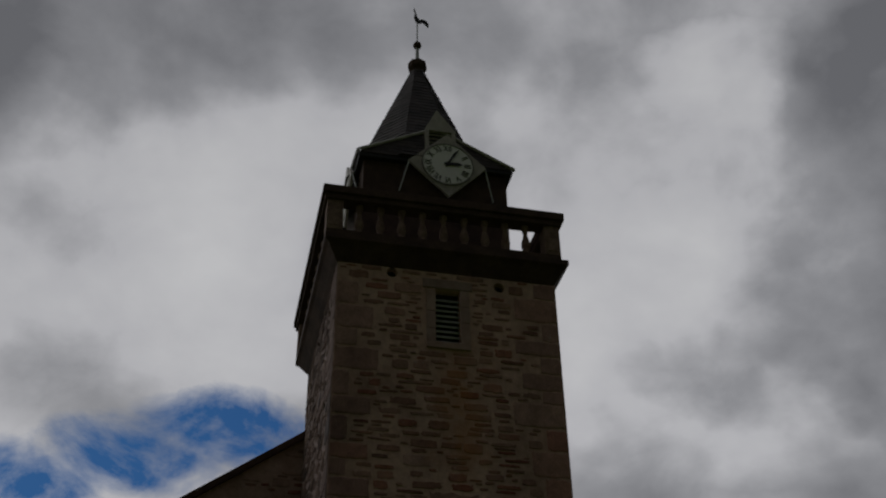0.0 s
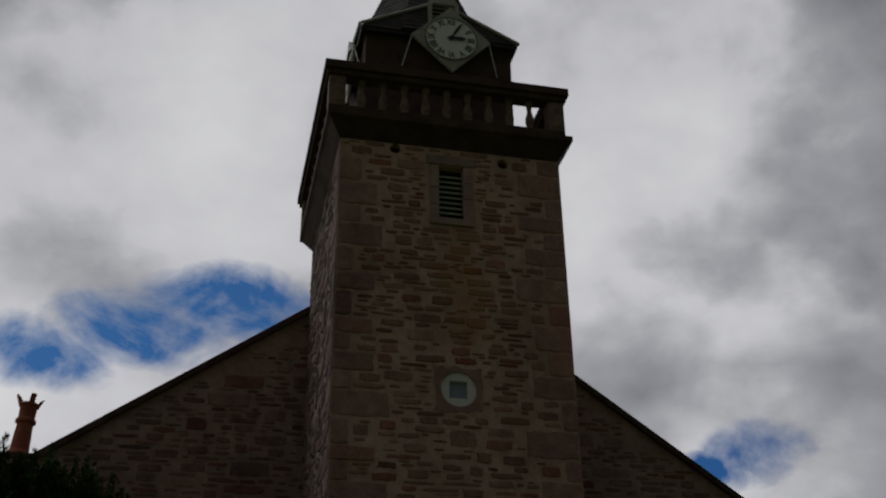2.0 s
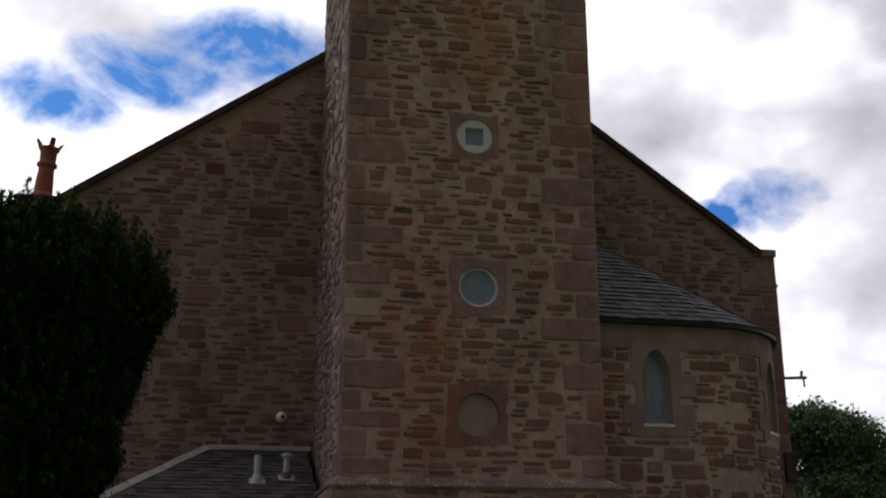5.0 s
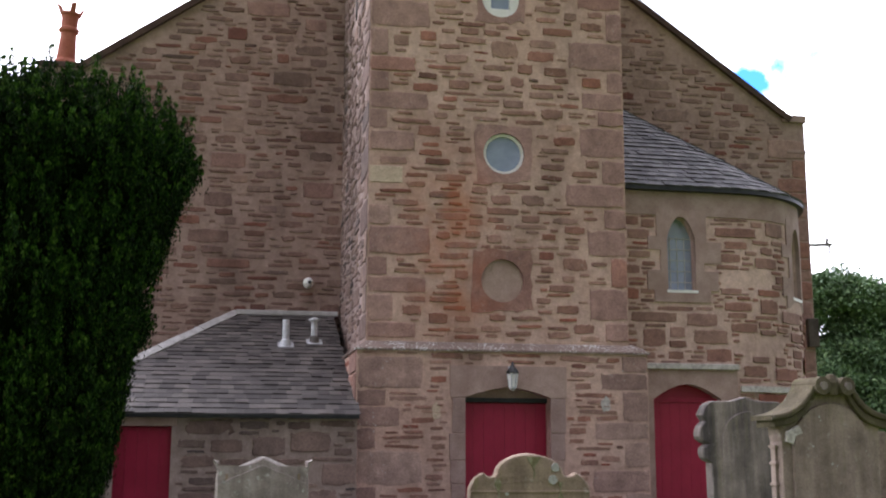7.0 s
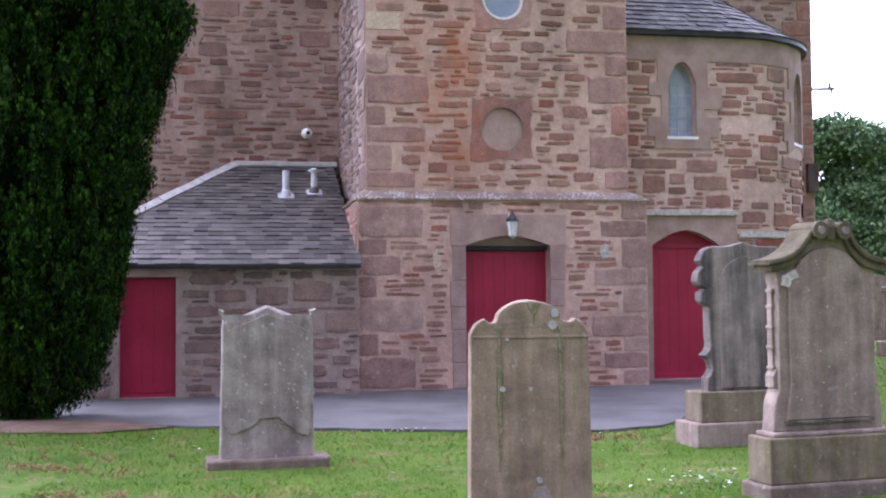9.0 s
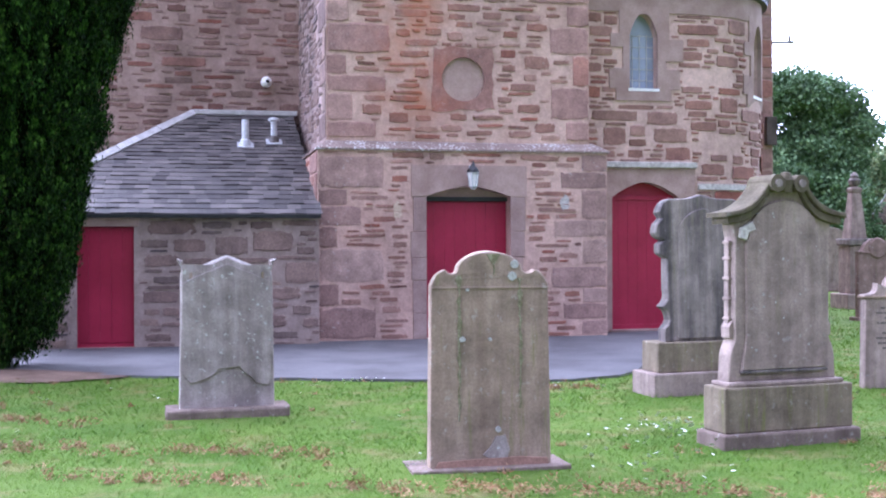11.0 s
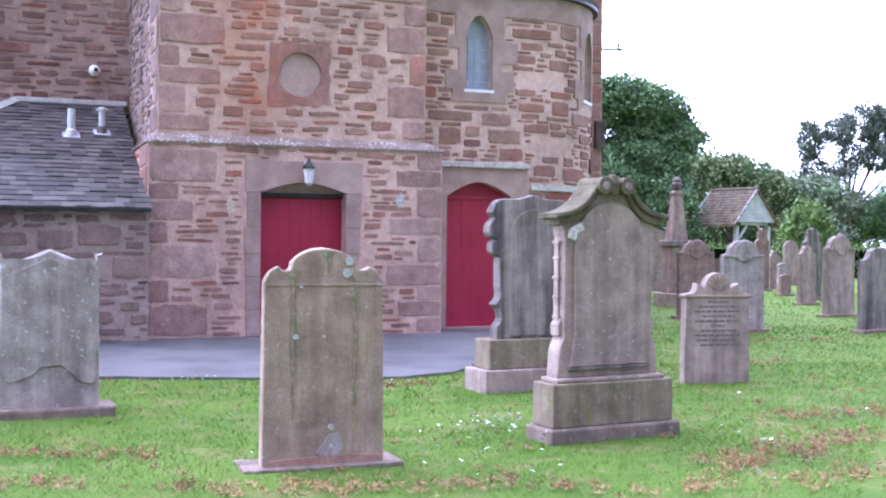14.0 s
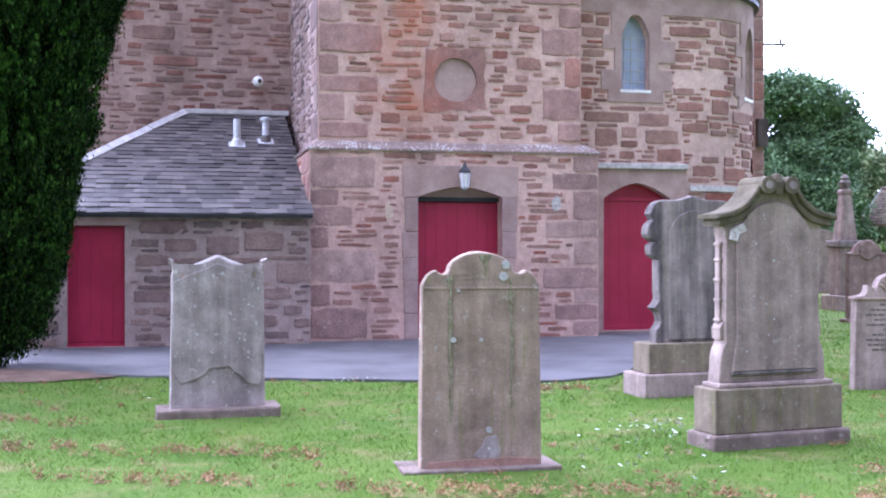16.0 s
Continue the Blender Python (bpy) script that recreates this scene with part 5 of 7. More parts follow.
        if r < 0.06:
            part("cap", lathe(bmesh.new(), [(r + 0.045, h * 0.86), (r + 0.05, h * 0.93), (r * 0.5, h)], n=14), M_ZINC, flue)


# ---- door lantern ----
def build_lantern():
    lan = thing("wall_lantern", CHURCH @ pose(2.42, 0, 2.62), "small silver carriage lantern over the tower door", "lantern")
    part("back_plate", boxes((-0.04, 0.04, -0.05, -0.02, -0.08, 0.14), bevel=0.006), M_ZINC, lan)
    part("arm", rod(bmesh.new(), (0, -0.03, 0.1), (0, -0.16, 0.13), 0.014), M_ZINC, lan)
    part("cap", lathe(bmesh.new(), [(0.10, 0.02), (0.095, 0.05), (0.04, 0.12), (0.02, 0.17), (0.008, 0.2)], (0, -0.16, 0), 8), M_BLACKIRON, lan, "dark pointed lantern cap")
    part("glass", lathe(bmesh.new(), [(0.055, -0.2), (0.085, 0.02)], (0, -0.16, 0), 6), M_WHITE, lan, "white lantern panes")
    bm = bmesh.new()
    for i in range(6):
        a = 2 * math.pi * i / 6
        rod(bm, (0.058 * math.cos(a), -0.16 + 0.058 * math.sin(a), -0.2), (0.088 * math.cos(a), -0.16 + 0.088 * math.sin(a), 0.02), 0.008, 5)
    part("cage", bm, M_ZINC, lan)
    part("base", lathe(bmesh.new(), [(0.02, -0.25), (0.06, -0.21), (0.06, -0.195)], (0, -0.16, 0), 6), M_ZINC, lan)


build_tower()
build_nave()
build_vestry()
build_outhouse()
build_lantern()


# ---- headstones ----
def grave_material(name, a, b, moss=0.5, pale=0.3):
    def build(t, vec):
        mp = t.nodes.new("ShaderNodeMapping")
        mp.inputs["Scale"].default_value = (7.0, 7.0, 0.55)
        t.links.new(vec, mp.inputs[0])
        streak = noise_fac(t, mp.outputs[0], 1.0, 5.0, 0.6)
        blot = noise_fac(t, vec, 5.0, 5.0, 0.65)
        grain = noise_fac(t, vec, 70.0, 5.0, 0.7)
        c = mix(t, ramp(t, streak, [(0.36, (0, 0, 0)), (0.64, (1, 1, 1))]), a, b)
        c = mix(t, 1.0, c, ramp(t, blot, [(0.3, (0.66, 0.65, 0.64)), (0.7, (1.26, 1.25, 1.23))]), "MULTIPLY")
        c = mix(t, 1.0, c, ramp(t, grain, [(0.3, (0.8, 0.8, 0.8)), (0.7, (1.15, 1.15, 1.15))]), "MULTIPLY")
        if moss:
            k = math_node(t, "MULTIPLY", math_node(t, "SUBTRACT", noise_fac(t, mp.outputs[0], 2.3, 6.0, 0.7), 0.56), 7.0, clamp=True)
            c = mix(t, math_node(t, "MULTIPLY", k, moss), c, (0.16, 0.165, 0.05))
        if pale:
            k = math_node(t, "MULTIPLY", math_node(t, "SUBTRACT", noise_fac(t, vec, 17.0, 6.0, 0.66), 0.60), 12.0, clamp=True)
            c = mix(t, math_node(t, "MULTIPLY", k, pale), c, (0.5, 0.49, 0.45))
        return c, math_node(t, "ADD", grain, blot)
    return surface(name, build, rough=0.92, bump=0.006, spec=0.2)


M_GRAVE = grave_material("grey_brown_headstone", (0.232, 0.178, 0.152), (0.35, 0.275, 0.238), 0.25, 0.3)
M_GRAVE_GREEN = grave_material("mossy_headstone", (0.238, 0.173, 0.13), (0.335, 0.254, 0.194), 0.75, 0.35)
M_GRAVE_PALE = grave_material("lichened_headstone", (0.235, 0.196, 0.182), (0.375, 0.325, 0.305), 0.08, 0.9)
M_GRAVE_DARK = grave_material("dark_streaked_headstone", (0.085, 0.074, 0.074), (0.29, 0.245, 0.22), 0.3, 0.15)
M_GRAVE_RED = grave_material("red_sandstone_headstone", (0.185, 0.128, 0.105), (0.265, 0.185, 0.155), 0.3, 0.4)
M_GRAVE_MOSSY = grave_material("dark_mossy_stone", (0.085, 0.071, 0.044), (0.14, 0.117, 0.078), 0.6, 0.2)
M_GRAVE_SLAB = grave_material("pinkish_base_stone", (0.145, 0.108, 0.09), (0.215, 0.165, 0.138), 0.4, 0.4)
M_PLINTH = grave_material("mossy_plinth_stone", (0.155, 0.125, 0.085), (0.24, 0.195, 0.14), 0.8, 0.3)
M_MOSS = two_tone("yellow_green_moss", (0.14, 0.125, 0.06), (0.25, 0.235, 0.15), 20, 80, 0.95, 0.004)
M_LICHEN = two_tone("grey_lichen", (0.30, 0.29, 0.27), (0.42, 0.41, 0.38), 20, 80, 0.95, 0.002)
M_TERRA_STONE = two_tone("raw_red_stone", (0.25, 0.145, 0.105), (0.32, 0.19, 0.14), 10, 60, 0.95, 0.004)
M_INSCR = two_tone("inscription", (0.11, 0.09, 0.078), (0.15, 0.125, 0.108), 8, 60, 0.9, 0.001)


def mirror_profile(half):
    """A full outline from the right half, given from the foot up to the middle."""
    return half + [(-x, z) for x, z in reversed(half) if x > 1e-6]


def smooth_curve(a, b, bulge, n=6):
    """Points from a to b on a bowed line, without the first."""
    ax, az = a
    bx, bz = b
    out = []
    for i in range(1, n + 1):
        f = i / n
        k = math.sin(math.pi * f) * bulge
        dx, dz = bx - ax, bz - az
        out.append((ax + dx * f - dz * k, az + dz * f + dx * k))
    return out


def carved_slab(outline, y0, y1, bevel=0.012, wear=0.006, seed=1):
    bm = extrude_outline(bmesh.new(), outline, y0, y1)
    if bevel:
        edges = [e for e in bm.edges if abs(e.verts[0].co.y - e.verts[1].co.y) < 1e-6]
        bmesh.ops.bevel(bm, geom=edges, offset=bevel, segments=2, affect="EDGES", profile=0.5)
    for v in bm.verts:
        v.co += wear * noise.noise_vector(v.co * 6 + Vector((seed * 3.1, 0, 0)))
    return bm


def block(w, y0, y1, z0, z1, bevel=0.012, cx=0.0):
    return boxes((cx - w / 2, cx + w / 2, y0, y1, z0, z1), bevel=bevel)


def arched_headstone():
    g = thing("headstone", pose(0.25, 7.62, 0, 0, 0, 11), "tall mossy sandstone headstone with arched top on a flat slab", "headstone")
    half = [(0.415, -0.05), (0.405, 1.235)] + [(0.392, 1.262)] + smooth_curve((0.392, 1.262), (0.31, 1.335), -0.12) + smooth_curve((0.31, 1.335), (0.235, 1.315), 0.2, 4)
    half += [(0.222, 1.335)] + [(0.23 * math.cos(a) , 1.315 + 0.145 * math.sin(a)) for a in (0.35, 0.6, 0.85, 1.1, 1.35)] + [(0.0, 1.462)]
    part("stone", carved_slab(mirror_profile(half), -0.055, 0.065, 0.012, 0.008, 1), M_GRAVE_GREEN, g)
    q = random.Random(4)
    for x, z0, z1 in ((-0.215, 0.32, 1.31), (0.205, 0.40, 1.30), (0.02, 1.30, 1.44)):
        left, right, z = [], [], z0
        while z < z1:
            k = 0.003 + 0.016 * q.random() ** 1.5 * (0.3 + (z - z0) / (z1 - z0)) * (2.2 if x == 0.02 else 1)
            o = q.uniform(-0.006, 0.006)
            left.append((x + o - k, z))
            right.append((x + o + k, z))
            z += 0.035
        part("moss_streak", extrude_outline(bmesh.new(), right + left[::-1], -0.066, -0.05), M_MOSS, g, "yellow-green moss growing down the face")
    for x, z, r in ((0.165, 1.372, 0.030), (0.150, 1.290, 0.031), (-0.195, 0.87, 0.020), (-0.005, 0.868, 0.013), (-0.16, 1.2, 0.012), (0.05, 0.26, 0.02)):
        ring = [(x + r * math.cos(a) * q.uniform(0.85, 1.1), z + r * math.sin(a) * q.uniform(0.85, 1.1)) for a in np.linspace(0, 2 * math.pi, 13)[:-1]]
        part("lichen_spot", extrude_outline(bmesh.new(), ring, -0.067, -0.05), M_LICHEN, g, "round pale grey lichen spot")
    part("eroded_foot", carved_slab([(-0.39, 0.0), (-0.36, 0.05), (-0.1, 0.062), (0.2, 0.075), (0.39, 0.06), (0.40, 0.0)], -0.064, -0.05, 0.003, 0.004, 9), M_TERRA_STONE, g, "raw reddish stone along the foot")
    part("moulding", boxes((-0.40, 0.40, -0.062, -0.05, 1.205, 1.222), bevel=0.004), M_GRAVE_GREEN, g)
    out = [(-0.06, 0.09), (0.0, 0.15), (0.03, 0.21), (0.10, 0.22), (0.13, 0.12), (0.11, 0.06), (0.02, 0.055)]
    part("flaked_patch", carved_slab(out, -0.062, -0.05, 0.003, 0.002, 4), M_GRAVE_PALE, g, "pale flaked patch")
    part("base_slab", carved_slab([(-0.56, -0.06), (-0.55, 0.012), (0.53, 0.016), (0.55, -0.06)], -0.15, 0.3, 0.01, 0.01, 6), M_GRAVE_SLAB, g, "flat pinkish stone slab in the grass")


def eared_headstone():
    g = thing("headstone", pose(-1.99, 9.93, 0, 0, 0, 15), "lichened grey headstone with a peaked top and scrolled ears", "headstone")
    half = [(0.415, 0.05), (0.40, 0.95), (0.395, 1.22)] + smooth_curve((0.395, 1.22), (0.43, 1.39), 0.15, 5) + [(0.375, 1.375)] + smooth_curve((0.375, 1.375), (0.315, 1.255), 0.25, 4) + [(0.29, 1.275), (0.0, 1.405)]
    part("stone", carved_slab(mirror_profile(half), -0.06, 0.07, 0.014, 0.008, 2), M_GRAVE_PALE, g)
    for x in (-0.31, 0.31):
        part("moulding", boxes((x - 0.012, x + 0.012, -0.072, -0.055, 1.10, 1.27), bevel=0.004), M_GRAVE_GREEN, g, "mossy moulding")
    for sgn in (-1, 1):
        part("top_edge", rod(bmesh.new(), (sgn * 0.295, 0.0, 1.285), (0, 0.0, 1.408), 0.016, 6), M_LIMEWASH, g, "pale strip along the top edge")
    q = random.Random(9)
    for _ in range(30):
        x = q.choice((-1, 1)) * q.uniform(0.22, 0.38) if q.random() < 0.7 else q.uniform(-0.3, 0.3)
        z, r = q.uniform(0.35, 1.22), q.uniform(0.006, 0.015)
        ring = [(x + r * math.cos(a) * q.uniform(0.6, 1.2), z + r * math.sin(a) * q.uniform(0.6, 1.3)) for a in np.linspace(0, 2 * math.pi, 9)[:-1]]
        part("lichen_spot", extrude_outline(bmesh.new(), ring, -0.082, -0.06), M_LICHEN, g)
    out = [(-0.32, 0.30), (-0.2, 0.33), (-0.12, 0.37), (-0.07, 0.43), (0.02, 0.43), (0.1, 0.44), (0.14, 0.39), (0.2, 0.35), (0.25, 0.29), (0.35, 0.27), (0.38, 0.36), (0.385, 1.18), (0.29, 1.225), (0.0, 1.345), (-0.29, 1.225), (-0.385, 1.18), (-0.38, 0.38)]
    part("surface_skin", carved_slab(out, -0.078, -0.055, 0.004, 0.004, 3), M_GRAVE_PALE, g, "upper skin of stone broken off in a ragged line near the foot")
    part("base_slab", carved_slab([(-0.54, -0.05), (-0.53, 0.085), (0.53, 0.085), (0.54, -0.05)], -0.2, 0.25, 0.02, 0.012, 7), M_GRAVE_SLAB, g, "worn pinkish base slab")


def scroll_end(cx, cz, r, y0, y1):
    bm = lathe(bmesh.new(), [(r, y0), (r, y1)], (cx, 0, cz), 18, "y")
    return bm


def monument(m, label, tint, width=0.82, top=1.95, front=True):
    """A tall stone on two plinths, with a swan-necked cornice ending in scrolls and a raised arched panel."""
    g = thing("headstone", m, label, "headstone")
    w = width
    part("lower_plinth", block(w + 0.40, -0.24, 0.14, -0.06, 0.105, 0.018), M_GRAVE_SLAB, g, "pinkish lower plinth")
    part("upper_plinth", block(w + 0.32, -0.19, 0.10, 0.105, 0.44, 0.012), M_PLINTH, g, "mossy upper plinth")
    part("plinth_moulding", block(w + 0.21, -0.155, 0.08, 0.44, 0.475, 0.012), tint, g)
    half = [(w / 2 + 0.07, 0.47), (w / 2 + 0.06, 0.60)] + smooth_curve((w / 2 + 0.06, 0.60), (w / 2 + 0.015, 0.78), -0.08, 5) + [(w / 2 + 0.01, top - 0.40), (w / 2 + 0.02, top - 0.37), (w / 2 + 0.03, top - 0.28)] + smooth_curve((w / 2 + 0.03, top - 0.28), (0.16, top - 0.03), 0.14, 8) + [(0.0, top - 0.02)]
    part("stone", carved_slab(mirror_profile(half), -0.10, 0.055, 0.012, 0.006, 8), tint, g)
    # cornice that sweeps up to the scrolls
    for sgn in (-1, 1):
        a, b = (w / 2 + 0.13, top - 0.25), (0.14, top - 0.0)
        low = [a] + smooth_curve(a, b, 0.16, 9)
        up = [(x, z + 0.035 + 0.03 * i / 9) for i, (x, z) in enumerate(low)]
        outl = [(sgn * x, z) for x, z in low + up[::-1]]
        part("cornice", carved_slab(outl, -0.17, 0.11, 0.012, 0.004, 9), M_GRAVE_MOSSY, g, "sweeping mossy moulded cornice")
        low2 = [(x * 0.93, z - 0.05) for x, z in low]
        part("bed_moulding", carved_slab([(sgn * x, z) for x, z in low2 + [(x, z + 0.06) for x, z in low2[::-1]]], -0.145, 0.09, 0.01, 0.003, 10), M_GRAVE_MOSSY, g)
        part("scroll", scroll_end(sgn * 0.105, top + 0.005, 0.066, -0.195, 0.11), M_GRAVE_MOSSY, g)
        part("scroll_eye", scroll_end(sgn * 0.105, top + 0.005, 0.03, -0.21, -0.19), M_GRAVE_DARK, g)
    part("shell_ornament", lathe(bmesh.new(), [(0.045, top - 0.06), (0.06, top + 0.03), (0.035, top + 0.085), (0.01, top + 0.095)], (0, -0.14, 0), 8), M_GRAVE_MOSSY, g)
    if front:
        pw = w / 2 - 0.075
        panel = [(pw + 0.04, 0.56)] + [(pw, 0.80), (pw, top - 0.44)] + [(pw - 0.02, top - 0.40)] + [((pw - 0.02) * math.cos(a), top - 0.40 + 0.28 * math.sin(a)) for a in (0.25, 0.5, 0.75, 1.0, 1.25)] + [(0.0, top - 0.118)]
        part("panel", carved_slab(mirror_profile(panel), -0.125, -0.09, 0.006, 0.003, 11), tint, g, "raised plain panel with arched head")
        part("panel_foot", boxes((-pw - 0.05, pw + 0.05, -0.132, -0.10, 0.535, 0.556), bevel=0.004), M_GRAVE_DARK, g, "dark line below the panel")
        out = [(-pw - 0.06, top - 0.40), (-pw - 0.05, top - 0.33), (-pw + 0.05, top - 0.28), (-pw + 0.08, top - 0.34), (-pw + 0.02, top - 0.36), (-pw - 0.0, top - 0.42)]
        q = random.Random(31)
        for _ in range(16):
            x, z, r = q.uniform(-pw, pw) * 0.9, q.uniform(0.6, top - 0.2), q.uniform(0.005, 0.011)
            ring = [(x + r * math.cos(a) * q.uniform(0.7, 1.2), z + r * math.sin(a) * q.uniform(0.7, 1.2)) for a in np.linspace(0, 2 * math.pi, 9)[:-1]]
            part("lichen_spot", extrude_outline(bmesh.new(), ring, -0.128, -0.11), M_LICHEN, g)
        part("lichen_patch", carved_slab(out, -0.130, -0.10, 0.003, 0.002, 12), M_LIMEWASH, g, "white lichen patch")
    for sgn in (-1, 1):
        # carved drop along the edge
        bm = bmesh.new()
        x = sgn * (w / 2 + 0.012)
        for z in (0.93, 1.08, 1.23, 1.38, 1.5):
            box(bm, x - 0.03, x + 0.018, -0.06, 0.025, z, z + 0.025, 0.006)
        box(bm, x - 0.022, x + 0.012, -0.045, 0.01, 0.86, 1.52, 0.005)
        part("edge_moulding", bm, tint, g)
        part("corbel", carved_slab([(sgn * (w / 2 - 0.02), 0.78), (sgn * (w / 2 + 0.045), 0.80), (sgn * (w / 2 + 0.05), 0.88), (sgn * (w / 2 + 0.02), 0.93), (sgn * (w / 2 - 0.02), 0.93)], -0.075, 0.035, 0.008, 0.003, 13), tint, g)
    return g


def ogee_monument(m, label, tint, width=0.81):
    """Tall slab whose edges are carved in a run of curves, on two plinths."""
    g = thing("headstone", m, label, "headstone")
    w = width / 2
    part("lower_plinth", block(width + 0.44, -0.24, 0.24, -0.06, 0.23, 0.016), M_GRAVE, g, "paler lower plinth")
    part("upper_plinth", block(width + 0.28, -0.17, 0.18, 0.23, 0.53, 0.014), M_PLINTH, g, "mossy upper plinth")
    half = [(w + 0.02, 0.53), (w + 0.02, 0.66)] + smooth_curve((w + 0.02, 0.66), (w - 0.01, 0.84), 0.25, 4) + [(w + 0.05, 0.88)] + smooth_curve((w + 0.05, 0.88), (w - 0.01, 1.05), 0.2, 4)
    half += [(w - 0.01, 1.36)] + smooth_curve((w - 0.01, 1.36), (w + 0.07, 1.50), -0.25, 4) + [(w + 0.02, 1.54)] + smooth_curve((w + 0.02, 1.54), (w + 0.10, 1.70), -0.3, 5) + [(w + 0.04, 1.76), (w + 0.08, 1.82)]
    half += smooth_curve((w + 0.08, 1.82), (w - 0.1, 1.96), -0.2, 5) + smooth_curve((w - 0.1, 1.96), (0.0, 2.0), 0.05, 5)
    part("stone", carved_slab(mirror_profile(half), -0.09, 0.06, 0.012, 0.005, 15), tint, g, "dark streaked face")
    inner = [(w - 0.12, 0.56), (w - 0.12, 1.62)] + smooth_curve((w - 0.12, 1.62), (0.0, 1.86), -0.18, 6)
    part("panel", carved_slab(mirror_profile(inner), -0.105, -0.08, 0.006, 0.003, 16), tint, g)
    return g


def shell_headstone():
    g = thing("headstone", pose(4.66, 11.78, 0, 0, 0, 6), "small grey headstone with a carved shell crest and worn inscription", "headstone")
    half = [(0.395, -0.05), (0.375, 0.93), (0.40, 0.935), (0.40, 0.965), (0.365, 0.975)] + smooth_curve((0.365, 0.975), (0.25, 1.09), 0.3, 5) + [(0.19, 1.06), (0.145, 1.03)]
    half += [(0.15 * math.cos(a), 1.05 + 0.15 * math.sin(a)) for a in (0.1, 0.4, 0.7, 1.0, 1.3)] + [(0.0, 1.205)]
    part("stone", carved_slab(mirror_profile(half), -0.06, 0.07, 0.01, 0.006, 21), M_GRAVE, g)
    for i in range(7):
        a = radians(30 + 20 * i)
        bm = bmesh.new()
        rod(bm, (0.02 * math.cos(a), -0.062, 1.0 + 0.02 * math.sin(a)), (0.13 * math.cos(a), -0.066, 1.03 + 0.13 * math.sin(a)), 0.014, 6)
        part("shell_rib", bm, M_GRAVE_GREEN, g)
    part("ledge", boxes((-0.405, 0.405, -0.078, 0.08, 0.935, 0.96), bevel=0.008), M_GRAVE_GREEN, g, "mossy ledge")
    rng = random.Random(77)
    for i, (x0, x1) in enumerate(((-0.12, 0.14), (-0.22, 0.25), (-0.27, 0.27), (-0.18, 0.2), (-0.26, 0.28), (-0.08, 0.1), (-0.2, 0.22), (-0.27, 0.27), (-0.25, 0.2), (-0.2, 0.24))):
        z = 0.885 - 0.052 * i
        bm = bmesh.new()
        x = x0
        while x < x1:
            k = rng.uniform(0.02, 0.075)
            box(bm, x, min(x + k, x1), -0.0645, -0.058, z - 0.010, z + 0.010)
            x += k + 0.014
        tagged(part("inscription_line", bm, M_INSCR, g), kind="stuff")


def plain_headstone(x, y, w, h, yaw, tint, style, label, thick=0.11):
    g = thing("headstone", pose(x, y, 0, 0, 0, yaw), label, "headstone", "headstones across the churchyard")
    k = w / 2
    if style == "round":
        half = [(k, -0.05), (k, h - 0.22)] + [(k * math.cos(a), h - 0.22 + 0.22 * math.sin(a)) for a in (0.3, 0.6, 0.9, 1.2)] + [(0, h)]
    elif style == "shoulder":
        half = [(k, -0.05), (k, h - 0.26), (k * 0.78, h - 0.24)] + [(k * 0.72 * math.cos(a), h - 0.22 + 0.22 * math.sin(a)) for a in (0.1, 0.4, 0.7, 1.0, 1.3)] + [(0, h)]
    elif style == "ogee":
        half = [(k, -0.05), (k, h - 0.2)] + smooth_curve((k, h - 0.2), (k * 0.5, h - 0.05), 0.2, 5) + smooth_curve((k * 0.5, h - 0.05), (0, h), -0.12, 4)
    elif style == "crest":
        half = [(k, -0.05), (k, h - 0.42)] + smooth_curve((k, h - 0.42), (k * 0.62, h - 0.24), 0.22, 5) + [(k * 0.66, h - 0.14), (k * 0.42, h - 0.12), (k * 0.46, h - 0.05), (k * 0.2, h - 0.04), (0, h)]
    else:
        half = [(k, -0.05), (k, h - 0.06), (k * 0.6, h - 0.01), (0, h)]
    part("stone", carved_slab(mirror_profile(half), -thick / 2, thick / 2, 0.012, 0.008, x), tint, g)
    if style == "shoulder":
        part("moulding", boxes((-k * 0.98, k * 0.98, -thick / 2 - 0.02, -thick / 2 + 0.01, h - 0.30, h - 0.26), bevel=0.006), tint, g)
        part("medallion", lathe(bmesh.new(), [(k * 0.42, -thick / 2 - 0.025), (k * 0.5, -thick / 2 + 0.01)], (0, 0, h - 0.2), 20, "y"), tint, g, "round carved medallion")
    part("base", block(w + 0.16, -thick / 2 - 0.08, thick / 2 + 0.08, -0.06, 0.06, 0.012), M_GRAVE_RED, g)
    return g


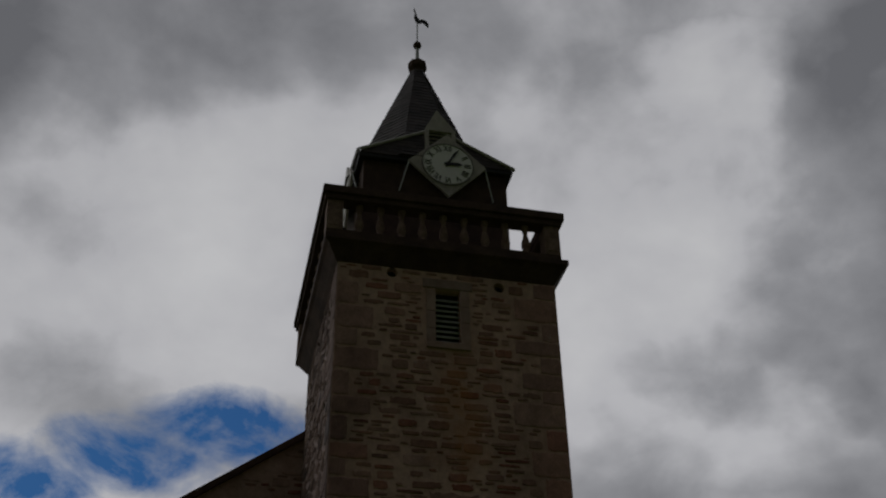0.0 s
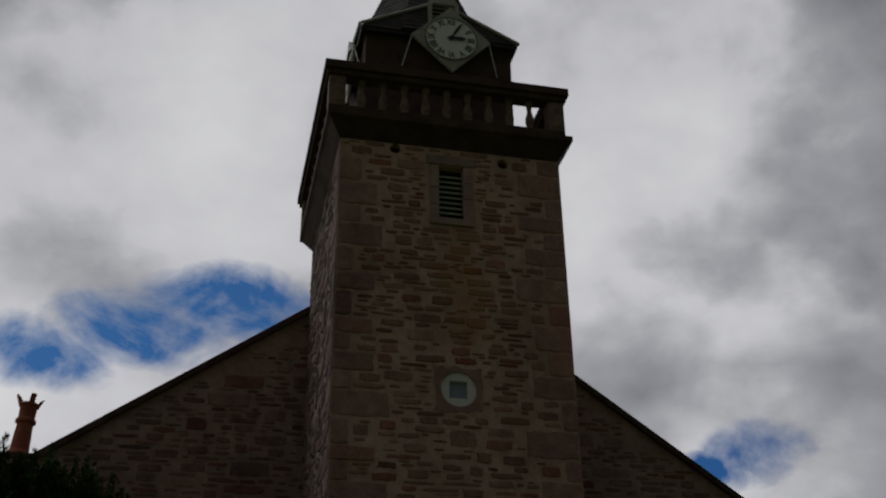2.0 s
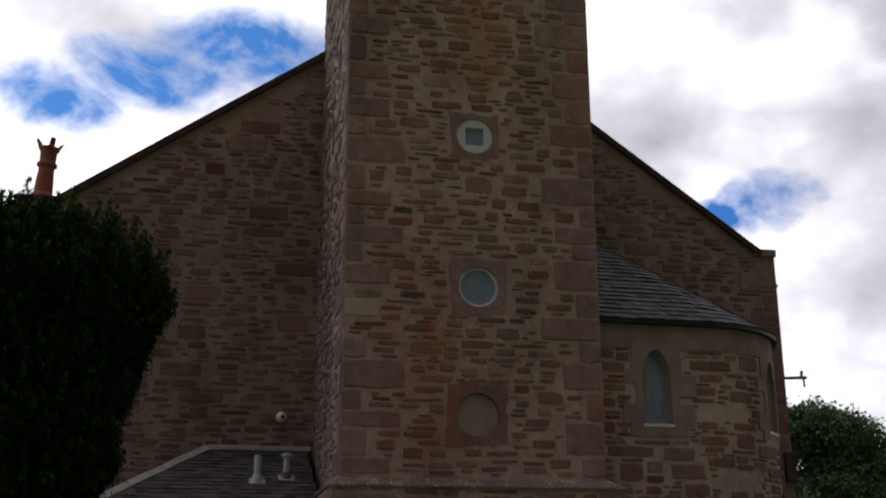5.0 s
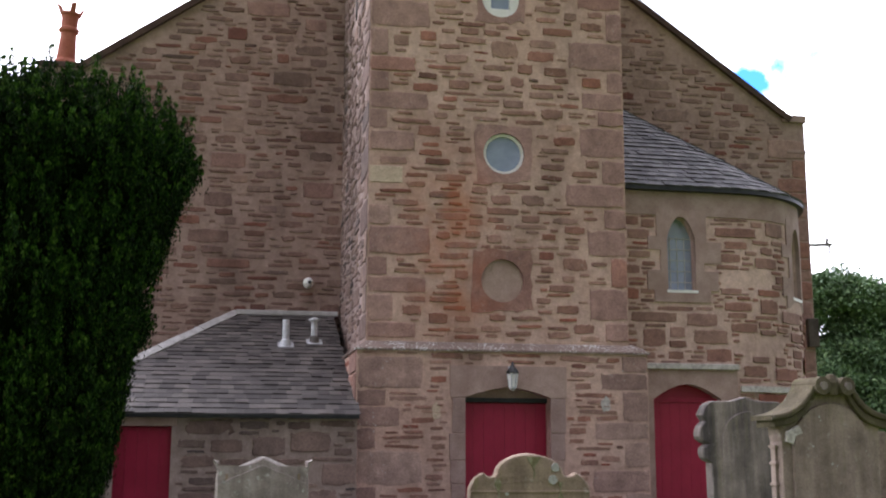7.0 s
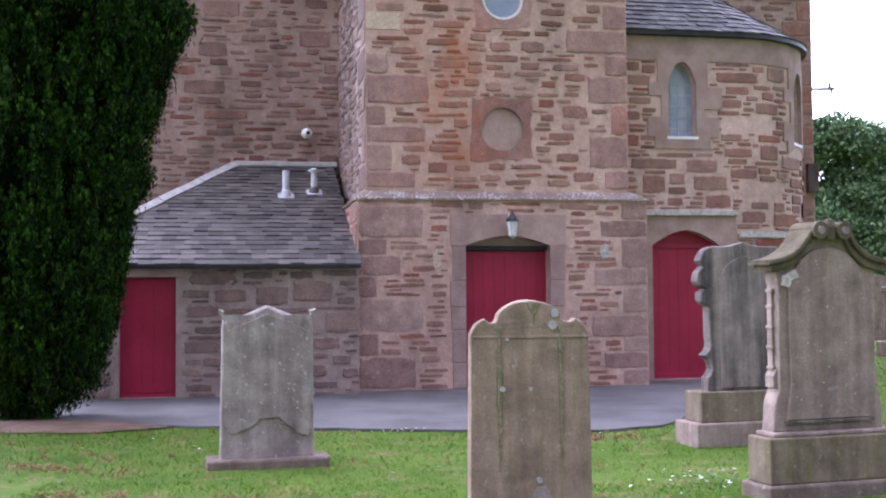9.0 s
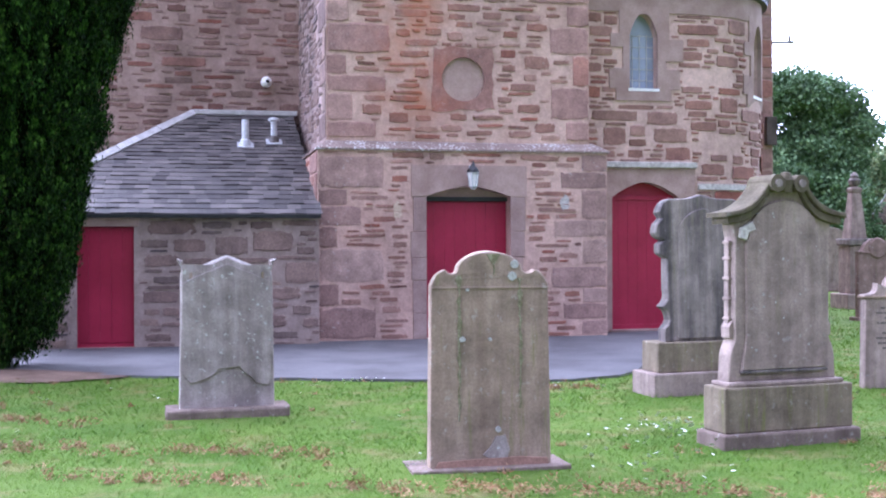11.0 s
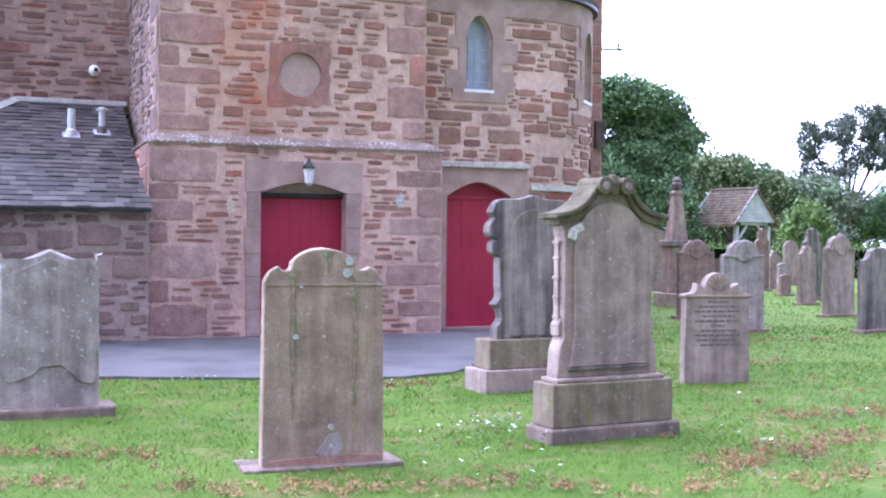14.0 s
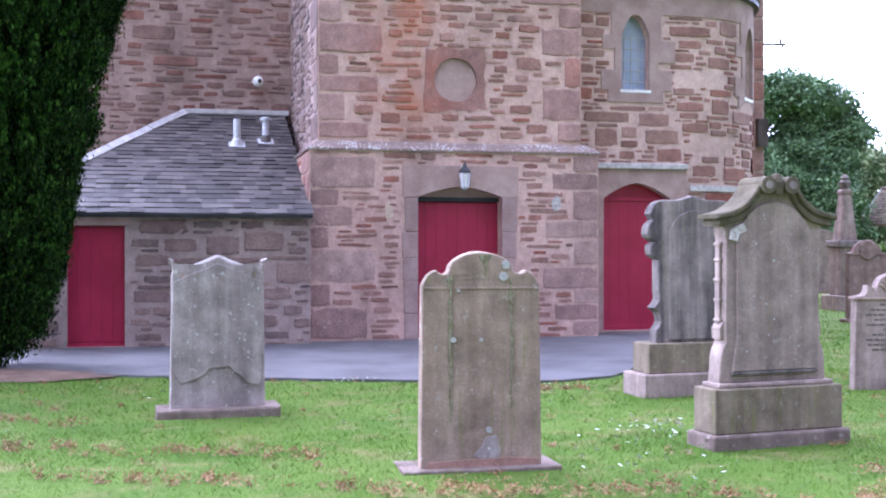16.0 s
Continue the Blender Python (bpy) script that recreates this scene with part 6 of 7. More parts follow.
def obelisk():
    g = thing("obelisk", pose(9.36, 26.2, 0, 0, 0, 10), "slender stone obelisk with an urn finial on a pedestal", "monument")
    part("plinth", block(0.8, -0.4, 0.4, -0.05, 0.35, 0.02), M_GRAVE, g)
    part("pedestal", block(0.52, -0.26, 0.26, 0.35, 1.46, 0.015), M_GRAVE, g)
    part("cap_moulding", block(0.62, -0.31, 0.31, 1.46, 1.62, 0.03), M_GRAVE_DARK, g)
    bm = bmesh.new()
    rings = [[bm.verts.new((sx * r, sy * r, z)) for sx, sy in ((-1, -1), (1, -1), (1, 1), (-1, 1))] for r, z in ((0.20, 1.62), (0.105, 2.68), (0.12, 2.70), (0.13, 2.77), (0.08, 2.82))]
    for a, b in zip(rings, rings[1:]):
        for i in range(4):
            bm.faces.new((a[i], a[(i + 1) % 4], b[(i + 1) % 4], b[i]))
    bm.faces.new(rings[-1])
    bmesh.ops.recalc_face_normals(bm, faces=bm.faces[:])
    part("shaft", bm, M_GRAVE, g)
    part("urn", lathe(bmesh.new(), [(0.06, 2.81), (0.12, 2.88), (0.145, 2.97), (0.08, 3.03), (0.10, 3.07), (0.03, 3.16)], n=12), M_GRAVE_DARK, g)


arched_headstone()
eared_headstone()
monument(pose(2.47, 8.62, 0, 0, 0, 20), "tall grey sandstone headstone with a scrolled cornice on two plinths", M_GRAVE)
ogee_monument(pose(2.50, 11.42, 0, 0, 0, 18), "dark streaked headstone with carved curving edges on two plinths", M_GRAVE_DARK)
shell_headstone()
obelisk()
for row in ((8.37, 22.25, 0.86, 1.61, 14, M_GRAVE_RED, "shoulder", "red sandstone headstone with a carved round head"),
            (7.84, 18.60, 0.84, 1.60, 12, M_GRAVE_PALE, "shoulder", "lichened grey headstone with a round head between shoulders"),
            (10.30, 18.55, 0.98, 1.47, 28, M_GRAVE_DARK, "ogee", "dark grey headstone with a curved top"),
            (11.68, 22.60, 1.00, 1.73, 28, M_GRAVE, "shoulder", "broad grey-brown headstone with a low round head"),
            (13.14, 27.10, 0.66, 1.51, 28, M_GRAVE, "ogee", "narrow grey-brown headstone with a sloping top"),
            (14.70, 30.00, 0.74, 2.02, 24, M_GRAVE_DARK, "crest", "dark headstone with a stepped and carved crest"),
            (11.80, 35.40, 1.04, 2.03, 8, M_GRAVE, "round", "large plain grey headstone with a rounded top"),
            (15.64, 35.50, 0.55, 2.08, 14, M_GRAVE_RED, "crest", "tall narrow brown headstone with a small capped head"),
            (16.84, 37.20, 0.50, 1.34, 22, M_GRAVE, "ogee", "small brown headstone with a sloping top"),
            (16.60, 36.00, 0.42, 0.92, 20, M_GRAVE_PALE, "flat", "low pale blue-grey headstone"),
            (15.00, 32.35, 0.44, 0.65, 24, M_GRAVE_RED, "flat", "very low brown marker stone"),
            (19.08, 40.70, 0.74, 1.70, 24, M_GRAVE, "round", "grey headstone with a worn round top")):
    plain_headstone(*row)


# ---- lychgate ----
def build_lychgate():
    g = thing("lychgate", pose(18.64, 45.2, 0, 0, 0, -65), "open oak lychgate with a mossy tiled roof and pale boarded gables", "lychgate")
    L, W, ze, zr = 1.32, 1.24, 2.46, 3.86
    px, py = L - 0.3, W - 0.3
    for sx in (-1, 1):
        wood = M_LIMEWOOD if sx > 0 else M_OAK
        for sy in (-1, 1):
            part("post", boxes((sx * px - 0.08, sx * px + 0.08, sy * py - 0.08, sy * py + 0.08, 0, ze), bevel=0.01), wood, g)
            part("brace", rod(bmesh.new(), (sx * px, sy * (py - 0.04), 1.65), (sx * px, sy * 0.28, ze - 0.08), 0.055, 6), wood, g)
            part("brace", rod(bmesh.new(), (sx * (px - 0.04), sy * py, 1.65), (sx * 0.35, sy * py, ze - 0.08), 0.055, 6), M_OAK, g)
        part("tie_beam", boxes((sx * px - 0.07, sx * px + 0.07, -W + 0.05, W - 0.05, ze - 0.12, ze - 0.004), bevel=0.01), wood, g)
    for sy in (-1, 1):
        part("wall_plate", boxes((-L + 0.1, L - 0.1, sy * py - 0.07, sy * py + 0.07, ze - 0.14, ze + 0.02), bevel=0.01), M_OAK, g)
        part("low_wall", boxes((-px + 0.1, px - 0.1, sy * (py + 0.02) - 0.13, sy * (py + 0.02) + 0.13, -0.05, 0.95), bevel=0.02), M_GRAVE, g, "low side wall")
    for sx in (-1, 1):
        x = sx * (L - 0.14)
        gab = part("gable", extrude_outline(bmesh.new(), [(-W, ze), (W, ze), (0, zr - 0.05)], -0.03, 0.03), M_LIMEWOOD, g, "silvery boarded gable", pose(x, 0, 0, 0, 0, 90))
        for i in range(8):
            z = ze + 0.165 * i
            half = W * (1 - (z + 0.14 - ze) / (zr - ze))
            if half > 0.03:
                part("board", boxes((-half, half, -0.055, 0.055, z + 0.008, z + 0.156), bevel=0.006), M_LIMEWOOD, gab)
        for sy in (-1, 1):
            part("bargeboard", rod(bmesh.new(), (x + sx * 0.1, sy * (W + 0.06), ze - 0.06), (x + sx * 0.1, 0, zr + 0.0), 0.045, 4), M_LIMEWOOD, g)
    for sy in (-1, 1):
        bm = bmesh.new()
        v = [bm.verts.new(p) for p in ((-L, sy * (W + 0.12), ze - 0.12), (L, sy * (W + 0.12), ze - 0.12), (L, 0, zr), (-L, 0, zr))]
        w = [bm.verts.new(q.co - Vector((0, 0, 0.07))) for q in v]
        bm.faces.new(v)
        bm.faces.new(w[::-1])
        for i in range(4):
            j = (i + 1) % 4
            bm.faces.new((v[i], w[i], w[j], v[j]))
        bmesh.ops.recalc_face_normals(bm, faces=bm.faces[:])
        roof = part("roof_slope", bm, M_ROOFTILE, g, "brown tiled roof slope")
        verts, faces = [], []
        rng = random.Random(9)
        for r in range(13):
            f, q = r / 13, (r + 1.3) / 13
            for i in range(16):
                x0 = -L + 2 * L * i / 16 + (0.09 if r % 2 else 0)
                x1 = x0 + 2 * L / 16 - 0.02
                up = rng.uniform(0.02, 0.045)
                b = len(verts)
                for x, k, h in ((x0, f, up), (x1, f, up), (x1, q, 0.005), (x0, q, 0.005), (x0, f, 0), (x1, f, 0)):
                    k = min(k, 1)
                    verts.append((x, sy * (W + 0.12) * (1 - k), ze - 0.12 + (zr - ze + 0.12) * k + h))
                faces += [(b, b + 1, b + 2, b + 3), (b, b + 4, b + 5, b + 1)]
        ob = link("tiling", raw("tiling", verts, faces), M_ROOFTILE, roof)
        ob["kind"] = "stuff"
    part("ridge", rod(bmesh.new(), (-L, 0, zr), (L, 0, zr), 0.07, 8), M_ROOFTILE, g)


build_lychgate()


# ---- foliage ----
def leaf_material(name, stops, shade=0.3, tufts=0.0):
    def build(t, vec):
        r = piece_random(t)
        c = ramp(t, r, stops)
        n = noise_fac(t, vec, 1.1, 4.0, 0.6)
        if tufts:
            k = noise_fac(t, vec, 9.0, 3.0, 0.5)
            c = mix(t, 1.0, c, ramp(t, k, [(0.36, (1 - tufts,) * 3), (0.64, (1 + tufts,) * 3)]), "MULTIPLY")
        return mix(t, 1.0, c, ramp(t, n, [(0.3, (1 - shade,) * 3), (0.7, (1 + shade,) * 3)]), "MULTIPLY"), None
    return surface(name, build, rough=0.6, spec=0.05 if tufts else 0.3)


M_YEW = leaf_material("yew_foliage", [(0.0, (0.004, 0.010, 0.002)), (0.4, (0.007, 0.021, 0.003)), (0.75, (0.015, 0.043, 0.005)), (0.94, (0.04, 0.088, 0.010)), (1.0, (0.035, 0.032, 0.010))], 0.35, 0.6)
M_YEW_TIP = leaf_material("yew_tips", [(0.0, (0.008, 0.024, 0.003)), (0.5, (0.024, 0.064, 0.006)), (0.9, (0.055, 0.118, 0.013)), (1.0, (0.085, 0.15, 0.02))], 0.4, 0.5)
M_YEW_IN = two_tone("foliage_core_shade", (0.003, 0.006, 0.002), (0.007, 0.011, 0.004), 4, 30, 1.0, 0.02, spec=0.0)
M_LEAF = leaf_material("broad_leaf", [(0.0, (0.085, 0.15, 0.068)), (0.5, (0.13, 0.215, 0.098)), (0.85, (0.18, 0.275, 0.125)), (1.0, (0.22, 0.31, 0.14))])
M_LEAF_PALE = leaf_material("light_leaf", [(0.0, (0.09, 0.15, 0.035)), (0.5, (0.14, 0.215, 0.05)), (1.0, (0.20, 0.28, 0.075))])
M_LEAF_GREY = leaf_material("grey_leaf", [(0.0, (0.11, 0.15, 0.09)), (0.5, (0.165, 0.21, 0.12)), (1.0, (0.22, 0.26, 0.16))])
M_LEAF_OLIVE = leaf_material("olive_leaf", [(0.0, (0.10, 0.14, 0.055)), (0.5, (0.16, 0.205, 0.08)), (1.0, (0.23, 0.265, 0.11))])
M_LEAF_DULL = leaf_material("dull_grey_leaf", [(0.0, (0.06, 0.075, 0.055)), (0.5, (0.10, 0.12, 0.085)), (1.0, (0.15, 0.17, 0.12))])
M_LEAF_IN = two_tone("leaf_core_shade", (0.075, 0.125, 0.05), (0.12, 0.185, 0.075), 2.5, 9, 0.95, 0.1, contrast=0.5)
M_BARK = two_tone("bark", (0.07, 0.05, 0.035), (0.13, 0.10, 0.07), 3, 25, 0.95, 0.02, stretch=(3, 3, 0.5))


def leaves_mesh(name, centres, outward, count, size, spread, rng, up=0.3, aspect=0.45, tall=0.8):
    """Many single leaves, gathered in clumps round the given centres."""
    n = len(centres) * count
    c = np.repeat(centres, count, axis=0)
    o = np.repeat(outward, count, axis=0)
    p = c + rng.normal(0, 1, (n, 3)) * np.repeat(spread, count)[:, None] * np.array([1, 1, tall])
    d = o + rng.normal(0, 0.7, (n, 3)) + np.array([0, 0, up])
    d /= np.linalg.norm(d, axis=1)[:, None]
    s = np.cross(d, rng.normal(0, 1, (n, 3)))
    s /= np.linalg.norm(s, axis=1)[:, None]
    k = size * rng.uniform(0.6, 1.3, (n, 1))
    tip, root = p + d * k * 0.5, p - d * k * 0.5
    mid = p + np.cross(d, s) * k * 0.08
    v = np.stack([root, mid + s * k * aspect * 0.5, tip, mid - s * k * aspect * 0.5], 1).reshape(-1, 3)
    mesh = bpy.data.meshes.new(name)
    mesh.vertices.add(4 * n)
    mesh.vertices.foreach_set("co", v.astype(np.float32).ravel())
    mesh.loops.add(4 * n)
    mesh.loops.foreach_set("vertex_index", np.arange(4 * n, dtype=np.int32))
    mesh.polygons.add(n)
    mesh.polygons.foreach_set("loop_start", np.arange(0, 4 * n, 4, dtype=np.int32))
    mesh.update()
    mesh.validate()
    return mesh


def yew_radius(a, z):
    """Outline of the clipped yew: narrow foot, swelling column, ragged flat top."""
    prof = ((0.0, 0.35), (0.3, 0.72), (1.1, 1.08), (2.45, 1.22), (3.8, 1.5), (4.35, 1.68), (4.9, 1.88), (5.05, 1.92), (5.2, 1.78), (5.6, 1.7), (5.85, 1.42), (5.98, 0.95), (6.1, 0.5))
    r = prof[-1][1]
    for (z0, r0), (z1, r1) in zip(prof, prof[1:]):
        if z0 <= z <= z1:
            r = r0 + (r1 - r0) * (z - z0) / (z1 - z0)
            break
    lump = noise.noise(Vector((math.cos(a) * 1.6, math.sin(a) * 1.6, z * 0.8))) * 0.16 + noise.noise(Vector((math.cos(a) * 4, math.sin(a) * 4, z * 2.2))) * 0.10 + noise.noise(Vector((math.cos(a) * 9, math.sin(a) * 9, z * 3.2))) * 0.16
    return r * (1 + lump * 0.6) + lump * 0.3


def build_yew():
    cx, cy = -5.75, 13.75
    g = thing("yew_tree", pose(cx, cy, 0), "dark green clipped yew tree with dense upright tufts", "tree")
    rng = np.random.default_rng(3)
    part("trunk", lathe(bmesh.new(), [(0.34, -0.1), (0.26, 0.3), (0.22, 1.2), (0.12, 4.0)], n=12), M_BARK, g)
    # solid core, near-black: the shade between the tufts is in its colour
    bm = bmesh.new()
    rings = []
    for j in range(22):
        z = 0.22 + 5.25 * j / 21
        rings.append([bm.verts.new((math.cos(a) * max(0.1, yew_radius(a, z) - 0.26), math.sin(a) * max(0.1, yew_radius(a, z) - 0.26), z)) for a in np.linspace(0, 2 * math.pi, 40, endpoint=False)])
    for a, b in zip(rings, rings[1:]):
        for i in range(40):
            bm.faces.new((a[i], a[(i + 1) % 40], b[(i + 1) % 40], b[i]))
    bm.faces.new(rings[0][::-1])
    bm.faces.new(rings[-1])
    part("inner_growth", bm, M_YEW_IN, g, "near-black core with the tuft shade in its colour")
    # upright tufts: dark needles below, lighter needles on top
    low, tips = ([], [], []), ([], [], [])

    def tuft(x, y, z, tall, wide, lean):
        steps = max(3, int(tall / 0.055))
        for i in range(steps):
            f = i / (steps - 1)
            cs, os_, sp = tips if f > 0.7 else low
            cs.append((x + lean[0] * tall * f, y + lean[1] * tall * f, z + tall * f))
            os_.append((lean[0], lean[1], 1.0))
            sp.append(wide * (1.05 - 0.75 * f))
    for _ in range(3300):
        a = rng.uniform(0, 2 * math.pi)
        z = 0.1 + 5.9 * rng.random() ** 0.92
        if math.cos(a) * 0.4 - math.sin(a) * 0.9 < -0.45 and z < 5.2:
            continue                      # the far side is thinly leaved
        r = yew_radius(a, z) - abs(rng.normal(0, 0.12)) - 0.03
        if z > 5.5:
            r *= rng.uniform(0.1, 1.0) ** 0.5
        out = (math.cos(a) * 0.3, math.sin(a) * 0.3)
        tuft(math.cos(a) * r, math.sin(a) * r, z - 0.08, rng.uniform(0.16, 0.34), rng.uniform(0.036, 0.062), out)
    # ragged shoots round the rim and over the top, a tall one, and one that sticks out of the side
    for _ in range(90):
        a, z0 = rng.uniform(-math.pi, 0.4), rng.uniform(4.9, 5.9)
        r = yew_radius(a, z0) - rng.uniform(0.0, 0.18)
        tuft(math.cos(a) * r, math.sin(a) * r, z0, rng.uniform(0.16, 0.36), 0.05, (0, 0))
    for a, r, z0, tall in ((-0.55, 1.0, 5.55, 0.75), (-0.6, 1.08, 5.5, 0.55), (-2.1, 1.2, 5.5, 0.5), (-1.5, 1.5, 5.5, 0.45), (-1.2, 0.4, 5.85, 0.45), (-2.6, 1.4, 5.5, 0.5)):
        tuft(math.cos(a) * r, math.sin(a) * r, z0, tall, 0.085, (0, 0))
    for f in np.linspace(0, 1, 16):
        low[0].append((1.15 + 0.55 * f, -0.6, 2.95 + 0.02 * f))
        low[1].append((1, 0, 0.2))
        low[2].append(0.055)
    for (cs, os_, sp), material, count, label in ((low, M_YEW, 25, "short dark needles in upright tufts"), (tips, M_YEW_TIP, 22, "lighter needles at the tips of the tufts")):
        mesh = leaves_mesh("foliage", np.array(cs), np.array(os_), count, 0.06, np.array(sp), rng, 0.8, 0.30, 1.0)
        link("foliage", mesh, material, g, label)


def limbs(bm, base, height, radius, rng, spread, count):
    """Tapered trunk and limbs; returns the limbs' tips."""
    tips = []
    top = Vector(base) + Vector((0, 0, height))
    segs = 5
    for i in range(segs):
        a, b = Vector(base).lerp(top, i / segs), Vector(base).lerp(top, (i + 1) / segs)
        q = (b - a).to_track_quat("Z", "Y").to_matrix().to_4x4()
        start = len(bm.verts)
        lathe(bm, [(radius * (1 - 0.16 * i), 0), (radius * (1 - 0.16 * (i + 1)), (b - a).length)], n=8)
        bm.verts.ensure_lookup_table()
        bmesh.ops.transform(bm, matrix=Matrix.Translation(a) @ q, verts=bm.verts[start:])
    for i in range(count):
        f = rng.uniform(0.45, 1.0)
        a = Vector(base).lerp(top, f)
        ang = 2 * math.pi * i / count + rng.uniform(-0.4, 0.4)
        b = a + Vector((math.cos(ang) * spread * rng.uniform(0.5, 0.9), math.sin(ang) * spread * rng.uniform(0.5, 0.9), spread * rng.uniform(0.3, 0.9)))
        rod(bm, a, b, radius * 0.25, 6)
        tips.append(b)
    return tips


def build_tree(x, y, trunk_h, lobes, leaf, material, label, clumps=160, count=34, seed=1, gap=0.0, name="tree", spread=0.25):
    """lobes: centre and radii of the crown's main masses, from the tree's foot."""
    g = thing(name, pose(x, y, 0), label, name.replace("_", " "))
    rng = np.random.default_rng(seed)
    py = random.Random(seed)
    bm = bmesh.new()
    limbs(bm, (0, 0, -0.1), trunk_h, 0.22 if trunk_h > 2 else 0.1, py, max(l[3] for l in lobes) * 0.9, 7)
    for lx, ly, lz, rx, rz in lobes:
        rod(bm, (0, 0, trunk_h * 0.6), (lx, ly, lz), 0.06, 6)
    part("trunk", bm, M_BARK, g, "trunk and limbs")
    # solid lobe cores, darker than the leaves: inner shade put into the colour
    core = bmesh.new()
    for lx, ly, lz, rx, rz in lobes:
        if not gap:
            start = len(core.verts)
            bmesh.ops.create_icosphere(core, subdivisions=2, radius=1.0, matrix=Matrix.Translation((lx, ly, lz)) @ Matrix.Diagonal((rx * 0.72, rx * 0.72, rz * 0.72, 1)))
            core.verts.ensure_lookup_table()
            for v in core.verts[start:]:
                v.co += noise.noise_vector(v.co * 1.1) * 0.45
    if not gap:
        part("inner_growth", core, M_LEAF_IN, g, "solid core with the crown's inner shade in its colour")
    else:
        core.free()
    cs, os_, sp = [], [], []
    for lx, ly, lz, rx, rz in lobes:
        k = int(clumps * (rx * rz) / (2.2 * 2.0))
        for _ in range(max(12, k)):
            d = rng.normal(0, 1, 3)
            d /= np.linalg.norm(d)
            f = rng.uniform(0.45, 1.0) ** 0.45
            wob = 1 + 0.28 * noise.noise(Vector(d * 1.8) + Vector((lx, ly, lz)))
            p = np.array([lx, ly, lz]) + d * np.array([rx, rx, rz]) * f * wob
            if gap and noise.noise(Vector(p * 0.9)) < -gap:
                continue
            cs.append(p)
            os_.append(d * 0.8)
            sp.append(rng.uniform(0.6, 1.3) * spread)
    link("crown", leaves_mesh("crown", np.array(cs), np.array(os_), count, leaf, np.array(sp), rng, -0.1, 0.6), material, g, "crown of leaves with gaps")
    return g


build_yew()
build_tree(14.2, 46, 3.2, [(-2.2, 0, 7.3, 1.7, 1.5), (-0.2, 0, 7.5, 1.5, 1.2), (1.4, 0.2, 7.2, 1.2, 1.0), (2.4, 0, 6.2, 1.0, 0.8), (0.6, 0.3, 5.2, 1.9, 1.3), (1.6, 0, 4.4, 1.2, 1.1), (-1.6, -0.5, 3.6, 2.4, 1.7), (1.0, -0.6, 3.3, 1.7, 1.2), (0.9, -0.6, 1.9, 1.9, 1.4), (-4, 0.5, 4.5, 2.2, 2.4)], 0.17, M_LEAF, "large blue-green broadleaf tree behind the church", 300, 60, 2, spread=0.23)
build_tree(22.6, 56, 2.2, [(-1.0, 0, 5.3, 1.6, 1.25), (0.6, 0, 5.3, 1.3, 1.0), (1.9, 0, 4.5, 1.5, 1.2), (-2.8, 0, 4.2, 1.8, 1.5), (-0.6, -0.5, 2.4, 3.2, 1.7)], 0.2, M_LEAF_OLIVE, "olive-green broadleaf tree behind the lychgate", 210, 40, 3)
build_tree(31.6, 60, 5.4, [(-2.4, 0, 7.4, 0.7, 1.0), (-2.2, 0, 5.9, 0.8, 0.7), (-0.5, 0, 8.0, 1.0, 0.8), (0.9, 0, 8.6, 1.2, 0.9), (2.2, 0, 8.1, 1.3, 1.4), (0.1, 0, 6.6, 0.8, 0.5), (1.6, 0, 6.6, 1.2, 0.8), (-0.9, 0, 5.5, 1.2, 0.5), (3.6, 0, 6.9, 1.2, 1.2)], 0.2, M_LEAF_DULL, "airy grey-green tree with open crown", 330, 34, 4, 0.22, spread=0.2)
build_tree(26.4, 58, 1.8, [(-1.8, 0, 4.1, 1.7, 1.3), (0.6, 0, 4.3, 1.5, 1.2), (2.6, 0, 4.0, 1.7, 1.4), (0.5, 0, 2.2, 3.4, 1.6)], 0.2, M_LEAF_GREY, "grey-green leafy tree beyond the hedge", 210, 38, 5)
build_tree(32.5, 62, 1.6, [(-2.5, 0, 3.2, 2.0, 1.6), (0.8, 0, 3.0, 1.9, 1.6), (3.4, 0, 3.5, 2.2, 1.8), (6.4, 0, 3.2, 2.3, 1.8)], 0.2, M_LEAF, "dense dark green trees beyond the hedge", 230, 40, 6)
build_tree(23.75, 49, 0.8, [(0, 0, 2.3, 0.95, 1.4), (-0.4, 0, 1.4, 0.9, 1.2), (0.5, 0, 1.5, 0.9, 1.2)], 0.15, M_LEAF_PALE, "bright green rounded bush", 340, 40, 7, name="bush", spread=0.18)
build_tree(9.5, 52, 2.0, [(-1.5, 0, 3.4, 2.4, 2.2), (1.8, 0, 3.2, 2.4, 2.2)], 0.2, M_LEAF, "green broadleaf tree behind the church", 190, 36, 8)


def build_hedge():
    rng = np.random.default_rng(12)
    g = thing("hedge", pose(30, 51, 0, 0, 0, 0), "clipped green hedge along the churchyard edge", "hedge")
    # near-black core, with the shade inside the hedge put into its colour
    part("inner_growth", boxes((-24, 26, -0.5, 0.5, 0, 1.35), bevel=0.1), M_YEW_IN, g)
    n = 2600
    cs = np.column_stack([rng.uniform(-24, 26, n), rng.uniform(-0.65, 0.55, n), rng.uniform(0.05, 1.5, n)])
    os_ = np.tile(np.array([[0, -0.5, 0.5]]), (n, 1))
    link("foliage", leaves_mesh("foliage", cs, os_, 26, 0.16, np.full(n, 0.15), rng, 0.4, 0.6), M_LEAF_PALE, g)


build_hedge()


# ---- grass, clippings, daisies ----
def allowed(x, y):
    return not inside_poly(x, y, PATH)


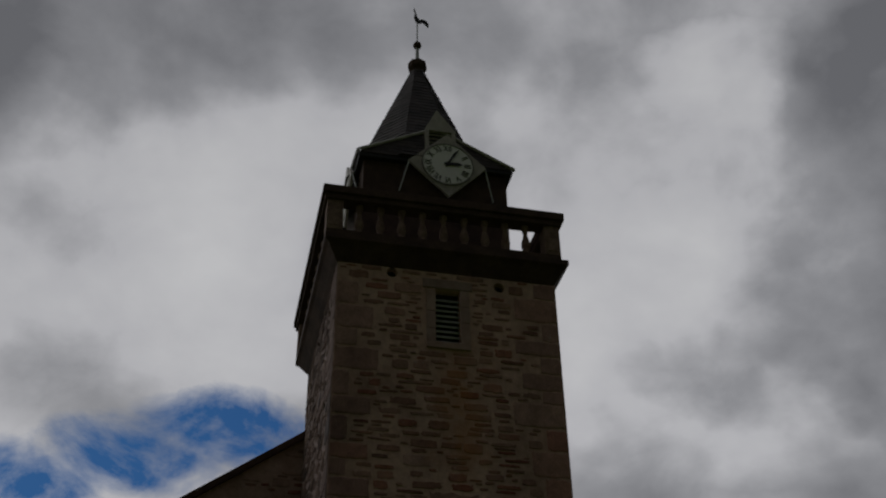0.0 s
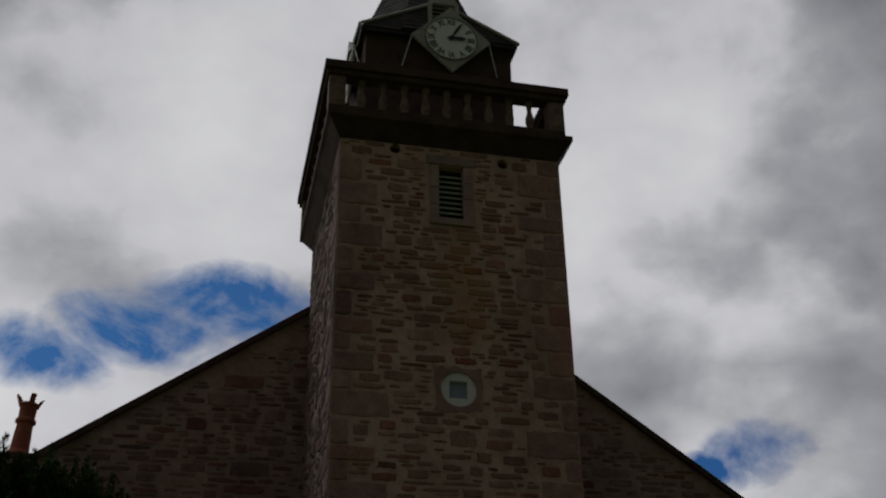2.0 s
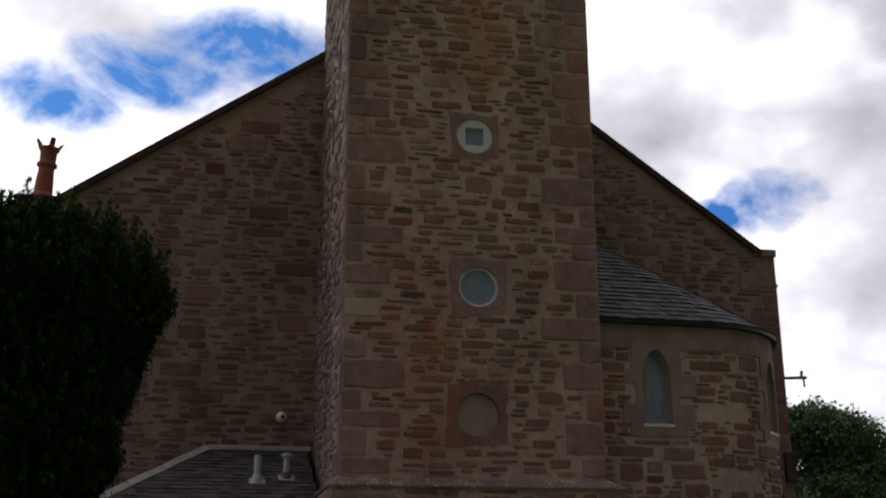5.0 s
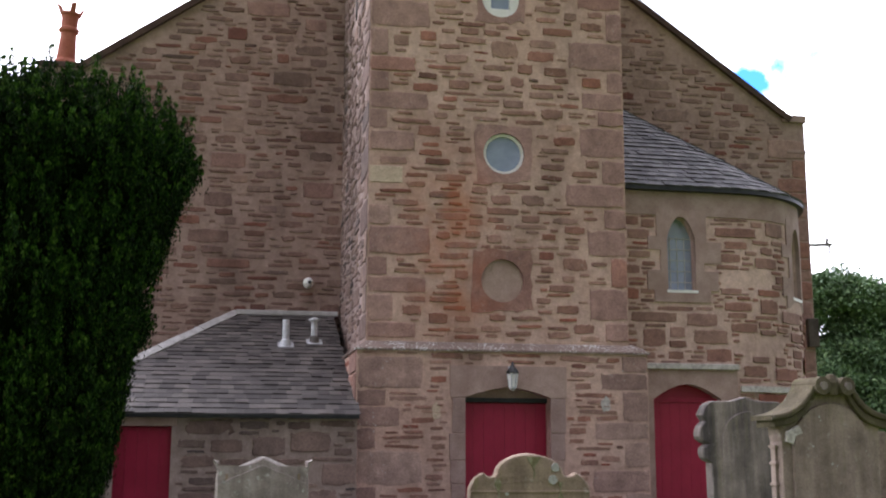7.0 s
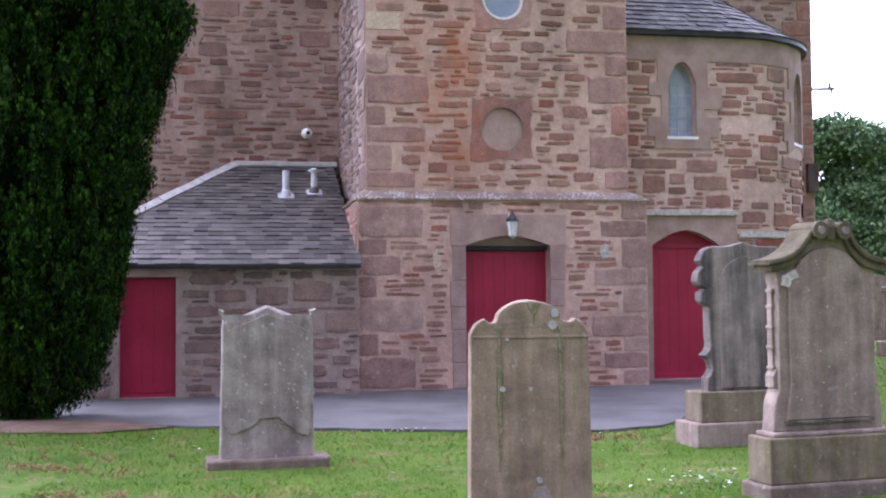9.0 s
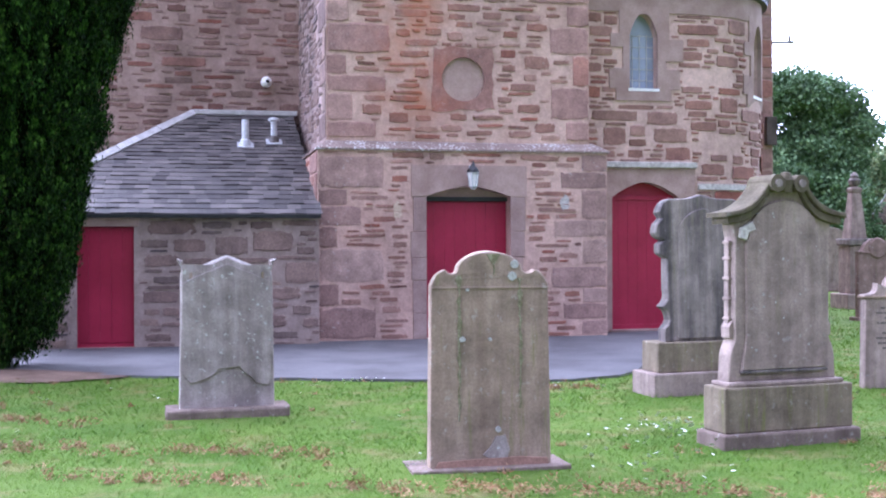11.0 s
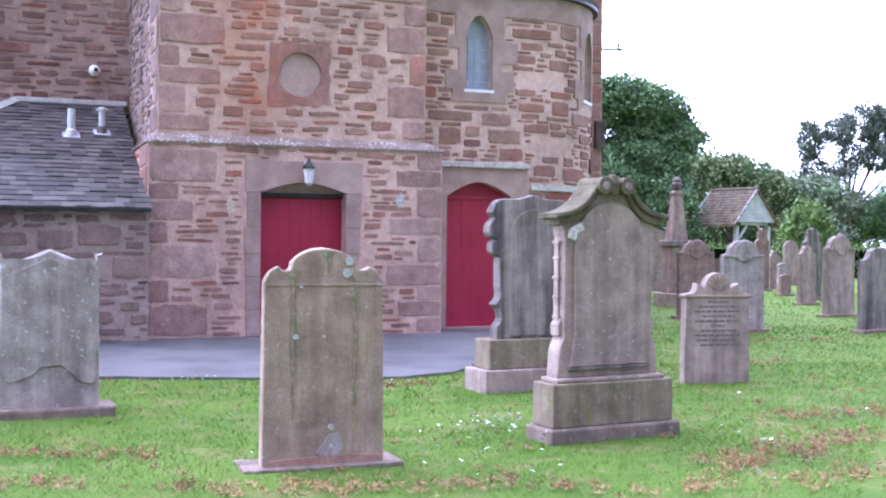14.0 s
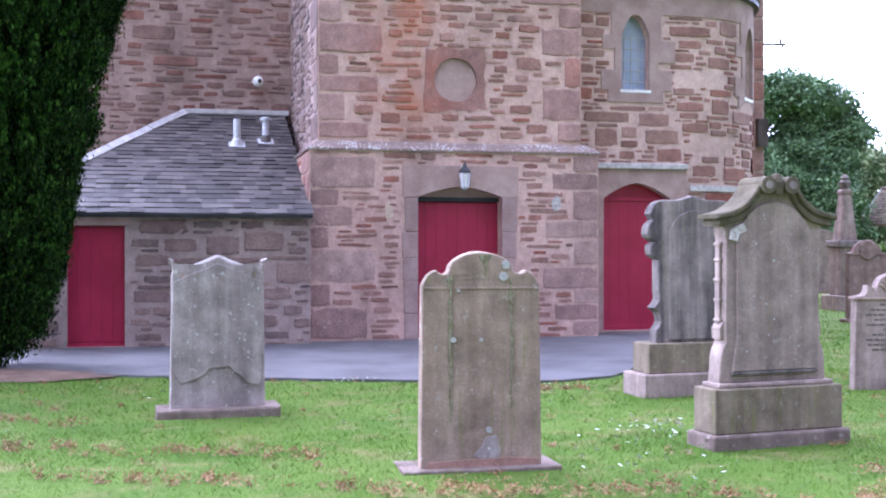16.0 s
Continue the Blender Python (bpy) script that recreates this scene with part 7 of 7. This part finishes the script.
def build_grass():
    rng = np.random.default_rng(5)
    pts = []
    for y0, y1, x0, x1, dens in ((6.3, 9.0, -3.6, 6.0, 1500), (9.0, 13.6, -6.0, 8.5, 620), (13.0, 20.0, 1.5, 12.5, 260), (20.0, 34.0, 4.0, 22.0, 60)):
        n = int((y1 - y0) * (x1 - x0) * dens)
        p = np.column_stack([rng.uniform(x0, x1, n), rng.uniform(y0, y1, n)])
        keep = [abs(x + 0.5) < 0.62 * y and allowed(x, y) for x, y in p]
        pts.append(p[np.array(keep)])
    p = np.concatenate(pts)
    n = len(p)
    z = np.array([ground_height(x, y) for x, y in p]) - 0.005
    far = np.clip(p[:, 1] / 8.0, 0.8, 3.5)
    patch = np.array([noise.noise(Vector((x * 0.8, y * 0.8, 4.0))) for x, y in p])
    h = rng.uniform(0.018, 0.042, n) * (1 + 0.35 * patch) * np.sqrt(far)
    w = rng.uniform(0.0022, 0.004, n) * far
    a = rng.uniform(0, 2 * math.pi, n)
    lean = rng.uniform(0.5, 1.5, n) * h
    la = rng.uniform(0, 2 * math.pi, n)
    base = np.column_stack([p, z])
    side = np.column_stack([np.cos(a) * w, np.sin(a) * w, np.zeros(n)])
    tip = base + np.column_stack([np.cos(la) * lean, np.sin(la) * lean, h])
    v = np.stack([base - side, base + side, tip], 1).reshape(-1, 3)
    mesh = bpy.data.meshes.new("grass")
    mesh.vertices.add(3 * n)
    mesh.vertices.foreach_set("co", v.astype(np.float32).ravel())
    mesh.loops.add(3 * n)
    mesh.loops.foreach_set("vertex_index", np.arange(3 * n, dtype=np.int32))
    mesh.polygons.add(n)
    mesh.polygons.foreach_set("loop_start", np.arange(0, 3 * n, 3, dtype=np.int32))
    mesh.update()
    mesh.validate()
    mesh.materials.append(M_BLADE)
    tagged(new("grass", mesh), "short bright green mown grass", "grass", kind="stuff")


M_CLIP = leaf_material("dry_clippings", [(0.0, (0.17, 0.085, 0.036)), (0.5, (0.28, 0.15, 0.066)), (1.0, (0.37, 0.23, 0.11))], 0.25)


def build_clippings():
    rng = np.random.default_rng(8)
    cs, sp = [], []
    # drifts of dry clippings lie in loose rows
    for x0, y0, x1, y1, n, s in ((-0.9, 6.9, 1.9, 6.85, 120, 0.10), (2.9, 7.3, 4.6, 8.4, 150, 0.14), (2.0, 6.6, 4.2, 7.0, 70, 0.10), (4.2, 9.3, 6.6, 9.9, 110, 0.12), (-3.4, 8.3, -0.8, 8.0, 60, 0.08), (-2.6, 7.3, -1.2, 7.1, 40, 0.07), (0.9, 11.6, 1.6, 11.8, 24, 0.06), (3.4, 10.6, 3.8, 10.8, 16, 0.05),
                               (5.4, 13.5, 6.4, 13.9, 30, 0.08), (-4.2, 9.6, -3.0, 9.4, 26, 0.07), (5.0, 8.6, 6.2, 8.2, 60, 0.12), (6.6, 16.4, 8.6, 16.9, 40, 0.1)):
        for _ in range(n):
            f = rng.random()
            k = 0.5 + 0.5 * noise.noise(Vector((f * 6 + x0, y0, 0.5)))
            if rng.random() > k + 0.25:
                continue
            x, y = x0 + (x1 - x0) * f + rng.normal(0, s), y0 + (y1 - y0) * f + rng.normal(0, s * 1.2)
            if allowed(x, y) and y > 6.2:
                cs.append((x, y, ground_height(x, y) + 0.03))
                sp.append(rng.uniform(0.018, 0.04))
    for _ in range(150):
        x, y = rng.uniform(-5, 7), rng.uniform(6.4, 13)
        if allowed(x, y):
            cs.append((x, y, ground_height(x, y) + 0.025))
            sp.append(rng.uniform(0.012, 0.03))
    os_ = np.tile(np.array([[0, 0, 0.1]]), (len(cs), 1))
    mesh = leaves_mesh("dry_clippings", np.array(cs), os_, 30, 0.038, np.array(sp), rng, 0.0, 0.22)
    v = np.empty(len(mesh.vertices) * 3, np.float32)
    mesh.vertices.foreach_get("co", v)
    v = v.reshape(-1, 3)
    v[:, 2] = np.clip(v[:, 2] - 0.012, 0.004, 0.07)
    mesh.vertices.foreach_set("co", v.ravel())
    mesh.materials.append(M_CLIP)
    tagged(new("dry_clippings", mesh), "brown dry grass clippings strewn over the lawn", "clippings", kind="stuff")


M_PETAL = two_tone("white_petal", (0.72, 0.72, 0.70), (0.82, 0.82, 0.8), 10, 60, 0.7, 0.0, contrast=0.05)


def build_daisies():
    rng = random.Random(14)
    verts, faces = [], []
    spots = []
    for cx, cy, n, s in ((1.75, 8.9, 70, 0.28), (1.45, 7.9, 22, 0.3), (0.9, 7.35, 16, 0.4), (1.1, 11.6, 12, 0.25), (-0.9, 12.05, 10, 0.12), (-1.25, 11.9, 6, 0.1), (3.4, 8.0, 8, 0.2), (-2.8, 10.9, 5, 0.2), (4.3, 8.9, 14, 0.5), (2.9, 11.6, 10, 0.3), (3.6, 7.0, 12, 0.4)):
        for _ in range(n):
            spots.append((rng.gauss(cx, s), rng.gauss(cy, s * 1.1)))
    for _ in range(40):
        spots.append((rng.uniform(-4, 7), rng.uniform(6.5, 12)))
    for x, y in spots:
        if not allowed(x, y):
            continue
        z = ground_height(x, y) + rng.uniform(0.045, 0.075)
        r = rng.uniform(0.013, 0.023)
        tx, ty = rng.uniform(-0.5, 0.5), rng.uniform(-0.9, 0.1)
        b = len(verts)
        verts.append((x, y, z))
        for i in range(8):
            a = 2 * math.pi * i / 8
            k = r * (1.0 if i % 2 else 0.75)
            verts.append((x + k * math.cos(a), y + k * math.sin(a), z - (tx * math.cos(a) + ty * math.sin(a)) * -k))
        faces += [(b, b + 1 + i, b + 1 + (i + 1) % 8) for i in range(8)]
    mesh = raw("daisies", verts, faces)
    mesh.materials.append(M_PETAL)
    tagged(new("daisies", mesh), "small white daisies scattered in the grass", "flowers", kind="stuff")


def build_soil():
    out = []
    for i in range(40):
        a = 2 * math.pi * i / 40
        k = 1 + 0.18 * noise.noise(Vector((math.cos(a) * 2, math.sin(a) * 2, 0)))
        out.append((-5.75 + 2.15 * k * math.cos(a), 12.9 + 0.75 * k * math.sin(a), 0.02))
    verts = [(-5.75, 12.9, 0.07)] + out
    mesh = raw("soil", verts, [(0, 1 + i, 1 + (i + 1) % 40) for i in range(40)])
    mesh.materials.append(M_SOIL)
    tagged(new("soil", mesh), "bare brown earth under the yew", "soil", kind="structure")


build_soil()
build_grass()
build_clippings()
build_daisies()
